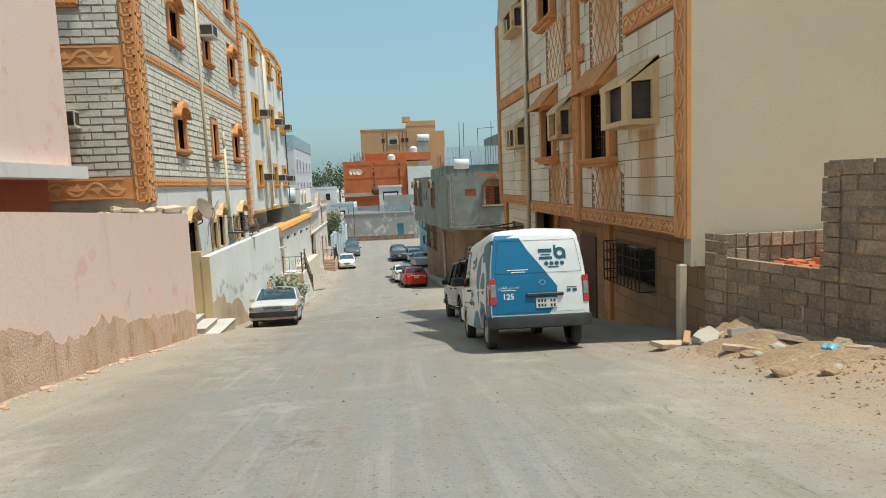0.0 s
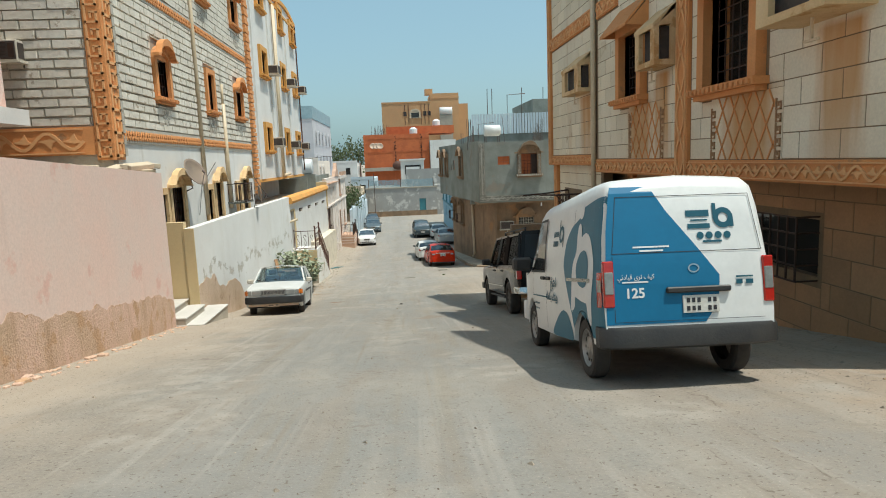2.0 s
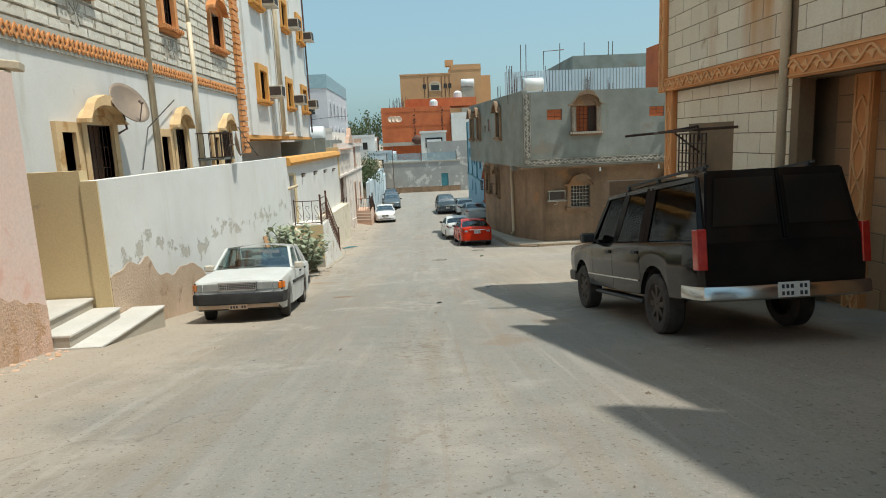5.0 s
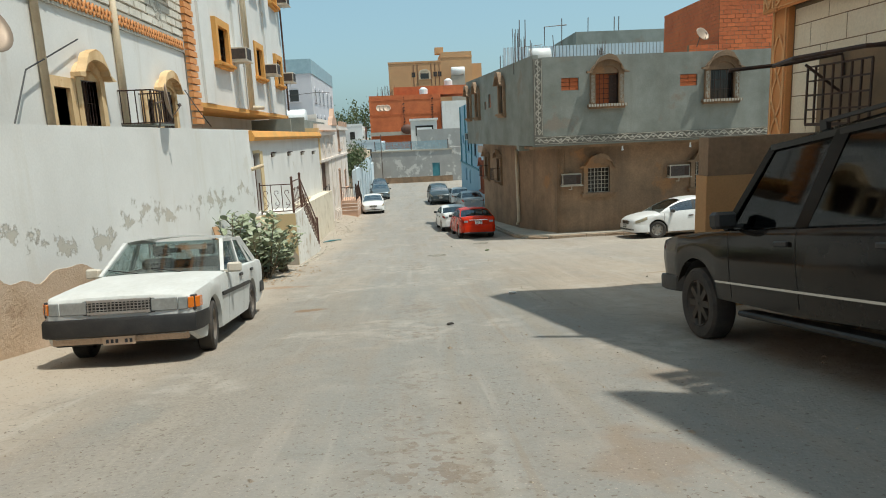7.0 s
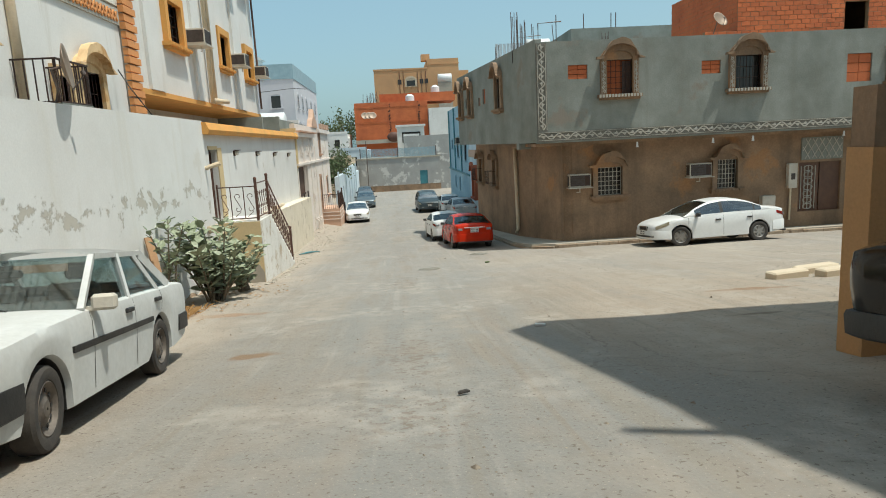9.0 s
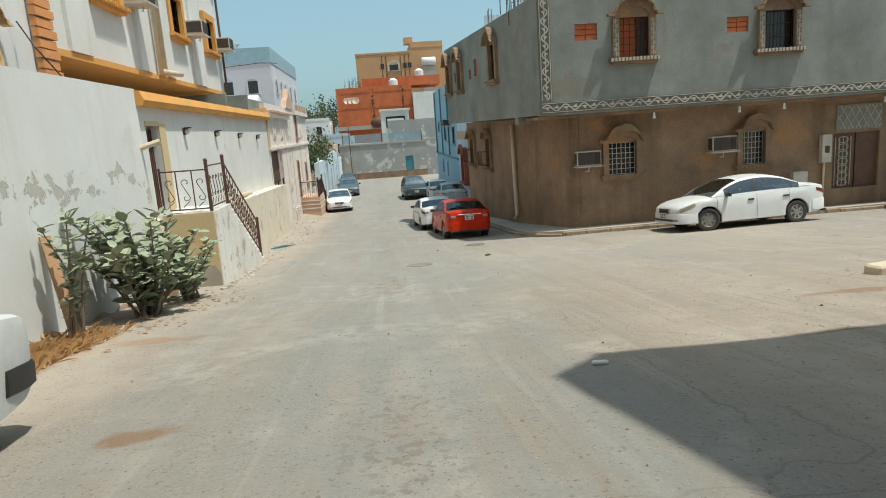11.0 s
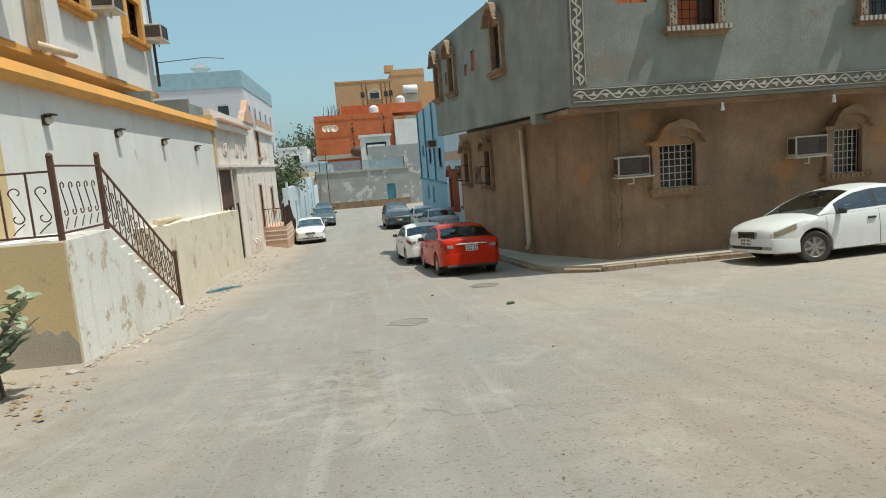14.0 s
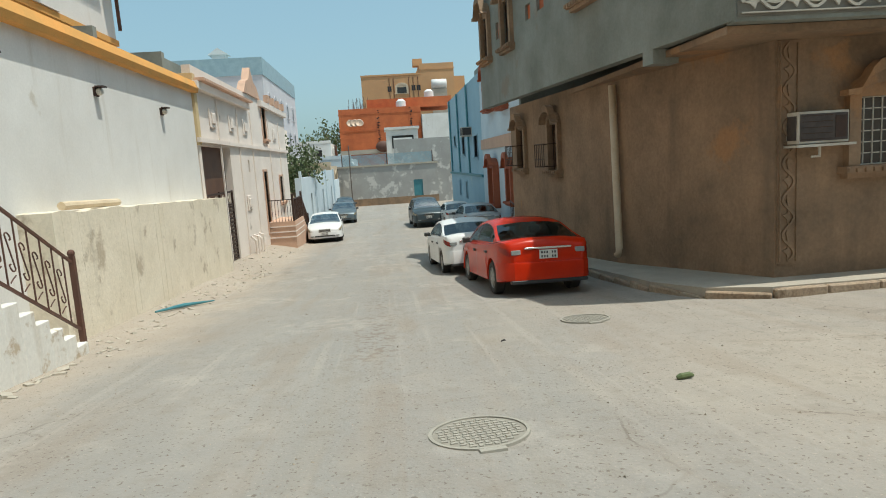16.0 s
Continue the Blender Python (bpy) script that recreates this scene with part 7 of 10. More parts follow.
# ---- blue house and the end of the street ----
def blue_house():
    t = thing("house", (6, 80, -7), "pale blue two-storey house with darker blue pipes", "house")
    W = face_frame(5.85, 94, 0, 0, -1)
    U = lambda y: 94 - y
    wins = [(U(84.6), U(83.0), -3.0, -1.1), (U(78.0), U(76.4), -3.3, -1.9), (U(87.6), U(86.9), -6.3, -5.1), (U(83.5), U(82.8), -6.4, -5.1), (U(90), U(88.8), -2.2, -1.4)]
    bm = bmesh.new()
    wall(bm, W, 0, U(74.7), -9, 1.85, 0.25, wins)
    box(bm, Matrix(), 6.1, 16, 74.7, 74.95, -9, 1.85)
    box(bm, Matrix(), 6.1, 16, 93.75, 94, -9, 1.85)
    part("wall", bm, M_BLUEW, t)
    solid("roof", t, M_CONC, (6.1, 16, 74.95, 93.75, 1.2, 1.4))
    for a, b, c, d in wins:
        window(W, t, a, b, c, d, M_BLUEW, fw=0.12, proud=0.06, bars=(2, 3), sill=c > -5)
    bm = bmesh.new()
    box(bm, W, 0, U(74.7), 0.0, 0.12, -4.6, -4.45)
    part("string_course", bm, M_TEAL, t)
    for y in (92, 86.2, 80.3):
        bm = bmesh.new()
        tube(bm, [(5.75, y, -4.4), (5.75, y, 1.8)], 0.07, 8)
        part("downpipe", bm, M_TEAL, t)
    air_conditioner(W, U(79.9), -1.8, 0.9, 0.6, 0.7, "cream air conditioner box on the blue wall")
    h = thing("house", (5.6, 66, -7), "white house with salmon red window surrounds", "house")
    V = face_frame(5.85, 74.65, 0, 0, -1)
    Q = lambda y: 74.65 - y
    ww = [(Q(70.8), Q(69.4), -6.0, -4.0), (Q(71.3), Q(70.0), -0.7, 0.9), (Q(67.2), Q(66.0), -0.9, 0.9), (Q(65.5), Q(64.6), -5.6, -4.0)]
    bm = bmesh.new()
    wall(bm, V, 0, Q(57.05), -9, 2.1, 0.25, ww)
    part("wall", bm, M_BLUEWH, h)
    for a, b, c, d in ww:
        window(V, h, a, b, c, d, M_REDPAINT, arch=0.3, fw=0.25, proud=0.35, hood="crown", bars=(3, 4), label="salmon red arched window surround")
    bm = bmesh.new()
    box(bm, V, 0, Q(57.05), 0.0, 0.08, -2.9, -2.3)
    part("band", bm, M_SALMON, h, "salmon painted band")
    r = thing("stair_railing", (5, 62, -6.6), "black iron stair railing by the white house", "railing")
    bm = bmesh.new()
    for k in range(12):
        y = 58.4 + k * 0.28
        z = height(5, y) + 0.1 + (k * 0.05)
        box(bm, Matrix.Translation((4.9, y, 0)), -0.012, 0.012, -0.012, 0.012, z, z + 1.0)
    tube(bm, [(4.9, 58.3, height(5, 58.3) + 1.1), (4.9, 61.6, height(5, 61.6) + 1.65)], 0.03, 6)
    part("grating", bm, M_IRON, r)


def street_end():
    t = thing("end_wall", (0, 112, -8), "peeling grey courtyard wall closing the street", "wall")
    S = face_frame(0, 112, 0, 1, 0)
    bm = bmesh.new()
    wall(bm, S, -5.9, 6.0, -9.5, -3.55, 0.3, [(3.05, 4.15, -7.9, -5.4)])
    box(bm, Matrix(), -5.9, -5.6, 112.3, 140, -9.5, -3.55)
    box(bm, Matrix(), 5.7, 7.6, 112.31, 118, -9.5, -3.2)
    part("wall", bm, M_ENDW, t)
    solid("foot_band", t, M_BROWNR, (-5.92, 6.02, 111.96, 111.998, -9.5, -7.35), label="dark brown band along the wall foot")
    solid("coping", t, M_CONC, (-5.95, 6.1, 111.9, 112.35, -3.548, -3.35))
    solid("door", t, M_TEAL, (3.05, 4.15, 112.1, 112.16, -7.9, -5.4), label="teal metal door")
    bm = bmesh.new()
    n = 96
    for i in range(n):
        u = -5.3 + 10.8 * i / n
        box(bm, S, u, u + 0.075, -0.2, -0.14, -3.35, -2.1)
    sc = part("sheet_screen", bm, M_BLUEFENCE, t, "grey-blue corrugated sheet screen on the wall")
    for u in (-5.35, 0.0, 5.5):
        solid("post", t, M_STEEL, (u - 0.06, u + 0.06, 112.1, 112.24, -3.35, -1.95))
    bm = bmesh.new()
    tube(bm, [(-4.4, 111.5, -8.3), (-4.4, 111.5, -0.9)], 0.06, 8)
    tagged(part("pole", bm, M_STEEL, None), "thin grey pole before the end wall", "pole")
    h = thing("roof_room", (2, 115, -3), "white roof room with peeling blue-grey parapet", "room")
    solid("wall", h, M_WHITE, (0.2, 4.3, 118, 124, -9, 1.0))
    solid("eave", h, M_WHITE, (0.0, 4.5, 117.8, 124, 1.0, 1.3))
    # dark sheet on the solid wall stands in for a shaded doorway
    solid("door_gap", h, M_GLASS, (0.9, 3.7, 117.95, 117.99, -1.4, 0.2))
    solid("frame", h, M_TANK, (1.1, 3.5, 117.9, 117.94, -1.3, -0.1))
    solid("parapet", h, M_ENDW, (1.0, 8.0, 114, 114.3, -9, -0.45))
    solid("floor", h, M_CONC, (-5.6, 8, 112.4, 124, -3.6, -3.4))
    # red brick shell behind
    b = thing("brick_building", (0, 158, -5), "unfinished red hollow brick building", "building")
    R = face_frame(0, 158, 0, 1, 0)
    bm = bmesh.new()
    box(bm, R, -8.2, 7.3, -12, 0, -10, 7.35)
    box(bm, R, -2.8, 13.6, -14, -3, 7.35, 9.2)
    part("wall", bm, M_REDBR, b)
    bm = bmesh.new()
    for z in (3.1, 6.3):
        box(bm, R, -8.25, 7.35, 0.0, 0.06, z, z + 0.3)
    for u in (-8.2, -1.2, 5.0):
        box(bm, R, u, u + 0.35, 0.0, 0.05, -4, 7.3)
    part("frame_beam", bm, M_REDBR, b)
    solid("ledge", b, M_CONC, (-8.2, 2, 155.5, 157.9, -1.2, -0.4))
    # dark blocks on the brick stand in for the shade inside putlog holes
    bm = bmesh.new()
    rnd = random.Random(6)
    for i in range(60):
        u, w = rnd.choice((-1.0, 5.2)) + rnd.uniform(-0.1, 0.25), rnd.uniform(-0.5, 7)
        box(bm, R, u, u + 0.25, 0.05, 0.09, w, w + 0.16)
    tagged(part("putlog_pattern", bm, M_GLASS, b), kind="stuff")
    solid("plaster_wall", b, M_WHITE, (7.4, 13.5, 156, 170, -9, 5.6))
    for x, y, z in ((3.7, 159.3, 8.1), (9.5, 163.5, 10.1)):
        k = thing("water_tank", (x, y, z - 0.9), "white roof water tank on the brick building", "water tank", "roof tanks")
        bm = bmesh.new()
        tube(bm, [(x, y, z - 0.9), (x, y, z - 0.85), (x, y, z + 0.3), (x, y, z + 0.75)], [0.9, 0.95, 0.95, 0.4], 14)
        part("tank", bm, M_TANK, k)
    for x, y in ((-6, 156.8), (-5.2, 156.8), (-4.4, 156.8)):
        satellite_dish((x, y, 4.6), 0.8, 10, 60, "pale satellite dish fixed to the brick wall", [(x, 157.5, 4.4), (x, 158, 4.3)])
    bm = bmesh.new()
    bmesh.ops.create_uvsphere(bm, u_segments=12, v_segments=8, radius=1.3, matrix=Matrix.Translation((-0.2, 154.8, 0.0)) @ Matrix.Diagonal((1.1, 0.6, 0.8, 1)))
    tagged(part("rusty_drum", bm, M_RUST, None, smooth=True), "rusty round tank lying on the roof ledge", "tank")
    bm = bmesh.new()
    for k in range(26):
        x = -6.5 + rnd.uniform(0, 4.5)
        tube(bm, [(x, 162, 7.3), (x + rnd.uniform(-0.1, 0.1), 162, 7.6 + rnd.uniform(0.6, 2.4))], 0.05, 4)
    tagged(part("rebar_bundle", bm, M_STEEL, None), "bare rebar standing on the brick building", "rebar", "rebar bundles")
    o = thing("apartment_building", (6, 187, 0), "tan plastered apartment building with a raised end", "building")
    T = face_frame(0, 187, 0, 1, 0)
    bm = bmesh.new()
    box(bm, T, -4.2, 9.5, -15, 0, -9, 17.3)
    box(bm, T, 9.51, 17.5, -15, 0.0, -9, 19.4)
    box(bm, T, 17.51, 20.5, -14, -4, -9, 16.7)
    box(bm, T, 8.2, 10.4, -6, -3, 19.4, 21.0)
    part("wall", bm, M_TANBLD, o)
    bm = bmesh.new()
    box(bm, T, -4.3, 9.5, -0.2, 0.1, 16.95, 17.35)
    box(bm, T, 9.4, 17.6, -0.2, 0.1, 18.0, 18.3)
    part("cornice", bm, M_TANBLD, o)
    window(T, o, 4.0, 6.2, 12.9, 14.3, M_CREAM, arch=0.6, fw=0.45, bars=(2, 1), depth=-0.03)
    for u in (1.8, 8.6, 7.4, 14.2):
        window(T, o, u, u + 0.9, 13.4, 14.6, M_TANBLD, fw=0.1, bars=None, sill=False, depth=-0.03)
    bm = bmesh.new()
    for u in (2.2, 3.2, 6.8, 7.8, 8.9):
        box(bm, T, u, u + 0.12, 0.0, 0.1, 11, 16.5)
    part("drain_pipe", bm, M_RUST, o)
    k = thing("water_tank", (13.5, 184, 13), "long white tank before the tan building", "water tank", "roof tanks")
    bm = bmesh.new()
    tube(bm, [(11.8, 184, 14.2), (11.9, 184, 14.2), (15.2, 184, 14.2), (15.3, 184, 14.2)], [0.9, 1.1, 1.1, 0.9], 14)
    part("tank", bm, M_TANK, k, smooth=True)
    solid("stand", k, M_CONC, (11.8, 15.3, 183.2, 184.8, -9.5, 13.1))
    # sheet-fenced roof and blocks seen over the grey house
    f = thing("fenced_roof", (12, 75, 2), "neighbouring roof with a white ribbed sheet fence", "building")
    bm = bmesh.new()
    box(bm, Matrix(), 7.0, 26, 66, 84, -8, 3.2)
    part("wall", bm, M_CEMENT, f)
    bm = bmesh.new()
    for i in range(70):
        x = 7.0 + i * 0.27
        box(bm, Matrix(), x, x + 0.2, 65.9, 65.96, 3.2, 5.1)
    part("sheet_fence", bm, M_BLUEWH, f, "white ribbed sheet fence")
    solid("upper_block", f, M_CEMENT, (14.2, 26, 72, 84, 3.2, 6.9))
    bm = bmesh.new()
    for x in (9.5, 10.0, 13.2, 15.5, 17.8, 18.2):
        tube(bm, [(x, 73, 3), (x + 0.05, 73, 8.2)], 0.04, 5)
    tube(bm, [(11.5, 72, 3), (11.5, 72, 7.4), (13.4, 72, 7.5)], 0.05, 5)
    part("mast", bm, M_STEEL, f)


blue_house()
street_end()


# ---- vehicles ----
def clear_glass(name, tint, gloss):
    m = bpy.data.materials.new(name)
    m.use_nodes = True
    N, L = m.node_tree.nodes, m.node_tree.links
    N.remove(N["Principled BSDF"])
    tr, gl, mx = N.new("ShaderNodeBsdfTransparent"), N.new("ShaderNodeBsdfGlossy"), N.new("ShaderNodeMixShader")
    tr.inputs[0].default_value = (*tint, 1)
    gl.inputs["Roughness"].default_value = 0.04
    gl.inputs[0].default_value = (0.9, 0.95, 1, 1)
    mx.inputs[0].default_value = gloss
    L.new(tr.outputs[0], mx.inputs[1])
    L.new(gl.outputs[0], mx.inputs[2])
    L.new(mx.outputs[0], N["Material Output"].inputs[0])
    return m


C_WINDOW = clear_glass("car_glass", (0.55, 0.66, 0.65), 0.30)
C_TINT = clear_glass("tinted_car_glass", (0.26, 0.30, 0.30), 0.16)
C_SMOKE = clear_glass("smoked_car_glass", (0.05, 0.05, 0.05), 0.10)
C_TYRE = mat("dusty_tyre_rubber", (0.035, 0.032, 0.03), (0.07, 0.06, 0.05), 5, rough=0.9, fine=60)
C_RIM = mat("dull_steel_rim", (0.42, 0.41, 0.39), (0.32, 0.30, 0.27), 8, rough=0.4, metal=0.6)
C_RUSTRIM = mat("dirty_steel_rim", (0.12, 0.10, 0.085), (0.20, 0.17, 0.14), 8, rough=0.6, metal=0.4)
C_BLACK = mat("black_plastic_trim", (0.022, 0.022, 0.022), (0.035, 0.033, 0.03), 4, rough=0.55)
C_FADED = mat("faded_black_bumper", (0.014, 0.014, 0.014), (0.034, 0.031, 0.028), 3, rough=0.5, spec=0.35)
C_CHROME = mat("dulled_chrome", (0.62, 0.62, 0.60), rough=0.18, metal=1.0, bump=0.0, vary=0.05)
C_CABIN = mat("dark_lid_and_cabin_fabric", (0.10, 0.10, 0.10), (0.14, 0.13, 0.12), 3)
C_HEAD = mat("yellowed_headlamp_lens", (0.62, 0.54, 0.38), (0.48, 0.42, 0.30), 9, rough=0.12, bump=0.1, coat=0.5)
C_DASH = mat("dusty_grey_dashboard", (0.26, 0.26, 0.25), (0.20, 0.20, 0.19), 4)
C_LAMP = mat("headlamp_lens", (0.27, 0.28, 0.27), (0.20, 0.21, 0.20), 9, rough=0.12, bump=0.1, coat=0.8)
C_RED = mat("red_lamp_lens", (0.50, 0.018, 0.01), (0.38, 0.012, 0.008), 9, rough=0.15, bump=0.1, coat=0.8)
C_AMBER = mat("amber_lamp_lens", (0.75, 0.20, 0.02), rough=0.2, bump=0.0, coat=0.8)
C_PLATE = mat("number_plate_white", (0.70, 0.69, 0.64), (0.60, 0.58, 0.52), 6, rough=0.5)
C_INK = mat("plate_ink", (0.03, 0.03, 0.035), rough=0.6, bump=0.0)


def local_part(name, bm, material, parent, M, label="", smooth=True, sharp=35):
    """A part modelled in the vehicle's own axes (x left-right, y forward, z up)."""
    bmesh.ops.recalc_face_normals(bm, faces=bm.faces)
    me = bpy.data.meshes.new(name)
    bm.to_mesh(me)
    bm.free()
    for x in material if isinstance(material, (list, tuple)) else [material]:
        me.materials.append(x)
    if smooth:
        me.shade_smooth()
        me.set_sharp_from_angle(angle=radians(sharp))
    ob = new(name, me)
    ob.parent = parent
    if label:
        ob["label"] = label
    return ob


I4 = Matrix()


def lathe(bm, M, prof, n=28):
    """Revolve (radius, offset) round the local x axis."""
    rings = [[bm.verts.new(M @ Vector((o, r * math.cos(k * 2 * math.pi / n), r * math.sin(k * 2 * math.pi / n)))) for k in range(n)] for r, o in prof]
    for x, y in zip(rings, rings[1:]):
        for k in range(n):
            bm.faces.new((x[k], x[(k + 1) % n], y[(k + 1) % n], y[k]))
    return rings


def beam(bm, a, b, w, d):
    """A bar between two points."""
    a, b = Vector(a), Vector(b)
    R = (b - a).to_track_quat("Z", "Y").to_matrix().to_4x4()
    box(bm, Matrix.Translation(a) @ R, -w / 2, w / 2, -d / 2, d / 2, 0, (b - a).length)


def add_wheel(root, x, y, r, w, side, rim_mat, spokes=0, turn=0.0):
    M = pose(x, y, r, 0, 0, turn)
    bm = bmesh.new()
    s = side
    prof = [(r * 0.62, s * -w * 0.48), (r * 0.92, s * -w * 0.5), (r * 0.99, s * -w * 0.38), (r, s * 0.0), (r * 0.99, s * w * 0.38), (r * 0.92, s * w * 0.5), (r * 0.80, s * w * 0.52), (r * 0.66, s * w * 0.46), (r * 0.60, s * w * 0.30)]
    lathe(bm, M, prof)
    wh = local_part("wheel", bm, C_TYRE, root, None)
    bm = bmesh.new()
    rr = r * 0.64
    lathe(bm, M, [(rr, s * w * 0.42), (rr * 0.96, s * w * 0.46), (rr * 0.86, s * w * 0.30), (rr * 0.80, s * w * 0.20), (rr * 0.35, s * w * (0.22 if spokes else 0.34)), (rr * 0.30, s * w * 0.40), (0.01, s * w * 0.42)], 24)
    if spokes:
        for k in range(spokes):
            Q = M @ Matrix.Rotation(2 * math.pi * k / spokes, 4, "X")
            box(bm, Q, s * w * 0.22, s * w * 0.40, -rr * 0.13, rr * 0.13, rr * 0.2, rr * 0.92)
    local_part("rim", bm, rim_mat, wh, None)
    # black blocks laid on the closed rim in place of shaded holes
    bm = bmesh.new()
    n = 10
    for k in range(n):
        Q = M @ Matrix.Rotation(2 * math.pi * (k + 0.5) / n, 4, "X")
        box(bm, Q, s * w * (0.20 if spokes else 0.29), s * w * (0.235 if spokes else 0.325), -rr * 0.07, rr * 0.07, rr * 0.60, rr * 0.74)
    tagged(local_part("rim_hole", bm, C_BLACK, wh, None, smooth=False), kind="stuff")
    return wh


def bar_plate(root, x, y, z, w, h, face, tilt=0.0, base=None):
    """A number plate with plain bars in place of its characters. face: +1 front, -1 rear."""
    P = pose(x, y, z, tilt, 0, 0 if face < 0 else 180)
    bm = bmesh.new()
    box(bm, P, -w / 2, w / 2, -0.008, 0.008, -h / 2, h / 2, 0.003)
    pl = local_part("number_plate", bm, base or C_PLATE, root, None, smooth=False)
    bm = bmesh.new()
    for row in (0.22, -0.24):
        for k in range(6):
            if k == 3:
                continue
            u = -w * 0.40 + k * w * 0.145
            box(bm, P, u, u + w * 0.085, -0.012, -0.008, h * (row - 0.13), h * (row + 0.13))
    tagged(local_part("plate_marking", bm, C_INK, pl, None, smooth=False), kind="stuff")


def smooth_cab(s, root, body_mat, glass, P):
    """A rounded cabin: roof, pillars and curved panes on one flowing outline."""
    ya, ya2, yc2, yc = s["cabin"]
    H, W = s["H"], s["W"]
    vs = np.linspace(ya, yc, 57)
    key = sorted([(ya, P("top", ya) + 0.01), (ya + (ya2 - ya) * 0.5, P("top", ya) * 0.42 + H * 0.58 - 0.03), (ya2, H - 0.075), (ya2 - 0.45, H - 0.005), ((ya2 + yc2) / 2 - 0.1, H), (yc2 + 0.3, H - 0.04), (yc2, H - 0.11), ((yc2 + yc) / 2, P("top", yc) * 0.5 + H * 0.5 - 0.075), (yc, P("top", yc) + 0.01)])
    fine = np.linspace(yc - 0.4, ya + 0.4, 400)
    raw = np.interp(fine, *zip(*key))
    ker = np.ones(25) / 25
    soft_z = np.convolve(np.pad(raw, 12, mode="edge"), ker, mode="valid")
    zc = lambda v: float(np.interp(v, fine, soft_z))
    rows = []
    for v in vs:
        zb = P("top", v) - 0.01
        top = max(zc(v), zb + 0.012)
        zr = zb + max(0.008, (top - zb) * 0.90 - 0.012)
        hb = P("plan", v) * W / 2 * 0.945
        hr = hb * (1 - 0.25 * min(1.0, (zr - zb) / 0.48))
        side = []
        for t in (0.0, 0.10, 0.5, 0.88, 1.0):
            side.append((hb + (hr - hb) * t + 0.018 * math.sin(math.pi * t), zb + (zr - zb) * t))
        across = [(hr * a, zr + (top - zr) * (1 - abs(a) ** 2.4)) for a in (0.94, 0.6, 0.2)]
        half = side + across
        rows.append([Vector((x, v, z)) for x, z in half] + [Vector((-x, v, z)) for x, z in half[::-1]])
    n = len(rows[0])
    posts = s.get("posts", ())
    w0, w1 = ya - 0.36, yc + s.get("tail_post", 0.34)
    sets = {}
    for i, (p, q) in enumerate(zip(rows, rows[1:])):
        v = (vs[i] + vs[i + 1]) / 2
        for k in range(n - 1):
            m = k if k < n // 2 else n - 2 - k
            name = "roof"
            if m in (1, 2) and w1 < v < w0:
                post = [j for j, c in enumerate(posts) if abs(v - c) < 0.045]
                name = ("post", k < n // 2, post[0]) if post else ("side", k < n // 2, sum(v < c for c in posts))
            elif m >= 5:
                if v > ya2 + 0.03:
                    name = "windscreen"
                elif v < yc2 - 0.02:
                    name = "rear_window"
            sets.setdefault(name, []).append((p[k], p[k + 1], q[k + 1], q[k]))
    for name, quads in sets.items():
        bm = bmesh.new()
        for q in quads:
            bm.faces.new([bm.verts.new(c) for c in q])
        bmesh.ops.remove_doubles(bm, verts=bm.verts, dist=0.0004)
        nm, m = (name, C_WINDOW if name == "windscreen" else glass) if isinstance(name, str) else ("side_window", glass)
        if name == "roof":
            m = body_mat
        if name[0] == "post":
            m, nm = C_BLACK, "pillar"
        ob = local_part(nm, bm, m, root, None, sharp=60)
        if m in (glass, C_WINDOW):
            ob.visible_shadow = False
    bm = bmesh.new()
    box(bm, pose(0, ya - 0.34, P("top", ya) + 0.0), -W * 0.38, W * 0.38, -0.24, 0.28, -0.03, 0.035, 0.02)
    local_part("dashboard", bm, C_DASH, root, None)
    zs = P("top", 0)
    for sx in (-0.36, 0.36):
        bm = bmesh.new()
        box(bm, pose(sx * W * 0.55, (ya2 + yc2) / 2 + 0.12, zs - 0.25, -12), -0.24, 0.24, -0.07, 0.07, 0, 0.40, 0.05)
        box(bm, pose(sx * W * 0.55, (ya2 + yc2) / 2 + 0.04, zs + 0.16, -12), -0.12, 0.12, -0.05, 0.05, 0, 0.15, 0.03)
        local_part("seat", bm, C_CABIN, root, None)
    bm = bmesh.new()
    box(bm, pose(0, yc2 + 0.12, zs - 0.25, -18), -W * 0.36, W * 0.36, -0.07, 0.07, 0, 0.36, 0.05)
    local_part("rear_seat", bm, C_CABIN, root, None)


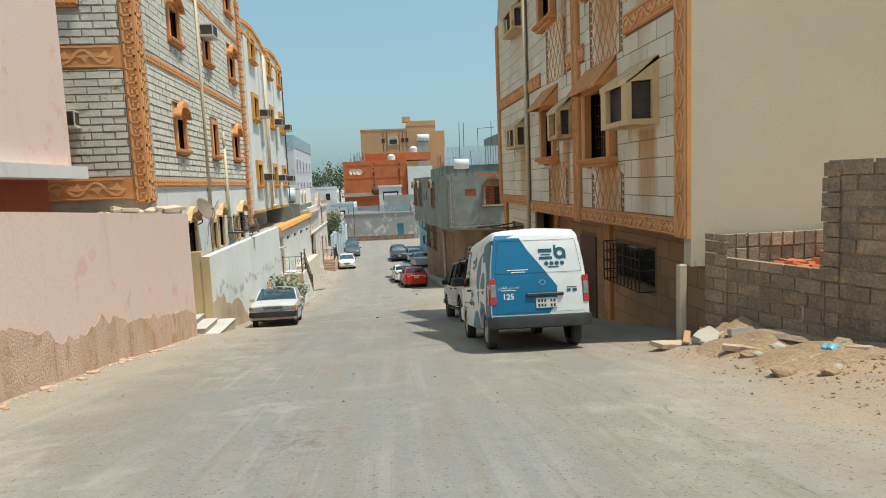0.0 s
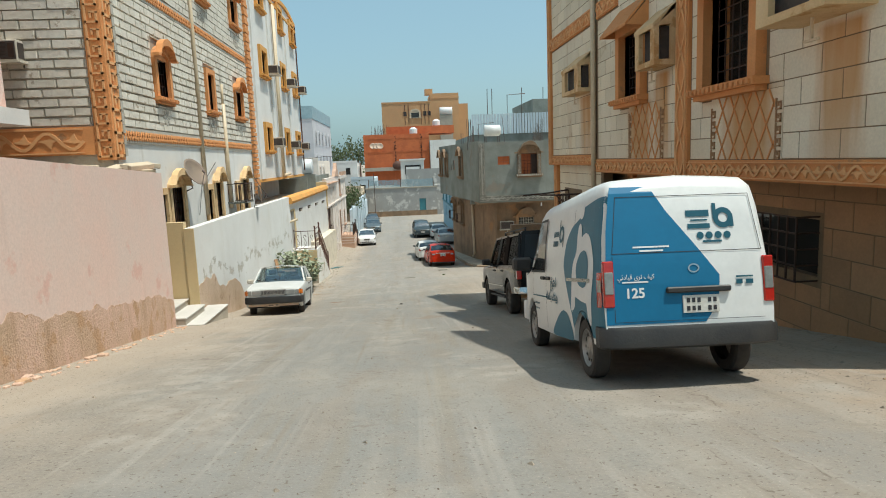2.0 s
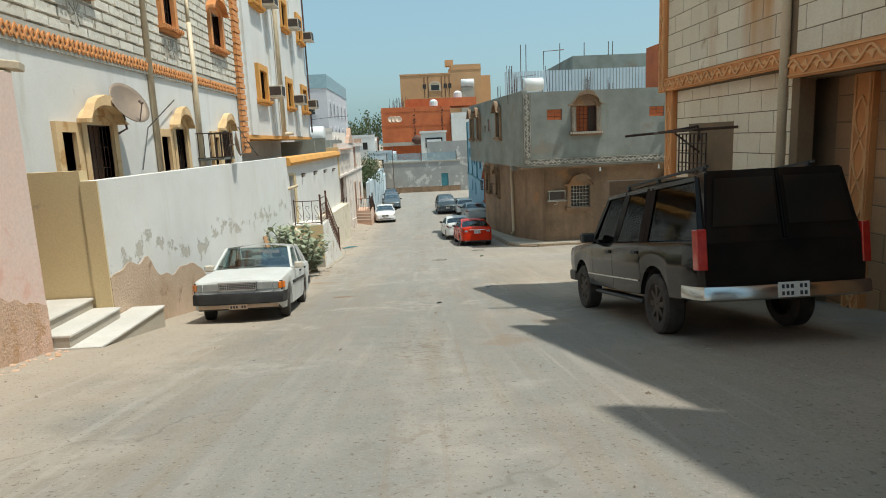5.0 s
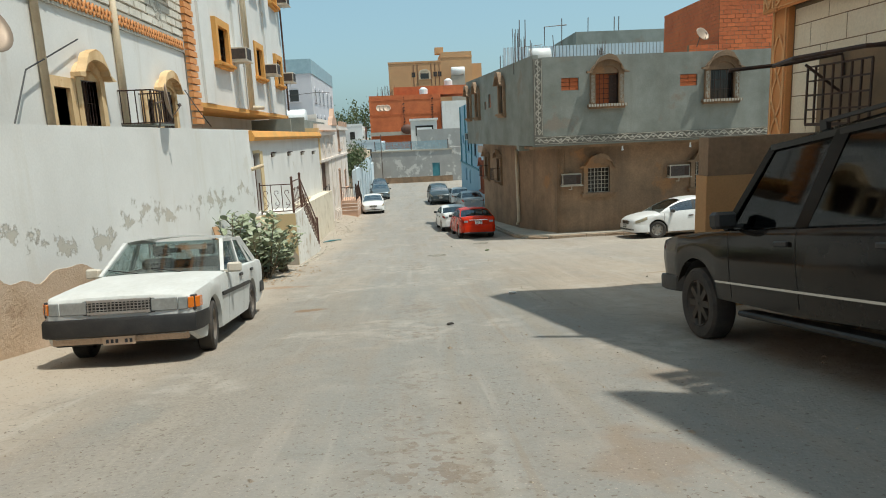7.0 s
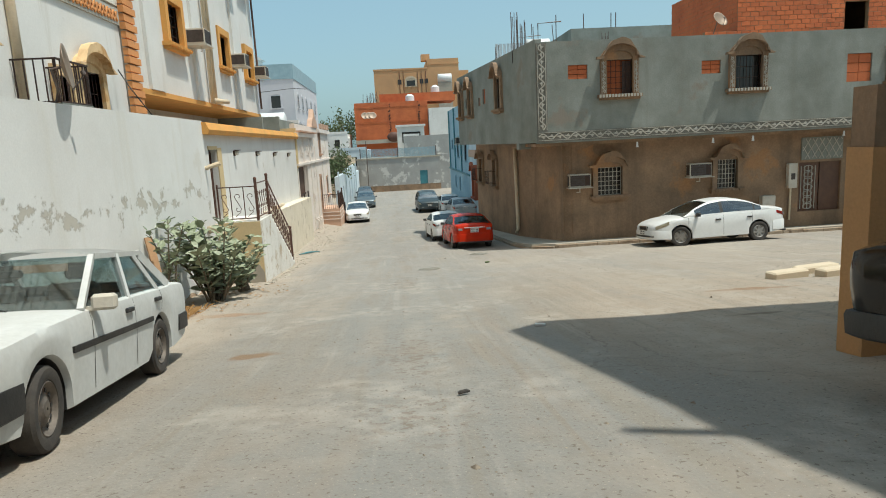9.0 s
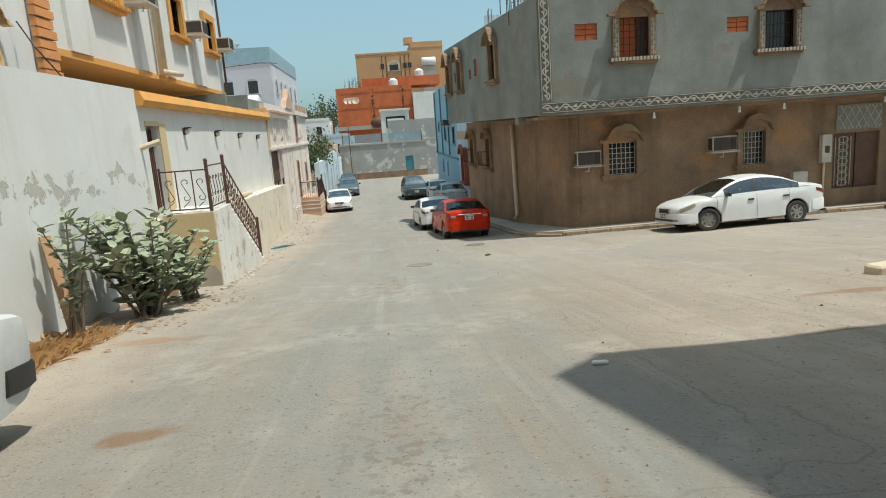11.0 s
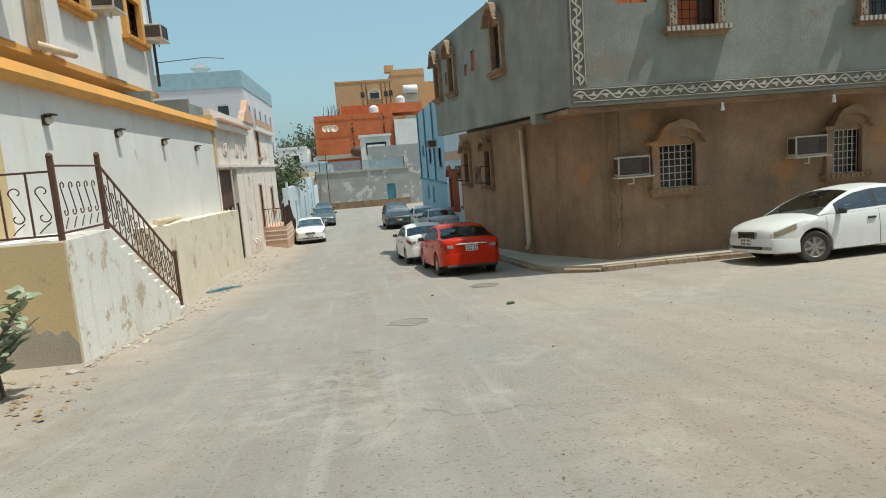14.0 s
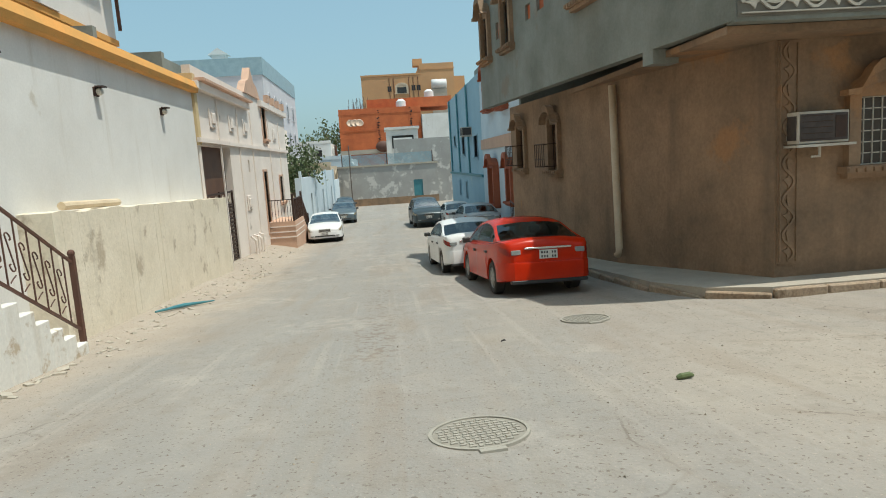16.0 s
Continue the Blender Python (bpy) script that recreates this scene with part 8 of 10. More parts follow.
def vehicle(name, at, yaw, label, category, s, body_mat, group=""):
    """A car from its side profile. s: the shape numbers. Forward is local +y."""
    x, y = at
    L, W, wb, r = s["L"], s["W"], s["wb"], s["r"]
    yf = L / 2
    ca, sa = math.cos(radians(yaw)), math.sin(radians(yaw))
    f = Vector((-sa, ca))
    za = height(x + f.x * wb / 2, y + f.y * wb / 2)
    zb = height(x - f.x * wb / 2, y - f.y * wb / 2)
    lx, ly = ca * W * 0.42, sa * W * 0.42
    roll = math.atan2(height(x + lx, y + ly) - height(x - lx, y - ly), W * 0.84)
    root = thing(name, (x, y, (za + zb) / 2 + s.get("lift", 0.0)), label, category, group)
    k = s.get("scale", 1.0)
    root.matrix_basis = Matrix.Translation((x, y, (za + zb) / 2 - 0.01)) @ Matrix.Rotation(radians(yaw), 4, "Z") @ Matrix.Rotation(math.atan2(za - zb, wb), 4, "X") @ Matrix.Rotation(-roll, 4, "Y") @ Matrix.Scale(k, 4)
    fa = yf - s["fo"]            # front axle
    ra = fa - wb
    P = lambda key, v: float(np.interp(v, *zip(*sorted(s[key]))))
    sill, ar = s.get("sill", 0.22), r * s.get("arch", 1.16)

    def low(v):
        z = P("under", v) if "under" in s else sill
        for c in (fa, ra):
            q = ar * ar - (v - c) ** 2
            if q > 0:
                z = max(z, r + math.sqrt(q) * 1.0)
        return z

    ys = {-yf, yf, *[p[0] for p in s["top"]], *[p[0] for p in s["plan"]]}
    for c in (fa, ra):
        ys |= {c + ar * math.cos(a * math.pi / 14) for a in range(15)} | {c + ar * 1.003, c - ar * 1.003}
    ys |= set(np.linspace(-yf, yf, 26))
    ys = sorted(v for v in ys if -yf <= v <= yf)
    ys = [v for i, v in enumerate(ys) if i == 0 or v - ys[i - 1] > 0.004]
    tall = s.get("tall")

    def ring(v):
        b, t, h = low(v), P("top", v), P("plan", v) * W / 2
        t = max(t, b + 0.05)
        if tall:
            belt = min(max(1.0, b + 0.1), t - 0.05)
            out = [(0, b), (h * 0.93, b), (h * 0.985, b + 0.025), (h, b + (belt - b) * 0.5), (h * 0.99, belt)]
            for e, hh in ((0.45, 0.945), (0.80, 0.885), (0.92, 0.85), (0.98, 0.775), (1.0, 0.5)):
                out.append((h * hh, belt + (t - belt) * e))
            out.append((0, t + 0.02))
        else:
            m = b + (t - b) * 0.52
            out = [(0, b), (h * 0.92, b), (h * 0.98, b + 0.02), (h, m), (h * 0.992, t - min(0.10, (t - b) * 0.3)), (h * 0.965, t - 0.025), (h * 0.90, t - 0.004), (h * 0.5, t + s.get("crown", 0.02) * 0.8), (0, t + s.get("crown", 0.02))]
        return out

    bm = bmesh.new()
    rows = []
    for v in ys:
        q = ring(v)
        half = [bm.verts.new((px, v, pz)) for px, pz in q]
        other = [bm.verts.new((-px, v, pz)) for px, pz in q[1:-1]]
        rows.append(half + other[::-1])
    n = len(rows[0])
    cabin = s.get("cabin")
    lid = len(ring(0.0)) - 3
    for i, (p, q) in enumerate(zip(rows, rows[1:])):
        mid = (ys[i] + ys[i + 1]) / 2
        for k2 in range(n):
            fc = bm.faces.new((p[k2], p[(k2 + 1) % n], q[(k2 + 1) % n], q[k2]))
            # body lid under the glass coloured dark in place of a shaded interior
            if cabin and cabin[3] < mid < cabin[0] and lid <= k2 <= n - lid - 1 and not tall:
                fc.material_index = 1
            if k2 in (0, n - 1):
                fc.material_index = 2
    for e in (rows[0], rows[-1]):
        bm.faces.new(e)
    body = local_part("body", bm, [body_mat, C_CABIN, C_BLACK], root, None, sharp=42)

    def side_x(v, z):
        q = ring(v)
        pts = [(pz, px) for px, pz in q[2:]]
        return float(np.interp(z, *zip(*pts)))

    turn = s.get("steer", 0.0)
    wd = s.get("tyre", 0.19)
    for c, tn in ((fa, turn), (ra, 0)):
        for sd in (-1, 1):
            add_wheel(root, sd * (W / 2 - wd / 2 - 0.035), c, r, wd, sd, s.get("rim", C_RIM), s.get("spokes", 0), tn)
    g = s.get("glass", C_WINDOW)
    if s.get("smooth_cab"):
        smooth_cab(s, root, body_mat, g, P)
    elif cabin and not tall:
        ya, ya2, yc2, yc = cabin
        zr = s["H"]
        zA, zC = P("top", ya), P("top", yc)
        hb = P("plan", 0) * W / 2 * 0.925
        ht = hb * s.get("tumble", 0.80)
        # roof
        bm = bmesh.new()
        R = []
        for i in range(7):
            v = ya2 + (yc2 - ya2) * i / 6
            arch = s.get("roof_arch", 0.05)
            cz = zr - arch + arch * math.sin(math.pi * (0.10 + 0.80 * i / 6)) - (0.05 - arch if arch < 0.05 else 0)
            R.append([bm.verts.new((ht * a * (1 - 0.03 * abs(i - 3) / 3), v, cz - 0.055 * a * a - (0.02 if abs(a) == 1 else 0))) for a in (-1, -0.93, -0.6, 0, 0.6, 0.93, 1)])
        for p, q in zip(R, R[1:]):
            for k2 in range(6):
                bm.faces.new((p[k2], p[k2 + 1], q[k2 + 1], q[k2]))
        bmesh.ops.solidify(bm, geom=list(bm.faces), thickness=0.035)
        local_part("roof", bm, body_mat, root, None, sharp=50)
        zt = zr - 0.105 - s.get('roof_arch', 0.05) * 0.69
        # pillars
        pil = s.get("pillars", ())
        for sd in (-1, 1):
            bars = [((sd * hb, ya, zA - 0.02), (sd * ht * 0.98, ya2, zt + 0.015), 0.05, 0.06, 0), ((sd * hb * 0.98, yc, zC - 0.02), (sd * ht * 0.98, yc2, zt + 0.015), 0.06, 0.10, 0), ((sd * ht, ya2, zt + 0.02), (sd * ht, yc2, zt + 0.02), 0.045, 0.05, 0)]
            for v, wdt in pil:
                vt = ya2 + (yc2 - ya2) * (ya - v) / (ya - yc)
                bars.append(((sd * hb * 0.995, v, P("top", v) - 0.03), (sd * ht, vt, zt + 0.02), 0.03, wdt, 1))
            for a, b, w1, w2, dark in bars:
                bm = bmesh.new()
                beam(bm, a, b, w1, w2)
                local_part("pillar", bm, s.get("mid_pillar", body_mat) if dark else body_mat, root, None, smooth=False)

        def pane(nm, q, inset=0.0):
            b2 = bmesh.new()
            vs = [b2.verts.new(v) for v in q]
            b2.faces.new(vs)
            bmesh.ops.solidify(b2, geom=list(b2.faces), thickness=0.006)
            ob = local_part(nm, b2, g, root, None, smooth=False)
            ob.visible_shadow = False
            return ob

        pane("windscreen", [(-hb * 0.97, ya, zA - 0.005), (hb * 0.97, ya, zA - 0.005), (ht * 0.95, ya2, zt + 0.02), (-ht * 0.95, ya2, zt + 0.02)])
        pane("rear_window", [(-hb * 0.95, yc, zC), (hb * 0.95, yc, zC), (ht * 0.95, yc2, zt + 0.02), (-ht * 0.95, yc2, zt + 0.02)])
        cuts = [ya] + [v for v, _ in pil] + [yc]
        for sd in (-1, 1):
            for a, b in zip(cuts, cuts[1:]):
                at2 = ya2 + (yc2 - ya2) * (ya - a) / (ya - yc)
                bt2 = ya2 + (yc2 - ya2) * (ya - b) / (ya - yc)
                pane("side_window", [(sd * hb * 0.985, a, P("top", a) - 0.01), (sd * hb * 0.985, b, P("top", b) - 0.01), (sd * ht * 0.985, bt2, zt + 0.01), (sd * ht * 0.985, at2, zt + 0.01)])
        # seats, dashboard and wheel seen through the glass
        zs = P("top", (ya + yc) / 2)
        bm = bmesh.new()
        for sx in (-0.36, 0.36):
            box(bm, pose(sx * W * 0.55, (ya2 + yc2) / 2 + 0.15, zs - 0.25, -12), -0.24, 0.24, -0.07, 0.07, 0, 0.42, 0.05)
            box(bm, pose(sx * W * 0.55, (ya2 + yc2) / 2 + 0.07, zs + 0.19, -12), -0.12, 0.12, -0.05, 0.05, 0, 0.16, 0.03)
        box(bm, pose(0, yc2 + 0.12, zs - 0.25, -18), -W * 0.36, W * 0.36, -0.07, 0.07, 0, 0.38, 0.05)
        local_part("seat", bm, C_CABIN, root, None)
        bm = bmesh.new()
        box(bm, pose(0, ya - 0.30, zA - 0.06), -hb * 0.9, hb * 0.9, -0.25, 0.25, -0.02, 0.06, 0.03)
        local_part("dashboard", bm, s.get("dash", C_CABIN), root, None)
        bm = bmesh.new()
        box(bm, pose(0, ya2 + 0.10, zt - 0.10), -0.12, 0.12, -0.015, 0.015, -0.035, 0.035, 0.01)
        local_part("inner_mirror", bm, C_BLACK, root, None)
    # bumpers
    for e, key in ((1, "front"), (-1, "rear")):
        bp = s.get(key + "_bumper")
        if bp:
            z0, z1, out, m = bp
            bm = bmesh.new()
            hwid = P("plan", e * (yf - 0.25)) * W / 2
            pts = []
            wr = s.get("wrap", 0.55)
            for a, d in ((-1.0, -wr), (-1.01, -wr * 0.45), (-0.96, -0.06), (-0.8, 0.0), (0, 0.03), (0.8, 0.0), (0.96, -0.06), (1.01, -wr * 0.45), (1.0, -wr)):
                pts.append((a * (hwid + 0.02), e * (yf + out + d)))
            if s.get("smooth_cab"):
                pts = [(-(P("plan", e * (yf - d)) * W / 2 + 0.007), e * (yf - d + out * (1 - d / 0.5))) for d in (0.5, 0.35, 0.22, 0.12, 0.06, 0.02, 0.0)]
                pts = pts + [(0, e * (yf + out + 0.025))] + [(-px, py) for px, py in pts[::-1]]
            prof = [(0.0, z0), (1.0, z0 + 0.02), (1.0, z1 - 0.03), (0.6, z1), (-1.5, z1), (-1.5, z0)]
            R = []
            for px, py in pts:
                inx = 0.03
                R.append([bm.verts.new((px * (1 - 0.03 * (1 - c)), py - e * 0.03 * (1 - c), z)) for c, z in prof])
            for p, q in zip(R, R[1:]):
                for k2 in range(len(prof)):
                    bm.faces.new((p[k2], p[(k2 + 1) % len(prof)], q[(k2 + 1) % len(prof)], q[k2]))
            bm.faces.new(R[0])
            bm.faces.new(R[-1])
            local_part(key + "_bumper", bm, m, root, None, sharp=30)
    # lamps let into the corners: name, material, v0, v1, depth below the shoulder at both edges
    for nm, m, v0, v1, a0, a1, b0, b1 in s.get("corner_lamps", ()):
        for sd in (-1, 1):
            bm = bmesh.new()
            grid = []
            for i in range(11):
                f = i / 10
                v = v0 + (v1 - v0) * f
                za, zb = a0 + (a1 - a0) * f, b0 + (b1 - b0) * f
                zs = [za + (zb - za) * j / 5 for j in range(6)]
                grid.append([bm.verts.new((sd * (side_x(v, z) + 0.006), v, z)) for z in zs])
            for p, q in zip(grid, grid[1:]):
                for j in range(5):
                    bm.faces.new((p[j], p[j + 1], q[j + 1], q[j]))
            bmesh.ops.solidify(bm, geom=list(bm.faces), thickness=0.02)
            local_part(nm, bm, m, root, None)
    # lamps: name, material, x0, x1, z0, z1, y, depth, skew
    for nm, m, x0, x1, z0, z1, yy, dp, sk in s.get("lamps", ()):
        for sd in (-1, 1):
            bm = bmesh.new()
            e = 1 if yy > 0 else -1
            c = [(x0, z0, 0), (x1, z0 + sk * 0.3, 1), (x1, z1 + sk, 1), (x0, z1, 0)]
            fr = [bm.verts.new((sd * px, yy - e * dp * 0.9 * o, pz)) for px, pz, o in c]
            bk = [bm.verts.new((sd * px, yy - e * (dp * 0.9 * o + 0.12), pz)) for px, pz, o in c]
            bm.faces.new(fr)
            bm.faces.new(bk[::-1])
            for k2 in range(4):
                bm.faces.new((fr[k2], fr[(k2 + 1) % 4], bk[(k2 + 1) % 4], bk[k2]))
            bmesh.ops.bevel(bm, geom=list(bm.edges), offset=0.008, segments=1, affect="EDGES")
            local_part(nm, bm, m, root, None, smooth=False)
    gr = s.get("grille")
    if gr:
        gw, z0, z1, yy, m, nu, nw = gr
        bm = bmesh.new()
        box(bm, I4, -gw, gw, yy - 0.06, yy - 0.012, z0, z1)
        gg = local_part("grille", bm, C_BLACK, root, None, smooth=False)
        bm = bmesh.new()
        for i in range(nu + 1):
            u = -gw + 2 * gw * i / nu
            box(bm, I4, u - 0.004, u + 0.004, yy - 0.012, yy + 0.004, z0, z1)
        for i in range(nw + 1):
            w = z0 + (z1 - z0) * i / nw
            t2 = 0.014 if i in (0, nw) else 0.004
            box(bm, I4, -gw - 0.01, gw + 0.01, yy - 0.012, yy + 0.008, w - t2, w + t2)
        local_part("grille_mesh", bm, m, gg, None, smooth=False)
    # mirrors
    mv = s.get("mirror")
    if mv:
        v, z, size, m = mv
        for sd in (-1, 1):
            bm = bmesh.new()
            hx = side_x(v, min(z, P("top", v) - 0.02)) if not tall else side_x(v, z)
            box(bm, pose(sd * (hx + size * 0.75), v, z, 0, 0, -sd * 8), -size * 0.6, size * 0.6, -size * 0.35, size * 0.35, -size * 0.42, size * 0.42, size * 0.15)
            box(bm, I4, min(sd * (hx - 0.06), sd * (hx + 0.1)), max(sd * (hx - 0.06), sd * (hx + 0.1)), v - 0.03, v + 0.05, z - size * 0.4, z - size * 0.2)
            local_part("mirror", bm, m, root, None)
    # door seams, handles, side strip
    for sd in (-1, 1):
        for v in s.get("seams", ()):
            bm = bmesh.new()
            zz = np.linspace(max(low(v) + 0.05, sill + 0.06), (1.75 if tall else P("top", v)) - 0.03, 9)
            for a, b in zip(zz, zz[1:]):
                q = [(sd * (side_x(v, a) + 0.002), v - 0.005, a), (sd * (side_x(v, a) + 0.002), v + 0.005, a), (sd * (side_x(v, b) + 0.002), v + 0.005, b), (sd * (side_x(v, b) + 0.002), v - 0.005, b)]
                bm.faces.new([bm.verts.new(p) for p in q])
            bmesh.ops.solidify(bm, geom=list(bm.faces), thickness=0.004)
            local_part("door_seam", bm, C_BLACK, root, None, smooth=False)
        for v, z in s.get("handles", ()):
            bm = bmesh.new()
            hx = side_x(v, z)
            box(bm, I4, min(sd * hx, sd * (hx + 0.03)), max(sd * hx, sd * (hx + 0.03)), v - 0.09, v + 0.09, z - 0.022, z + 0.022, 0.008)
            local_part("door_handle", bm, s.get("handle_mat", C_BLACK), root, None)
        st = s.get("strip")
        if st:
            z, h, m = st
            bm = bmesh.new()
            vs = np.linspace(ra + ar * 1.02, fa - ar * 1.02, 12)
            for a, b in zip(vs, vs[1:]):
                c8 = [(sd * (side_x(v, zz) + o), v, zz) for o in (0.0, 0.018) for v in (a, b) for zz in (z - h, z + h)]
                q = [bm.verts.new(p) for p in c8]
                for fidx in ((0, 1, 3, 2), (4, 5, 7, 6), (0, 1, 5, 4), (2, 3, 7, 6), (0, 2, 6, 4), (1, 3, 7, 5)):
                    bm.faces.new([q[j] for j in fidx])
            bmesh.ops.remove_doubles(bm, verts=bm.verts, dist=0.0005)
            local_part("side_strip", bm, m, root, None, smooth=False)
    for e, key in ((1, "plate_front"), (-1, "plate_rear")):
        if key in s:
            z, yy = s[key]
            bar_plate(root, 0, yy, z, 0.34, 0.16, e, base=s.get("plate_mat"))
    return root, side_x, s


def sedan_shape(L, W, H, wb, fo, r, hood, belt, deck, nose, cab, **extra):
    """Common saloon numbers: hood, belt and deck heights, cab = windscreen base, roof front, roof rear, rear glass base."""
    yf = L / 2
    s = dict(L=L, W=W, H=H, wb=wb, fo=fo, r=r, cabin=cab)
    s["top"] = [(yf, nose), (yf - 0.06, nose + 0.06), (yf - 0.30, hood - 0.08), (yf - 0.7, hood - 0.03), (cab[0], hood + 0.02), (cab[0] - 0.25, belt), (cab[3] + 0.2, belt + 0.03), (cab[3], deck), (-yf + 0.30, deck - 0.01), (-yf + 0.06, deck - 0.07), (-yf, deck - 0.16)]
    s["plan"] = [(yf, 0.72), (yf - 0.07, 0.84), (yf - 0.25, 0.93), (yf - 0.7, 0.985), (0, 1.0), (-yf + 0.7, 0.985), (-yf + 0.25, 0.93), (-yf + 0.07, 0.84), (-yf, 0.74)]
    s["under"] = [(yf, 0.36), (yf - 0.2, 0.24), (yf - 0.6, 0.21), (-yf + 0.7, 0.22), (-yf + 0.2, 0.28), (-yf, 0.40)]
    s.update(extra)
    return s


def old_saloon():
    w = mat("chalky_white_paint", (0.60, 0.605, 0.585), (0.53, 0.53, 0.50), 2.2, rough=0.5, bump=0.03, fine=18, stain=((0.40, 0.33, 0.25), 2.4, 0.70), vary=0.05)
    # bluish dash stands in for sky reflected in the windscreen and a blue sunshade
    s = sedan_shape(4.69, 1.69, 1.47, 2.66, 0.86, 0.31, 0.92, 0.95, 0.99, 0.80, (0.80, 0.18, -1.0, -1.62), tumble=0.85, crown=0.015, roof_arch=0.035, dash=mat("reflected_sky_blue_dash", (0.16, 0.22, 0.26), (0.12, 0.17, 0.20), 4),
        pillars=((-0.28, 0.07), (-1.22, 0.05)), strip=(0.66, 0.025, C_FADED), mirror=(0.66, 0.98, 0.16, M_ACBOX), seams=(0.72, -0.30, -1.2),
        handles=((-0.12, 0.83), (-1.02, 0.85)), rim=C_RUSTRIM, tyre=0.185, steer=6, front_bumper=(0.37, 0.575, 0.07, C_FADED), rear_bumper=(0.38, 0.58, 0.05, C_FADED),
        lamps=(("headlamp", C_LAMP, 0.34, 0.62, 0.62, 0.76, 2.362, 0.01, 0.0), ("side_lamp", C_LAMP, 0.63, 0.735, 0.62, 0.76, 2.368, 0.02, 0.0), ("indicator", C_AMBER, 0.738, 0.838, 0.63, 0.755, 2.372, 0.14, 0.0), ("lamp_surround", C_BLACK, 0.30, 0.80, 0.60, 0.775, 2.352, 0.05, 0.0), ("tail_lamp", C_RED, 0.42, 0.78, 0.66, 0.82, -2.36, 0.06, 0.0)),
        grille=(0.32, 0.63, 0.76, 2.362, C_RIM, 16, 4), plate_front=(0.36, 2.40), plate_mat=M_SAND)
    s["top"] = [(2.345, 0.76), (2.33, 0.79), (2.2, 0.83), (1.5, 0.90), (0.80, 0.945), (0.5, 0.95), (-1.5, 0.97), (-1.62, 0.985), (-2.2, 0.965), (-2.32, 0.93), (-2.345, 0.86)]
    s["plan"] = [(2.345, 0.87), (2.30, 0.93), (2.2, 0.97), (1.9, 0.985), (0, 1.0), (-1.9, 0.985), (-2.25, 0.96), (-2.345, 0.92)]
    root, side_x, _ = vehicle("saloon_car", (-4.17, 25.40), 184.0, "old boxy white saloon car with grey bumpers", "car", dict(s, scale=1.0), w)
    bm = bmesh.new()
    box(bm, I4, -0.72, 0.72, 2.28, 2.34, 0.29, 0.41, 0.01)
    local_part("valance", bm, M_SAND, root, None)
    bm = bmesh.new()
    for sx in (-0.25, 0.3):
        beam(bm, (sx, 0.84, 0.965), (sx + 0.42, 0.70, 1.02), 0.012, 0.012)
    local_part("wiper", bm, C_BLACK, root, None, smooth=False)
    bm = bmesh.new()
    box(bm, I4, -0.46, -0.02, 0.20, 0.215, 1.24, 1.31)
    local_part("sun_visor", bm, M_SALMON, root, None, smooth=False)


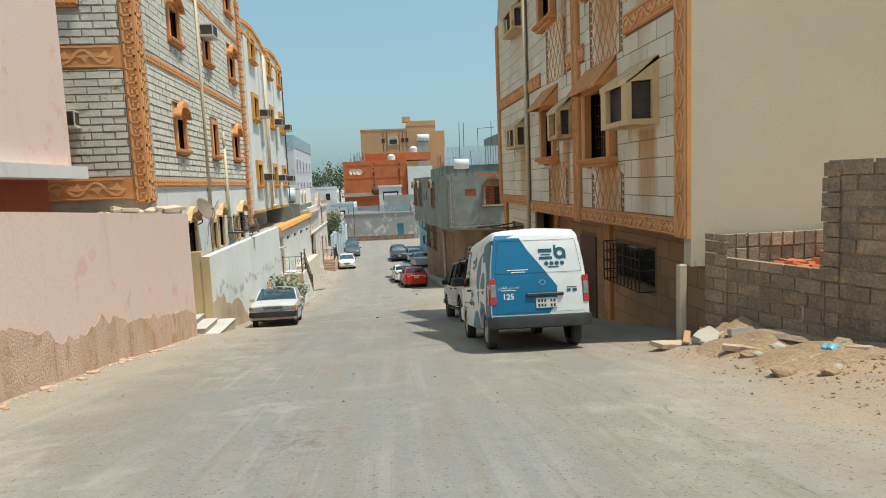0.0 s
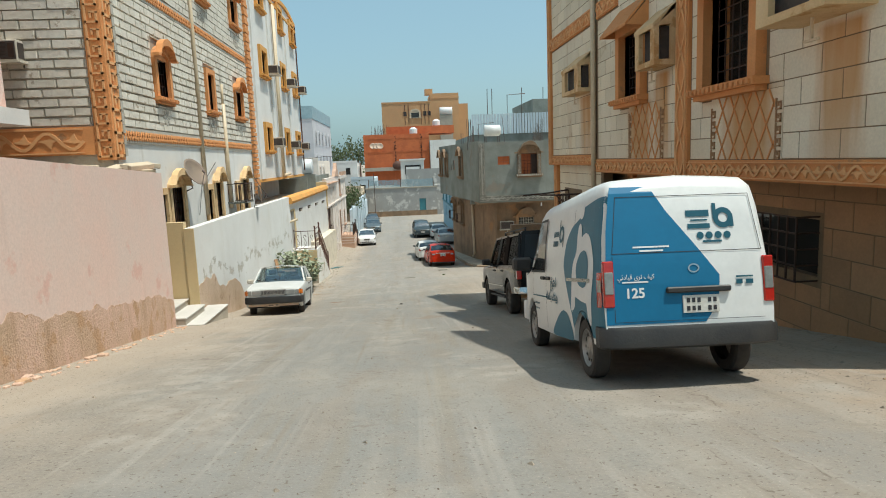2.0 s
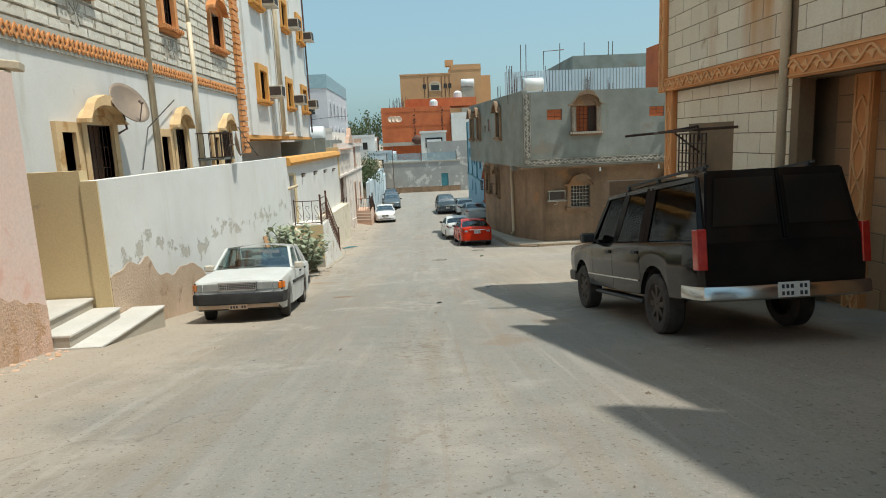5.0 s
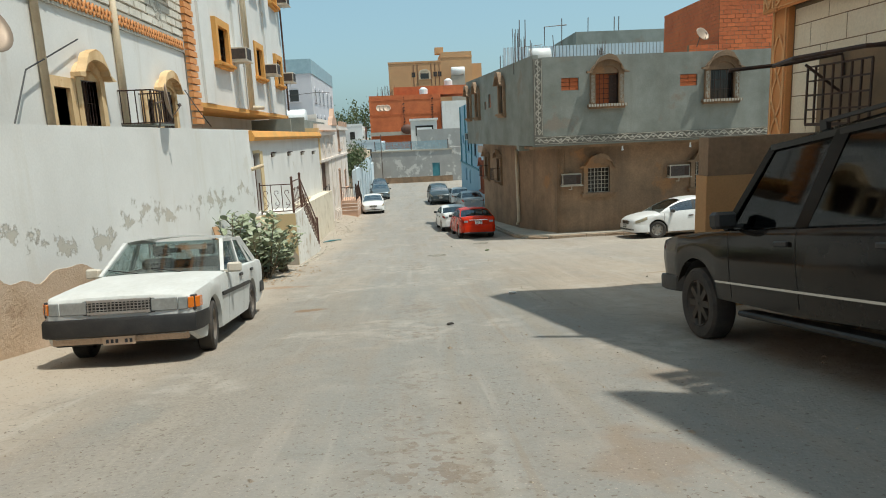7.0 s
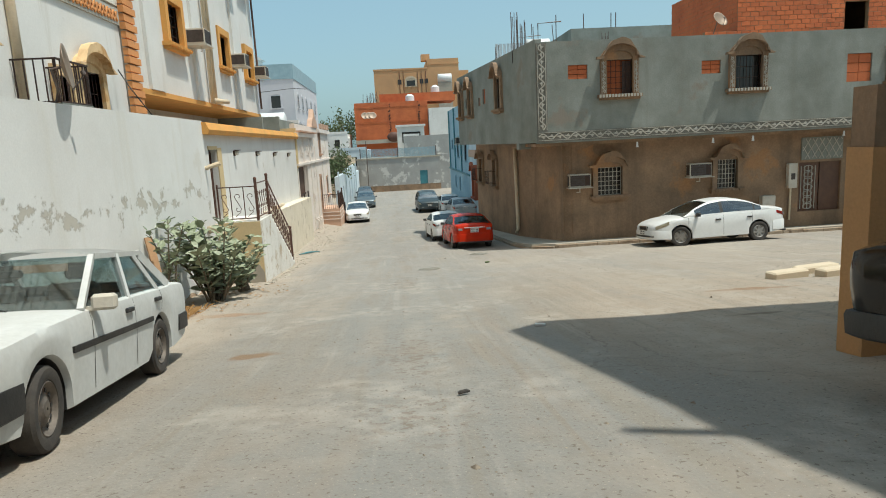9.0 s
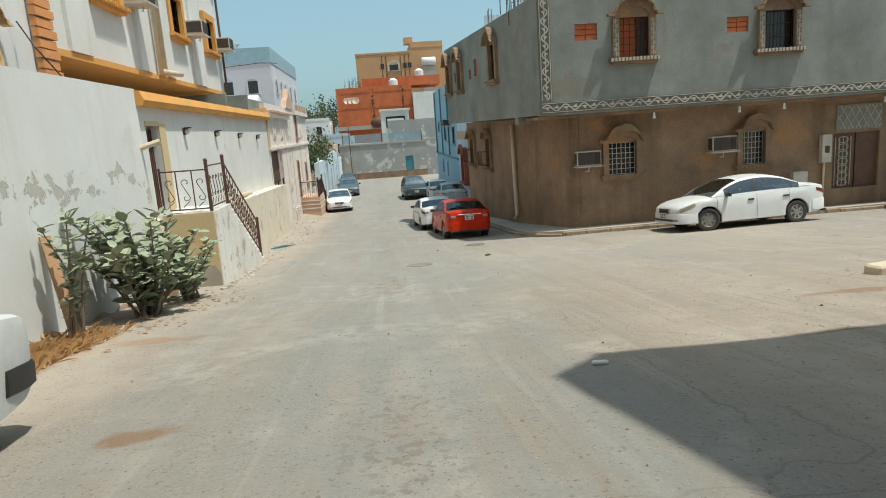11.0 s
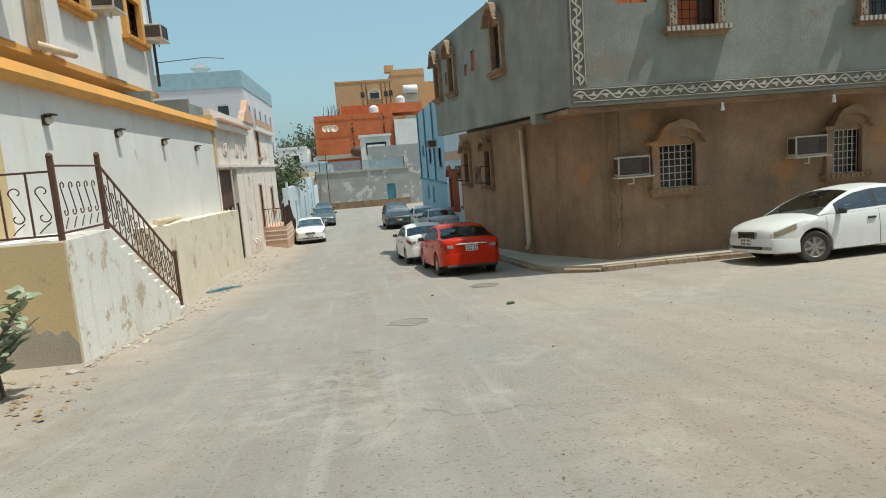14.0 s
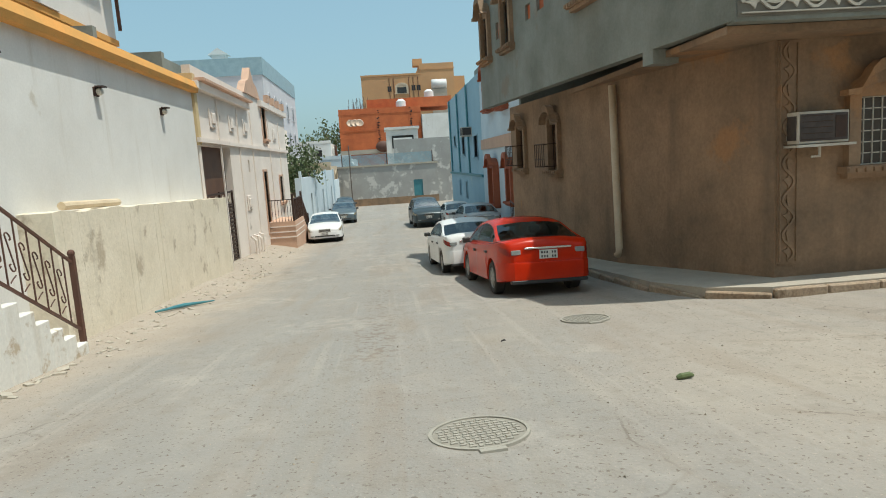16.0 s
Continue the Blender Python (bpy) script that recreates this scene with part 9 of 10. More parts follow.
def modern(name, at, yaw, paint_mat, label, L=4.55, W=1.76, H=1.46, scale=1.0, glass=None, suv=False, **extra):
    yf = L / 2
    up = 0.18 if suv else 0.0
    cab = (yf - 1.30, yf - 2.0, -yf + 0.50, -yf + 0.06) if suv else (yf - 0.98, yf - 1.85, -yf + 1.28, -yf + 0.50)
    s = sedan_shape(L, W, H, L * 0.59, L * 0.195, 0.36 if suv else 0.32, 0.90, 0.95, 1.03, 0.68, cab, crown=0.05, smooth_cab=True, sill=0.22 + up * 0.5,
        posts=(yf - 2.28, -yf + 1.12), tail_post=0.12 if suv else 0.36)
    s["top"] = [(v, z + up) for v, z in ((yf, 0.56), (yf - 0.015, 0.62), (yf - 0.05, 0.68), (yf - 0.12, 0.73), (yf - 0.25, 0.79), (yf - 0.42, 0.84), (yf - 0.65, 0.89), (yf - 0.98, 0.935), (yf - 1.3, 0.95), (0, 0.965), (-yf + 1.0, 1.00), (-yf + 0.50, 1.045), (-yf + 0.22, 1.05), (-yf + 0.12, 1.03), (-yf + 0.07, 0.98), (-yf + 0.04, 0.90), (-yf + 0.015, 0.80), (-yf, 0.72))]
    s["plan"] = [(yf, 0.60), (yf - 0.02, 0.70), (yf - 0.06, 0.79), (yf - 0.13, 0.86), (yf - 0.24, 0.92), (yf - 0.42, 0.96), (yf - 0.9, 0.99), (0, 1.0), (-yf + 0.9, 0.99), (-yf + 0.45, 0.96), (-yf + 0.25, 0.925), (-yf + 0.12, 0.87), (-yf + 0.05, 0.80), (-yf, 0.72)]
    s["under"] = [(yf, 0.34 + up), (yf - 0.2, 0.25 + up * 0.5), (yf - 0.6, 0.22 + up * 0.5), (-yf + 0.7, 0.24 + up * 0.5), (-yf + 0.2, 0.30 + up * 0.5), (-yf, 0.36 + up)]
    s.update(mirror=(yf - 1.42, 0.99 + up, 0.14, C_BLACK), seams=(yf - 1.12, yf - 2.30, -yf + 1.22), handles=((yf - 2.12, 0.80 + up), (-yf + 1.32, 0.82 + up)), handle_mat=C_BLACK, spokes=7, tyre=0.2, glass=glass or C_TINT,
        corner_lamps=(("headlamp", C_HEAD, yf - 0.48, yf - 0.04, 0.72 + up, 0.56 + up, 0.825 + up, 0.665 + up), ("tail_lamp", C_RED, -yf + 0.36, -yf + 0.04, 0.88 + up, 0.77 + up, 0.97 + up, 0.895 + up)),
        grille=(0.27, 0.555 + up, 0.675 + up, yf + 0.03, C_CHROME, 1, 5), front_bumper=(0.25 + up * 0.5, 0.55 + up, 0.02, paint_mat), rear_bumper=(0.32 + up * 0.5, 0.66 + up, 0.03, paint_mat), plate_front=(0.48 + up, yf + 0.06), plate_rear=(0.79 + up, -yf + 0.0))
    s.update(extra)
    root, side_x, _ = vehicle(name, at, yaw, label, "car", dict(s, scale=scale), paint_mat)
    bm = bmesh.new()
    box(bm, I4, -0.44, 0.44, -yf - 0.008, -yf + 0.06, 0.885 + up, 0.925 + up, 0.008)
    local_part("boot_trim", bm, C_CHROME, root, None)
    for sd in (-1, 1):
        bm = bmesh.new()
        box(bm, pose(sd * 0.60, -yf + 0.022, 0.84 + up, -8, 0, sd * -6), -0.09, 0.09, -0.02, 0.03, -0.045, 0.045, 0.012)
        local_part("inner_lamp", bm, C_LAMP, root, None)
        bm = bmesh.new()
        box(bm, pose(sd * 0.60, yf + 0.0, 0.36 + up * 0.7, 0, 0, -sd * 12), -0.09, 0.09, -0.03, 0.03, -0.03, 0.03, 0.012)
        local_part("fog_lamp", bm, C_LAMP, root, None)
    bm = bmesh.new()
    box(bm, I4, -W * 0.40, W * 0.40, -yf - 0.05, -yf + 0.1, 0.27 + up * 0.5, 0.335 + up * 0.5, 0.01)
    local_part("rear_skirt", bm, C_BLACK, root, None)
    bm = bmesh.new()
    box(bm, I4, -0.48, 0.48, yf - 0.1, yf + 0.052, 0.33 + up * 0.6, 0.39 + up * 0.6, 0.01)
    local_part("air_intake", bm, C_BLACK, root, None)
    return root


P_RED = mat("red_car_paint", (0.50, 0.024, 0.003), (0.44, 0.02, 0.003), 2.5, rough=0.25, bump=0.0, fine=14, vary=0.03, spec=0.22)
P_WHITE = paint("white_car_paint", (0.72, 0.72, 0.70), rough=0.32)
P_SILVER = paint("silver_car_paint", (0.40, 0.42, 0.43), metal=0.5)
P_DARK = paint("dark_grey_car_paint", (0.045, 0.06, 0.065), metal=0.3)
P_SLATE = paint("slate_car_paint", (0.12, 0.15, 0.165), metal=0.4)
P_BEIGE = paint("beige_car_paint", (0.42, 0.37, 0.29))

old_saloon()
modern("saloon_car", (2.35, 48.05), 3.0, P_RED, "red modern saloon car parked by the kerb", 4.62, 1.78, 1.48)
modern("saloon_car", (1.75, 52.9), 3.0, P_WHITE, "white saloon car parked before the red one", 4.5, 1.72, 1.45)
modern("saloon_car", (10.75, 42.1), 92.0, P_WHITE, "white saloon car parked along the side street", 4.51, 1.775, 1.49, 1.10, steer=-14)
modern("saloon_car", (19.2, 42.3), 92.0, P_BEIGE, "beige saloon car parked farther along the side street", 4.5, 1.75, 1.46, 1.05)
modern("hatchback_car", (-3.75, 69.6), 183.0, P_WHITE, "white compact car parked facing uphill", 4.2, 1.73, 1.45, 1.06)
modern("saloon_car", (-3.75, 84.8), 183.0, P_SLATE, "slate grey saloon car parked facing uphill", 4.6, 1.8, 1.46, 1.08)
modern("suv_car", (-4.1, 92.5), 183.0, P_DARK, "dark suv parked behind the grey saloon", 4.7, 1.85, 1.75, 1.0, suv=True)
modern("suv_car", (2.05, 75.6), 182.0, P_DARK, "dark green suv parked facing uphill", 4.9, 1.95, 1.80, 1.0, suv=True)
modern("saloon_car", (4.05, 66.6), 2.0, P_SILVER, "silver saloon car parked at the wall", 4.6, 1.78, 1.50, 1.05)
modern("saloon_car", (3.75, 73.5), 2.0, P_WHITE, "white car parked beyond the silver one", 4.6, 1.78, 1.50, 1.0)


def black_suv():
    p = mat("dusty_black_paint", (0.010, 0.009, 0.009), (0.018, 0.015, 0.012), 1.5, rough=0.10, bump=0.0, coat=0.0, vary=0.02, spec=0.2)
    dark_rim = mat("brake_dusted_rim", (0.05, 0.042, 0.035), (0.08, 0.065, 0.05), 6, rough=0.6, metal=0.3)
    L, W = 5.57, 1.95
    yf = L / 2
    s = dict(L=L, W=W, H=1.99, wb=3.34, fo=0.92, r=0.385, sill=0.46, arch=1.22, tyre=0.24, spokes=8, cabin=(1.25, 0.62, -2.45, -2.70), tumble=0.86, crown=0.02,
        top=[(yf, 1.02), (yf - 0.05, 1.08), (yf - 0.3, 1.12), (1.25, 1.18), (1.0, 1.18), (-2.6, 1.20), (-2.74, 1.19), (-yf, 1.15)],
        plan=[(yf, 0.90), (yf - 0.1, 0.95), (yf - 0.5, 0.985), (0, 1.0), (-yf + 0.4, 0.985), (-yf + 0.05, 0.95), (-yf, 0.92)],
        under=[(yf, 0.62), (yf - 0.3, 0.48), (0, 0.44), (-yf + 0.4, 0.50), (-yf, 0.60)],
        pillars=((0.10, 0.10), (-1.0, 0.09), (-1.15, 0.05)), glass=C_SMOKE, rim=dark_rim, strip=(0.66, 0.010, C_CHROME), mirror=(1.0, 1.26, 0.19, C_BLACK),
        seams=(1.12, 0.08, -1.05), handles=((0.25, 1.04), (-0.88, 1.04)), handle_mat=C_BLACK, front_bumper=(0.48, 0.66, 0.08, C_BLACK), rear_bumper=(0.52, 0.68, 0.10, C_CHROME),
        lamps=(("headlamp", C_LAMP, 0.62, 0.88, 0.78, 0.98, yf - 0.0, 0.03, 0.0), ("tail_lamp", C_RED, 0.86, 0.965, 0.86, 1.30, -yf - 0.02, 0.02, 0.0)), grille=(0.58, 0.76, 1.0, yf + 0.02, C_CHROME, 2, 6), plate_rear=(0.62, -yf - 0.13), plate_front=(0.58, yf + 0.16))
    root, side_x, _ = vehicle("suv_car", (3.26, 20.75), 1.2, "dusty black full-size suv with tinted windows", "car", s, p)
    bm = bmesh.new()
    for sx in (-0.62, 0.62):
        beam(bm, (sx, 0.2, 2.01), (sx, -2.4, 2.01), 0.03, 0.03)
        for v in (0.15, -1.0, -2.3):
            box(bm, I4, sx - 0.02, sx + 0.02, v - 0.04, v + 0.04, 1.92, 2.01)
    local_part("roof_rack", bm, C_BLACK, root, None, smooth=False)
    # upright twin tail doors with dark panes
    for sd in (-1, 1):
        bm = bmesh.new()
        lo = [(0.008, -2.60), (0.885, -2.60), (0.885, -2.79), (0.008, -2.80)]
        hi = [(0.008, -2.44), (0.775, -2.44), (0.775, -2.66), (0.008, -2.68)]
        a = [bm.verts.new((sd * px, py, 1.12)) for px, py in lo]
        b = [bm.verts.new((sd * px, py, 1.93)) for px, py in hi]
        bm.faces.new(a)
        bm.faces.new(b)
        for k in range(4):
            bm.faces.new((a[k], a[(k + 1) % 4], b[(k + 1) % 4], b[k]))
        bmesh.ops.bevel(bm, geom=list(bm.edges), offset=0.02, segments=2, affect="EDGES")
        d = local_part("tail_door", bm, p, root, None)
        bm = bmesh.new()
        q = [(0.06, -2.776, 1.32), (0.78, -2.768, 1.32), (0.70, -2.692, 1.84), (0.06, -2.703, 1.84)]
        bm.faces.new([bm.verts.new((sd * px, py - 0.012, pz)) for px, py, pz in q])
        bmesh.ops.solidify(bm, geom=list(bm.faces), thickness=0.01)
        local_part("pane", bm, M_GLASS, d, None, smooth=False)
    for sd in (-1, 1):
        bm = bmesh.new()
        box(bm, I4, sd * 0.88 - 0.09, sd * 0.88 + 0.09, -1.1, 1.0, 0.36, 0.41, 0.015)
        local_part("running_board", bm, C_FADED, root, None)


def decal(bm, side_x, sd, bounds, z0, z1, rows=18, off=0.004):
    """A flat sticker on the flank between two edges y(z)."""
    zs = np.linspace(z0, z1, rows)
    for a, b in zip(zs, zs[1:]):
        (la, ra), (lb, rb) = bounds(a), bounds(b)
        n = 5
        for i in range(n):
            q = []
            for z, l, r, t in ((a, la, ra, i / n), (a, la, ra, (i + 1) / n), (b, lb, rb, (i + 1) / n), (b, lb, rb, i / n)):
                v = l + (r - l) * t
                q.append((sd * (side_x(v, z) + off), v, z))
            if abs(la - ra) + abs(lb - rb) > 1e-3:
                try:
                    bm.faces.new([bm.verts.new(p) for p in q])
                except ValueError:
                    pass


def rounded(pts, n=6):
    """A closed smooth outline through the points."""
    out, m = [], len(pts)
    for i in range(m):
        a, b, c, d = [Vector(pts[(i + k) % m]) for k in (-1, 0, 1, 2)]
        for k in range(n):
            t = k / n
            out.append(0.5 * (2 * b + (c - a) * t + (2 * a - 5 * b + 4 * c - d) * t * t + (3 * b - a - 3 * c + d) * t ** 3))
    return out


def flank_shape(bm, side_x, sd, outline, off, arch=None, step=0.016):
    """Vinyl cut to a closed outline (y, z) on the flank, kept clear of the wheel arch (y, z, radius)."""
    zs = [q[1] for q in outline]
    edges = list(zip(outline, outline[1:] + outline[:1]))

    def spans(z):
        cut = sorted(a[0] + (b[0] - a[0]) * (z - a[1]) / (b[1] - a[1]) for a, b in edges if (a[1] > z) != (b[1] > z))
        return list(zip(cut[::2], cut[1::2]))

    def vert(v, z):
        if arch and abs(v - arch[0]) < arch[2]:
            z = max(z, arch[1] + math.sqrt(arch[2] ** 2 - (v - arch[0]) ** 2))
        return bm.verts.new((sd * (side_x(v, z) + off), v, z))

    n = max(3, int((max(zs) - min(zs)) / step))
    rows = [min(zs) + 1e-4 + (max(zs) - min(zs) - 2e-4) * i / n for i in range(n + 1)]
    for a, b in zip(rows, rows[1:]):
        sa, sb = spans(a), spans(b)
        if len(sa) != len(sb):
            sa = sb = spans((a + b) / 2)
        for (l0, r0), (l1, r1) in zip(sa, sb):
            k = max(1, int((r0 - l0) / 0.06))
            for i in range(k):
                f, e = i / k, (i + 1) / k
                bm.faces.new((vert(l0 + (r0 - l0) * f, a), vert(l0 + (r0 - l0) * e, a), vert(l1 + (r1 - l1) * e, b), vert(l1 + (r1 - l1) * f, b)))


def sticker(bm, pts, y, sgn=-1, off=0.0):
    """A polygon (x, z) on the tail, which leans by its height."""
    bm.faces.new([bm.verts.new((px, tail_y(pz) - 0.004 - off, pz)) for px, pz in pts])


def tail_y(z):
    return float(np.interp(z, (0.40, 0.95, 1.15, 1.5, 1.80, 1.90), (-2.03, -2.03, -2.02, -1.985, -1.95, -1.89)))


def van():
    w = paint("white_van_paint", (0.74, 0.74, 0.71), rough=0.35)
    blue = paint("blue_vinyl", (0.0005, 0.14, 0.28), rough=0.6, coat=0.0)
    teal = paint("teal_vinyl", (0.004, 0.125, 0.20), rough=0.45, coat=0.05)
    ink = paint("dark_teal_print", (0.01, 0.09, 0.13), rough=0.5, coat=0.0)
    white = paint("white_vinyl", (0.74, 0.74, 0.72), rough=0.45, coat=0.0)
    L, W = 4.06, 1.63
    s = dict(L=L, W=W, H=1.93, wb=2.65, fo=0.72, r=0.30, tall=True, sill=0.30, arch=1.20, tyre=0.165,
        top=[(2.03, 0.80), (2.0, 0.90), (1.92, 0.98), (1.55, 1.12), (1.45, 1.20), (0.86, 1.82), (0.60, 1.90), (-1.5, 1.94), (-1.82, 1.93), (-1.90, 1.89), (-1.95, 1.80), (-1.985, 1.5), (-2.02, 1.15), (-2.03, 0.95)],
        plan=[(2.03, 0.80), (1.95, 0.90), (1.7, 0.965), (1.2, 0.99), (0, 1.0), (-1.7, 1.0), (-1.93, 0.985), (-2.03, 0.965)],
        under=[(2.03, 0.40), (1.8, 0.28), (0, 0.28), (-1.8, 0.36), (-2.03, 0.42)],
        mirror=(1.25, 1.17, 0.22, C_BLACK), seams=(1.12, 0.28, -1.0), handles=((0.42, 0.98), (0.12, 0.98)), front_bumper=(0.34, 0.62, 0.03, w), rear_bumper=(0.36, 0.56, 0.06, C_BLACK),
        lamps=(("headlamp", C_LAMP, 0.50, 0.78, 0.78, 0.98, 1.98, 0.25, 0.06),))
    root, sx, _ = vehicle("delivery_van", (2.61, 12.27), -0.3, "white and blue small delivery van with vinyl graphics", "van", dict(s, scale=1.06, wrap=0.24), w)

    # cab side windows and windscreen
    for sd in (-1, 1):
        bm = bmesh.new()
        decal(bm, sx, sd, lambda z: (0.36, float(np.interp(z, (1.08, 1.2, 1.70), (1.26, 1.22, 0.80)))), 1.08, 1.70, 14, 0.006)
        local_part("side_window", bm, M_GLASS, root, None)
        bm = bmesh.new()
        decal(bm, sx, sd, lambda z: (0.33, 0.36), 1.05, 1.73, 10, 0.007)
        decal(bm, sx, sd, lambda z: (0.33, float(np.interp(z, (1.05, 1.2), (1.30, 1.27)))), 1.05, 1.08, 3, 0.007)
        decal(bm, sx, sd, lambda z: (0.33, 0.82), 1.70, 1.73, 3, 0.007)
        local_part("window_seal", bm, C_BLACK, root, None)
        # teal field on the rear flank, a hump along the sill, and a plain looped emblem
        arch = (-1.34, 0.30, 0.375)
        bm = bmesh.new()
        front = [tuple(q) for q in rounded([(-1.46, 1.80), (-1.36, 1.72), (-1.25, 1.63), (-1.07, 1.58), (-0.89, 1.52), (-0.72, 1.37), (-0.63, 1.16), (-0.69, 1.03), (-0.83, 0.80), (-0.96, 0.62), (-1.02, 0.44), (-1.2, 0.40)])[6:60]]
        rear = [(tail_y(z) + 0.012, z) for z in np.linspace(0.42, 1.78, 20)]
        flank_shape(bm, sx, sd, front + rear, 0.004, arch)
        local_part("teal_graphic", bm, teal, root, None, "teal vinyl field on the flank")
        bm = bmesh.new()
        flank_shape(bm, sx, sd, rounded([(-0.02, 0.325), (-0.31, 0.53), (-0.58, 0.63), (-0.78, 0.60), (-0.91, 0.49), (-0.97, 0.37), (-0.90, 0.32), (-0.5, 0.315)]), 0.004, arch)
        local_part("teal_wave", bm, teal, root, None, "teal wave along the sill")
        bm = bmesh.new()
        flank_shape(bm, sx, sd, rounded([(-1.20, 1.51), (-1.27, 1.56), (-1.34, 1.49), (-1.36, 1.42), (-1.51, 1.45), (-1.66, 1.38), (-1.76, 1.19), (-1.77, 1.02), (-1.72, 0.84), (-1.70, 0.60), (-1.62, 0.53), (-1.55, 0.59), (-1.54, 0.76), (-1.40, 0.76), (-1.24, 0.79), (-1.15, 0.80), (-1.10, 0.70), (-0.97, 0.66), (-1.00, 0.90), (-1.04, 1.14), (-1.17, 1.28)]), 0.008, arch)
        flank_shape(bm, sx, sd, [(-1.28 + 0.085 * math.cos(a * 0.349), 1.675 + 0.075 * math.sin(a * 0.349)) for a in range(18)], 0.008)
        tagged(local_part("emblem", bm, white, root, None, "white looped emblem with a dot"), kind="stuff")
        bm = bmesh.new()
        flank_shape(bm, sx, sd, rounded([(-1.19, 1.13), (-1.32, 1.25), (-1.49, 1.28), (-1.60, 1.20), (-1.62, 1.09), (-1.59, 0.98), (-1.49, 0.91), (-1.31, 0.93), (-1.20, 1.02)]), 0.012)
        local_part("emblem_eye", bm, teal, root, None, "teal centre of the emblem")
        # writing that cannot be read: bars
        bm = bmesh.new()
        for a, b, z0, z1, n in ((-0.10, -0.34, 1.47, 1.56, 4), (-0.10, -0.34, 1.36, 1.45, 4), (1.05, 0.66, 0.63, 0.665, 9), (0.98, 0.70, 0.565, 0.595, 9)):
            w1 = (a - b) / n
            hgt = z1 - z0
            for k in range(n):
                top = z0 + hgt * 0.7
                decal(bm, sx, sd, lambda z, u=a - k * w1: (u - w1 * 0.78, u), z0, top, 3, 0.006)
        decal(bm, sx, sd, lambda z: (0.30, 1.12), 0.735, 0.752, 3, 0.006)
        for ra2, rb2, s2 in ((0.055, 0.10, 1), (0.055, 0.10, -1)):
            hw = lambda z, q: math.sqrt(max(0.0, q * q - (z - 1.49) ** 2))
            decal(bm, sx, sd, lambda z: tuple(sorted((-0.47 + s2 * hw(z, ra2), -0.47 + s2 * hw(z, rb2)))), 1.39, 1.59, 14, 0.006)
        decal(bm, sx, sd, lambda z: (-0.395, -0.365), 1.48, 1.66, 3, 0.006)
        decal(bm, sx, sd, lambda z: (-0.575, -0.545), 1.34, 1.50, 3, 0.006)
        tagged(local_part("lettering", bm, ink, root, None, "dark teal print"), kind="stuff")
        bm = bmesh.new()
        decal(bm, sx, sd, lambda z: (-1.70, -0.80), 0.965, 1.0, 3, 0.018)
        local_part("slide_rail", bm, C_CHROME, root, None)
        bm = bmesh.new()
        decal(bm, sx, sd, lambda z: (-1.99, -1.88), 0.74, 1.06, 8, 0.012)
        tl = local_part("tail_lamp", bm, C_RED, root, None)
        bm = bmesh.new()
        decal(bm, sx, sd, lambda z: (-1.985, -1.90), 0.88, 0.99, 4, 0.016)
        local_part("lamp_band", bm, C_LAMP, tl, None)
        bm = bmesh.new()
        box(bm, I4, sd * 0.745 - 0.05, sd * 0.745 + 0.05, -2.045, -1.99, 0.74, 1.16, 0.01)
        tl = local_part("tail_lamp", bm, C_RED, root, None)
        bm = bmesh.new()
        box(bm, I4, sd * 0.745 - 0.04, sd * 0.745 + 0.04, -2.052, -2.03, 0.86, 1.06, 0.006)
        local_part("lamp_band", bm, C_LAMP, tl, None)
    bm = bmesh.new()
    q = [(-0.66, 1.50, 1.19), (0.66, 1.50, 1.19), (0.58, 0.90, 1.80), (-0.58, 0.90, 1.80)]
    bm.faces.new([bm.verts.new((p[0], p[1] + 0.035, p[2] + 0.035)) for p in q])
    bmesh.ops.solidify(bm, geom=list(bm.faces), thickness=0.02)
    local_part("windscreen", bm, M_GLASS, root, None)
    # tail: blue field with a curved edge, lid seams, handle, lettering bars
    split = lambda z: float(np.interp(z, (0.42, 0.55, 0.75, 1.0, 1.3, 1.6, 1.90), (0.00, 0.12, 0.27, 0.29, 0.07, -0.16, -0.34)))
    bm = bmesh.new()
    zs = np.linspace(0.58, 1.84, 22)
    for a, b in zip(zs, zs[1:]):
        la, lb = [-0.962 * W / 2 * float(np.interp(z, (0.5, 1.0, 1.42, 1.75, 1.865), (0.99, 0.985, 0.943, 0.882, 0.84))) for z in (a, b)]
        sticker(bm, [(la, a), (split(a), a), (split(b), b), (lb, b)], 0)
    local_part("blue_graphic", bm, blue, root, None, "blue vinyl field over the tail")
    bm = bmesh.new()
    for pts in ([(-0.70, 1.22), (0.70, 1.22), (0.70, 1.226), (-0.70, 1.226)], [(-0.63, 1.74), (0.63, 1.74), (0.63, 1.746), (-0.63, 1.746)], [(-0.70, 1.22), (-0.694, 1.22), (-0.624, 1.746), (-0.63, 1.746)], [(0.694, 1.22), (0.70, 1.22), (0.63, 1.746), (0.624, 1.746)], [(-0.70, 0.60), (0.70, 0.60), (0.70, 0.604), (-0.70, 0.604)], [(-0.70, 0.60), (-0.694, 0.60), (-0.694, 1.20), (-0.70, 1.20)]):
        sticker(bm, pts, 0, off=0.003)
    local_part("lid_seam", bm, C_BLACK, root, None, smooth=False)
    bm = bmesh.new()
    box(bm, I4, -0.22, 0.38, -2.07, -2.02, 0.85, 0.905, 0.012)
    local_part("tail_handle", bm, C_BLACK, root, None)
    bar_plate(root, 0.10, -2.04, 0.745, 0.34, 0.16, -1)
    bm = bmesh.new()
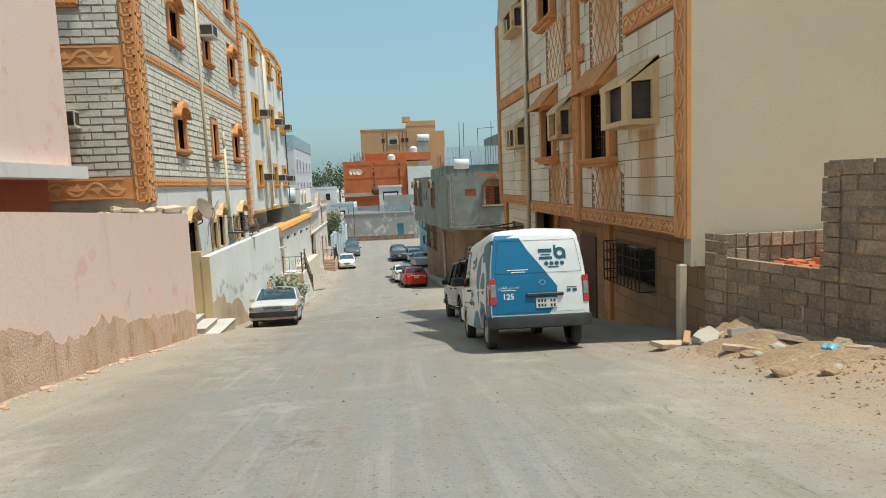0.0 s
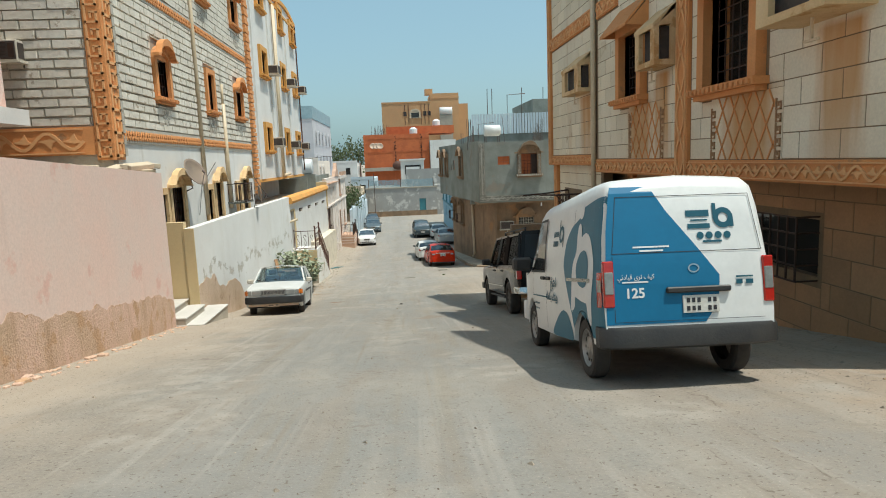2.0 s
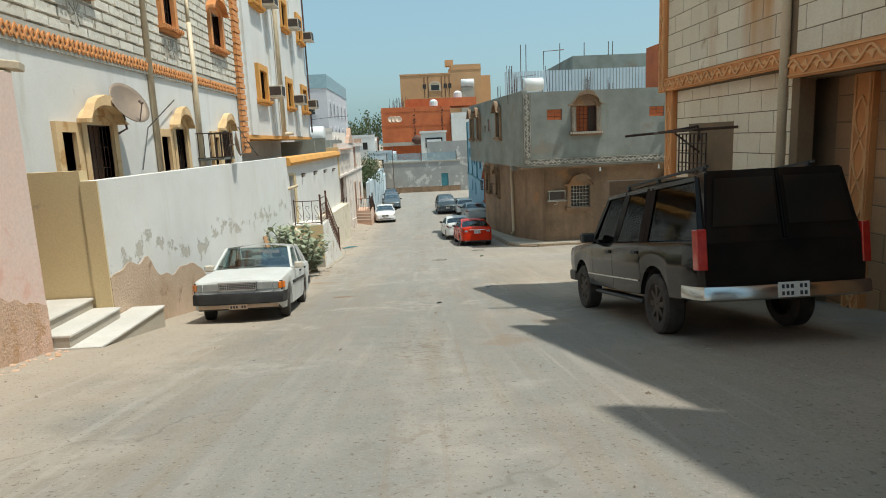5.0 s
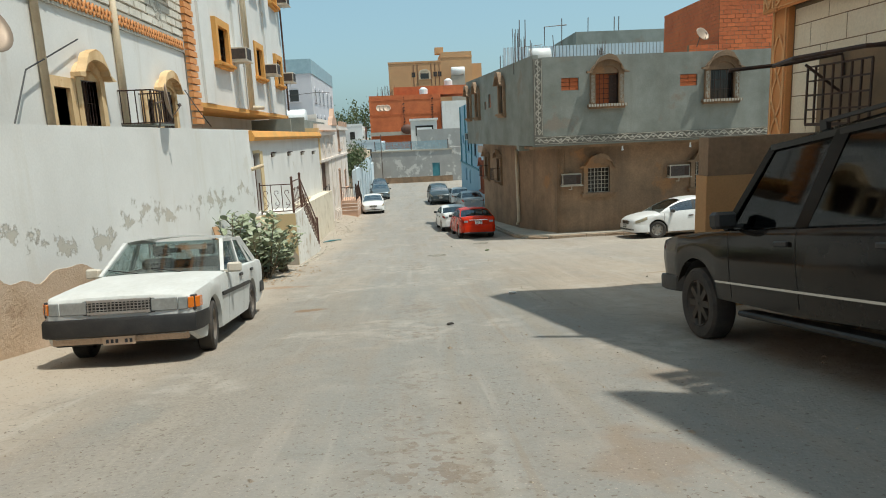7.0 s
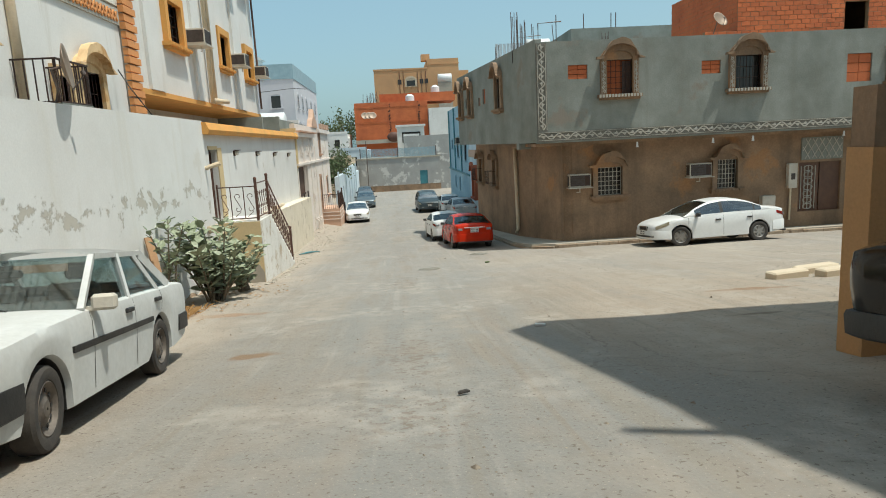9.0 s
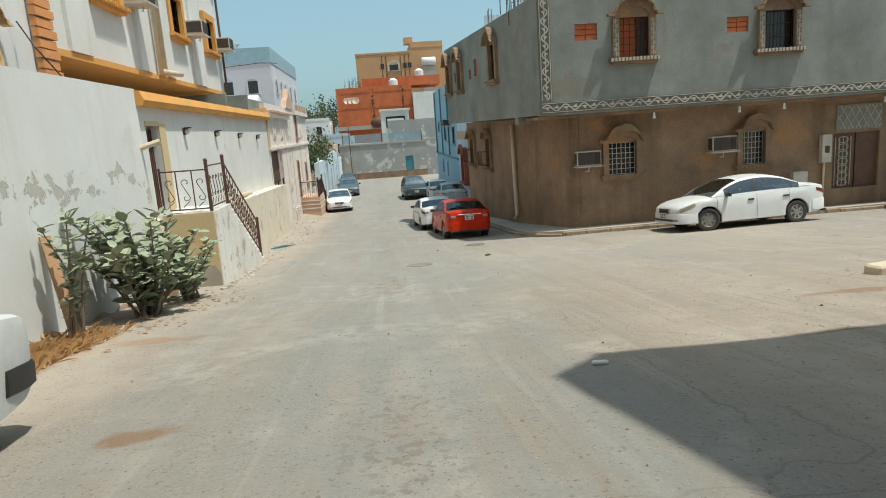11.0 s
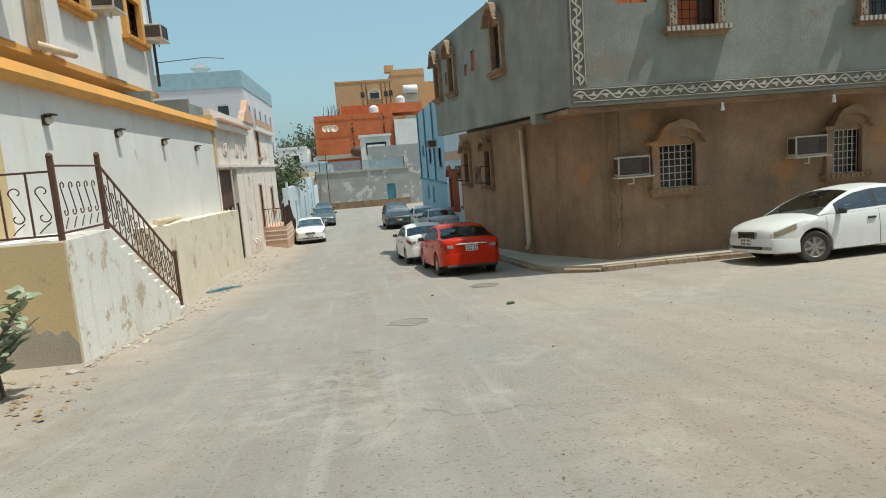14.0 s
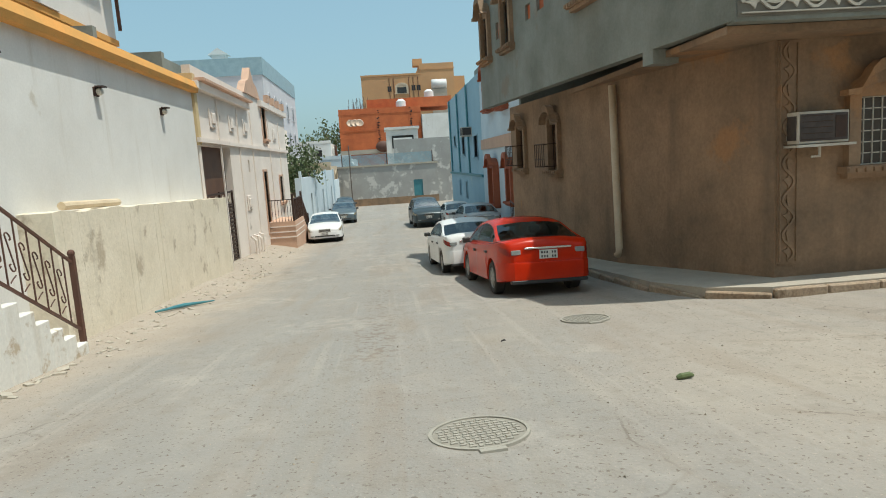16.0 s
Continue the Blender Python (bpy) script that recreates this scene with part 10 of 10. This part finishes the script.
    for a, b, z0, z1 in ((-0.50, -0.16, 1.27, 1.285), (-0.44, -0.22, 1.235, 1.25), (-0.62, -0.38, 0.955, 0.968)):
        sticker(bm, [(a, z0), (b, z0), (b, z1), (a, z1)], 0, off=0.004)
    tagged(local_part("lettering", bm, white, root, None, "white print"), kind="stuff")
    bm = bmesh.new()
    for a, b, z0, z1 in ((0.02, 0.24, 1.54, 1.60), (0.06, 0.22, 1.50, 1.515), (0.03, 0.24, 1.43, 1.475), (0.16, 0.34, 1.30, 1.318), (0.44, 0.60, 0.97, 0.985), (0.44, 0.50, 0.91, 0.95), (0.53, 0.60, 0.91, 0.95)):
        sticker(bm, [(a, z0), (b, z0), (b, z1), (a, z1)], 0, off=0.004)
    tagged(local_part("lettering", bm, ink, root, None, "dark print"), kind="stuff")
    bm = bmesh.new()
    for k in range(4):
        cx = 0.14 + k * 0.085
        sticker(bm, [(cx + 0.034 * math.cos(a * 0.524), 1.365 + 0.034 * math.sin(a * 0.524)) for a in range(12)], 0, off=0.004)
    n = 20
    for i in range(n):
        a, b = 2 * math.pi * i / n, 2 * math.pi * (i + 1) / n
        ring = [(0.37 + q * math.cos(t), 1.525 + q * math.sin(t)) for q, t in ((0.095, a), (0.095, b), (0.045, b), (0.045, a))]
        sticker(bm, ring, 0, off=0.004)
    sticker(bm, [(0.43, 1.44), (0.465, 1.44), (0.465, 1.52), (0.43, 1.52)], 0, off=0.005)
    sticker(bm, [(0.275, 1.52), (0.31, 1.52), (0.31, 1.66), (0.275, 1.66)], 0, off=0.005)
    tagged(local_part("emblem", bm, ink, root, None, "round dark emblem"), kind="stuff")
    bm = bmesh.new()
    n = 18
    for i in range(n):
        a, b = 2 * math.pi * i / n, 2 * math.pi * (i + 1) / n
        sticker(bm, [(0.05 + q * math.cos(t) * 1.3, 1.07 + q * math.sin(t)) for q, t in ((0.042, a), (0.042, b), (0.030, b), (0.030, a))], 0, off=0.006)
    local_part("badge", bm, C_CHROME, root, None)
    def written(name, text, size, M, material, label, wide=None, bold=0.0):
        """Flat letters laid in the plane of M, stretched to a width where one is given."""
        cu = bpy.data.curves.new(name, "FONT")
        cu.body, cu.size, cu.extrude, cu.offset = text, size, 0.001, bold
        tmp = bpy.data.objects.new(name, cu)
        scene.collection.objects.link(tmp)
        me = bpy.data.meshes.new_from_object(tmp)
        bpy.data.objects.remove(tmp)
        if wide:
            xs = [v.co.x for v in me.vertices]
            k = wide / (max(xs) - min(xs))
            for v in me.vertices:
                v.co.x = (v.co.x - min(xs)) * k
        ob = new(name, me)
        me.materials.clear()
        me.materials.append(material)
        ob.parent = root
        ob.matrix_basis = M
        ob["label"] = label
        return ob

    written("fleet_number", "125", 0.125, pose(-0.60, -2.037, 0.82, 90, 0, 0), white, "white fleet number", bold=0.003)
    written("tail_slogan", "\uFEF2\uFE97\uFEA9\uFE8E\uFEF4\uFED7 \uFEEF\uFEAE\uFE97 \uFED2\uFEF4\uFEDB", 0.06, pose(-0.66, -2.037, 0.99, 90, 0, 0), white, "white slogan", wide=0.34)
    for sd in (-1, 1):
        def flank(v, z):
            a, b = sx(v, z), sx(v, z + 0.1)
            lean = math.degrees(math.atan2(a - b, 0.1))
            return pose(sd * (a + 0.012), v, z, 90, 0, sd * 90) @ pose(0, 0, 0, -lean, 0, 0)
        start = (lambda v, w: v) if sd < 0 else (lambda v, w: v - w)
        written("slogan", "\uFE9D\uFE8E\uFEF4\uFE98\uFEA3\uFE8D", 0.15, flank(start(0.0, 0.30), 0.885), ink, "dark slogan", wide=0.30, bold=0.004)
        written("slogan", "\uFEEA\uFEE0\uFEE4\uFEDC\uFEF3 \uFEDA\uFE98\uFEF4\uFE91", 0.14, flank(start(0.24, 0.58), 0.72), ink, "dark slogan", wide=0.58, bold=0.004)


black_suv()
van()


# ---- plants ----
M_LEAF = mat("dusty_grey_green_leaf", (0.235, 0.275, 0.165), (0.33, 0.36, 0.245), 3.0, rough=0.6, fine=20, bump=0.1, stain=((0.34, 0.30, 0.13), 5.0, 0.68))
M_LEAFD = mat("dark_green_leaf", (0.075, 0.105, 0.035), (0.12, 0.145, 0.055), 2.0, rough=0.6, fine=20, bump=0.1)
M_BARK = mat("grey_brown_stem", (0.16, 0.12, 0.08), (0.22, 0.17, 0.11), 6, bump=0.5)


def leaf_into(verts, faces, p, q, size, rnd):
    """A broad cupped leaf of six triangles at p, turned by q."""
    k = len(verts)
    for a, b, c in ((0, 0, 0), (0.42, -0.30, 0.06), (0.80, -0.22, 0.05), (1.05, 0, -0.04), (0.80, 0.22, 0.05), (0.42, 0.30, 0.06), (0.5, 0, -0.03)):
        verts.append(p + q @ Vector((a * size, b * size * 1.15, c * size)))
    faces += [(k, k + 1, k + 6), (k + 1, k + 2, k + 6), (k + 2, k + 3, k + 6), (k + 3, k + 4, k + 6), (k + 4, k + 5, k + 6), (k + 5, k, k + 6)]


def mesh_part(name, verts, faces, material, parent):
    me = bpy.data.meshes.new(name)
    me.from_pydata([tuple(v) for v in verts], [], faces)
    me.materials.append(material)
    ob = new(name, me)
    ob.parent = parent
    ob.matrix_parent_inverse = world_of(parent).inverted()
    return ob


def bush(x, y, n, spread, tall, size, seed, label):
    z = height(x, y)
    t = thing("bush", (x, y, z), label, "shrub")
    rnd = random.Random(seed)
    stems = bmesh.new()
    verts, faces = [], []
    for i in range(n):
        a = rnd.uniform(0, 2 * math.pi)
        r0 = rnd.uniform(0.0, spread[0] * 0.35)
        base = Vector((x + r0 * math.cos(a) * 0.6, y + r0 * math.sin(a) * 1.6, z - 0.05))
        h = tall * rnd.uniform(0.45, 1.0)
        tip = base + Vector((rnd.uniform(-1, 1) * spread[0], rnd.uniform(-1, 1) * spread[1], h))
        mid = (base + tip) / 2 + Vector((rnd.uniform(-0.1, 0.1), rnd.uniform(-0.1, 0.1), h * 0.12))
        tip.x = max(tip.x, -5.72)
        mid.x = max(mid.x, -5.72)
        tube(stems, [base, mid, tip], [0.028, 0.018, 0.008], 5)
        m = 13
        for k in range(m):
            s = 0.25 + 0.75 * k / (m - 1)
            p = (base.lerp(mid, s * 2) if s < 0.5 else mid.lerp(tip, s * 2 - 1))
            for side in (0, 1):
                yaw = k * 1.5708 + side * math.pi + rnd.uniform(-0.5, 0.5)
                q = Euler((rnd.uniform(-0.5, 0.5), rnd.uniform(-0.9, 0.15), yaw)).to_matrix()
                leaf_into(verts, faces, p, q, size * rnd.uniform(0.6, 1.15), rnd)
    part("stem", stems, M_BARK, t)
    tagged(mesh_part("foliage", verts, faces, M_LEAF, t), kind="stuff")
    # fallen dry leaves
    v2, f2 = [], []
    for i in range(60):
        px, py = x + rnd.uniform(-0.7, 1.2), y + rnd.uniform(-1.8, 1.6)
        px = max(px, -5.6)
        leaf_into(v2, f2, Vector((px, py, height(px, py) + 0.02)), Euler((rnd.uniform(-0.2, 0.2), rnd.uniform(-0.2, 0.2), rnd.uniform(0, 6))).to_matrix(), rnd.uniform(0.05, 0.11), rnd)
    tagged(mesh_part("leaf_litter", v2, f2, M_DIRT, t), kind="stuff")


def tree(x, y, z, h, crown, seed, label, leaf=0.35, n=900):
    t = thing("tree", (x, y, z), label, "tree")
    rnd = random.Random(seed)
    bm = bmesh.new()
    top = Vector((x + rnd.uniform(-0.3, 0.3), y, z + h * 0.55))
    tube(bm, [(x, y, z - 0.3), (x + 0.1, y, z + h * 0.3), top], [0.16 * h / 5, 0.12 * h / 5, 0.08 * h / 5], 8)
    tips = []
    for i in range(9):
        a = i * 0.7 + rnd.uniform(0, 0.5)
        e = top + Vector((math.cos(a) * crown[0] * rnd.uniform(0.4, 0.85), math.sin(a) * crown[1] * rnd.uniform(0.4, 0.85), h * rnd.uniform(0.08, 0.45)))
        tube(bm, [top - Vector((0, 0, h * 0.1)), top.lerp(e, 0.5) + Vector((0, 0, 0.15)), e], [0.06 * h / 5, 0.04 * h / 5, 0.015], 5)
        tips.append(e)
    part("trunk", bm, M_BARK, t)
    verts, faces = [], []
    for i in range(n):
        e = rnd.choice(tips)
        p = e + Vector((rnd.gauss(0, crown[0] * 0.26), rnd.gauss(0, crown[1] * 0.26), rnd.gauss(0, h * 0.10)))
        leaf_into(verts, faces, p, Euler((rnd.uniform(0, 6), rnd.uniform(0, 6), rnd.uniform(0, 6))).to_matrix(), leaf * rnd.uniform(0.6, 1.2), rnd)
    tagged(mesh_part("crown", verts, faces, M_LEAFD, t), kind="stuff")


bush(-4.95, 34.2, 30, (0.95, 1.5), 1.95, 0.26, 3, "dusty grey-green broad-leaved bush growing at the wall foot")
bush(-5.35, 32.3, 5, (0.35, 0.5), 2.1, 0.17, 8, "tall thin shoot of broad-leaved weed against the white wall")
bush(-4.75, 35.9, 16, (0.75, 0.8), 1.35, 0.21, 5, "low broad-leaved bush beside the landing")
tree(-6.1, 79.5, -7.6, 5.3, (1.3, 1.9), 11, "small dense street tree behind the garden wall", 0.22, 1500)
tree(-7.3, 84.5, -7.7, 4.9, (1.3, 1.9), 12, "small dense tree over the garden wall", 0.22, 1200)
tree(-13, 205, -9, 15.5, (3.6, 3), 13, "dark distant tree on the horizon", 0.6, 900)
tree(-21, 240, -9, 14.5, (4, 3), 15, "dark distant tree on the far hill", 0.8, 600)


# ---- things on the street ----
def manhole(x, y, r, label):
    z = height(x, y)
    sl = math.degrees(math.atan2(height(x, y + 0.4) - height(x, y - 0.4), 0.8))
    t = thing("manhole_cover", (x, y, z), label, "manhole cover", "manhole covers")
    M = pose(x, y, z + 0.012, sl, 0, 6)
    m = mat("dusty_cast_iron", (0.31, 0.29, 0.245), (0.34, 0.32, 0.27), 5, rough=0.8, fine=50)
    # lid between the studs a little darker than the rim
    dark = mat("dark_lid_recess", (0.235, 0.215, 0.18), (0.29, 0.27, 0.225), 5)
    bm = bmesh.new()
    n = 40
    for a, b, z1 in ((r, r * 0.93, 0.006),):
        for k in range(n):
            p, q = 2 * math.pi * k / n, 2 * math.pi * (k + 1) / n
            prism(bm, M @ Matrix.Rotation(math.pi / 2, 4, "X"), [(a * math.cos(p), a * math.sin(p)), (a * math.cos(q), a * math.sin(q)), (b * math.cos(q), b * math.sin(q)), (b * math.cos(p), b * math.sin(p))], -0.02, z1)
    part("rim", bm, m, t)
    bm = bmesh.new()
    prism(bm, M @ Matrix.Rotation(math.pi / 2, 4, "X"), [(r * 0.92 * math.cos(2 * math.pi * k / n), r * 0.92 * math.sin(2 * math.pi * k / n)) for k in range(n)], -0.03, -0.004)
    part("lid", bm, dark, t)
    bm = bmesh.new()
    c = r * 0.15
    for i in range(-6, 7):
        for j in range(-6, 7):
            px, py = i * c, j * c
            if math.hypot(px, py) < r * 0.84:
                s = c * 0.34
                w, h = (s * 1.25, s * 0.7) if (i + j) % 2 else (s * 0.7, s * 1.25)
                box(bm, M, px - w, px + w, py - h, py + h, -0.006, 0.004)
    tagged(part("tread_pattern", bm, m, t), kind="stuff")
    bm = bmesh.new()
    box(bm, M, -0.09, 0.09, -r * 1.13, -r * 0.98, -0.02, 0.005)
    part("hinge", bm, m, t)


manhole(0.16, 38.82, 0.36, "round cast iron manhole cover with square studs")
manhole(2.25, 43.0, 0.34, "round dusty manhole cover near the kerb")


def scatter():
    rnd = random.Random(21)
    bm = bmesh.new()
    for i in range(5200):
        y = rnd.uniform(3.5, 46)
        x = rnd.gauss(0, 2.4) if rnd.random() < 0.55 else rnd.choice((-1, 1)) * rnd.uniform(3.2, 5.6)
        if x < -4.4 - 0.075 * max(0, min(y, 20)) + 0.2:
            continue
        s = rnd.uniform(0.005, 0.014) * (2.2 if rnd.random() < 0.05 else 1)
        z = height(x, y)
        c = [bm.verts.new((x + s * rnd.uniform(0.6, 1.3) * math.cos(k * 2.1 + rnd.random()), y + s * rnd.uniform(0.6, 1.3) * math.sin(k * 2.1), z - 0.002)) for k in range(3)]
        tp = bm.verts.new((x, y, z + s * rnd.uniform(0.5, 1.0)))
        for k in range(3):
            bm.faces.new((c[k], c[(k + 1) % 3], tp))
    tagged(part("gravel", bm, mat("street_grit", (0.17, 0.13, 0.095), (0.42, 0.36, 0.28), 9), None), "loose grit and pebbles on the street", "gravel", kind="stuff")
    for x, y, s, c, lab in ((-0.27, 24.6, 0.05, C_TYRE, "flattened dark can on the street"), (2.1, 39.7, 0.08, M_LEAFD, "green crushed bottle on the street"), (-4.6, 48.1, 0.0, M_TEAL, ""), (5.6, 27.0, 0.07, M_TANK, "pale stone lying in the shade"), (0.9, 41.9, 0.03, C_TYRE, "dark scrap on the street")):
        if not s:
            continue
        bm = bmesh.new()
        tube(bm, [Vector((x - s, y, height(x, y) + 0.02)), Vector((x - s * 0.6, y, height(x, y) + 0.03)), Vector((x + s * 0.5, y + 0.02, height(x, y) + 0.03)), Vector((x + s, y + 0.03, height(x, y) + 0.02))], [s * 0.25, s * 0.36, s * 0.36, s * 0.16], 8)
        tagged(part("litter", bm, c, None), lab, "litter", "street litter")
    bm = bmesh.new()
    tube(bm, [(-5.05, 47.3, height(-5, 47.3) + 0.05), (-4.75, 48.1, height(-4.75, 48.1) + 0.06), (-4.35, 48.9, height(-4.3, 48.9) + 0.05)], [0.02, 0.045, 0.015], 6)
    tagged(part("fallen_board", bm, M_TEAL, None), "teal plastic strip lying by the wall", "board")
    for x, y, l in ((6.85, 31.3, 0.42), (7.75, 31.2, 0.36), (7.85, 31.9, 0.5)):
        bm = bmesh.new()
        box(bm, pose(x, y, height(x, y), 0, 0, 12), -l, l, -0.14, 0.14, -0.05, 0.16, 0.03)
        tagged(part("kerb_block", bm, M_CREAM, None), "loose cream kerb block on the side street", "kerb block", "loose kerb blocks")
    # damp stain patches and rubble along the left foot
    bm = bmesh.new()
    for i in range(420):
        y = rnd.uniform(37.5, 66)
        x = rnd.uniform(-5.2, -4.2) if y < 56 else rnd.uniform(-5.7, -4.3)
        if 38.2 < y < 44 and x < -4.6:
            x = -4.5
        if 64 < y:
            x = -4.4
        s = rnd.uniform(0.012, 0.05) * (1.8 if rnd.random() < 0.12 else 1)
        box(bm, pose(x, y, height(x, y), rnd.uniform(-20, 20), rnd.uniform(-20, 20), rnd.uniform(0, 180)), -s, s, -s * 0.6, s * 0.6, -s * 0.4, s * 0.4)
    tagged(part("foot_rubble", bm, M_CONC, None), "stones and plaster bits along the wall foot", "rubble", kind="stuff")


scatter()


def cables():
    for pts, lab in (([(-7.25, 30.0, 1.2), (-7.2, 27.9, 0.4), (-7.15, 27.2, -0.6)], "thin black cable hanging on the white wall"), ([(-7.2, 53.1, 1.4), (-5.6, 53.4, 1.55), (-4.9, 53.5, 1.5)], "thin arm with a small lamp on the facade corner"), ([(-7.2, 36.0, 0.6), (-6.9, 35.9, 0.1), (-6.6, 36.2, -0.5)], "loose black cable beside the window")):
        bm = bmesh.new()
        tube(bm, pts, 0.015, 5)
        tagged(part("cable", bm, C_BLACK, None), lab, "cable", "wall cables")


def wall_foot():
    """Dry straw, a leaning plank and a flattened can."""
    rnd = random.Random(77)
    straw = mat("dry_straw", (0.46, 0.27, 0.10), (0.36, 0.19, 0.07), 6, fine=40)
    verts, faces = [], []
    for i in range(900):
        x, y = rnd.uniform(-5.75, -4.75), rnd.gauss(31.2, 0.8)
        z = height(x, y)
        a, l, h = rnd.uniform(0, 6.28), rnd.uniform(0.08, 0.3), rnd.uniform(0.01, 0.16)
        k = len(verts)
        w = 0.006
        d, n = (math.cos(a), math.sin(a)), (-math.sin(a), math.cos(a))
        verts += [(x - n[0] * w, y - n[1] * w, z), (x + n[0] * w, y + n[1] * w, z), (max(x + d[0] * l, -5.83), y + d[1] * l, z + h), (x + d[0] * l * 0.5, y + d[1] * l * 0.5, z + h * 0.75 + 0.012)]
        faces += [(k, k + 1, k + 3), (k + 1, k + 2, k + 3), (k + 2, k, k + 3)]
    me = bpy.data.meshes.new("dry_grass")
    me.from_pydata(verts, [], faces)
    me.materials.append(straw)
    tagged(new("dry_grass", me), "dry orange-brown straw along the wall foot", "dry grass", kind="stuff")
    bm = bmesh.new()
    z = height(-5.6, 32.6)
    beam(bm, (-5.45, 32.5, z - 0.02), (-5.77, 32.75, z + 1.55), 0.16, 0.04)
    tagged(part("plank", bm, M_TANST, None), "weathered brown plank leaning on the white wall", "plank")
    bm = bmesh.new()
    z = height(1.13, 27.9) + 0.022
    tube(bm, [(1.06, 27.9, z), (1.07, 27.9, z), (1.18, 27.88, z), (1.20, 27.88, z)], [0.014, 0.022, 0.022, 0.012], 10)
    tagged(part("can", bm, M_TANK, None, smooth=True), "dented white can lying on the street", "can")


cables()
wall_foot()
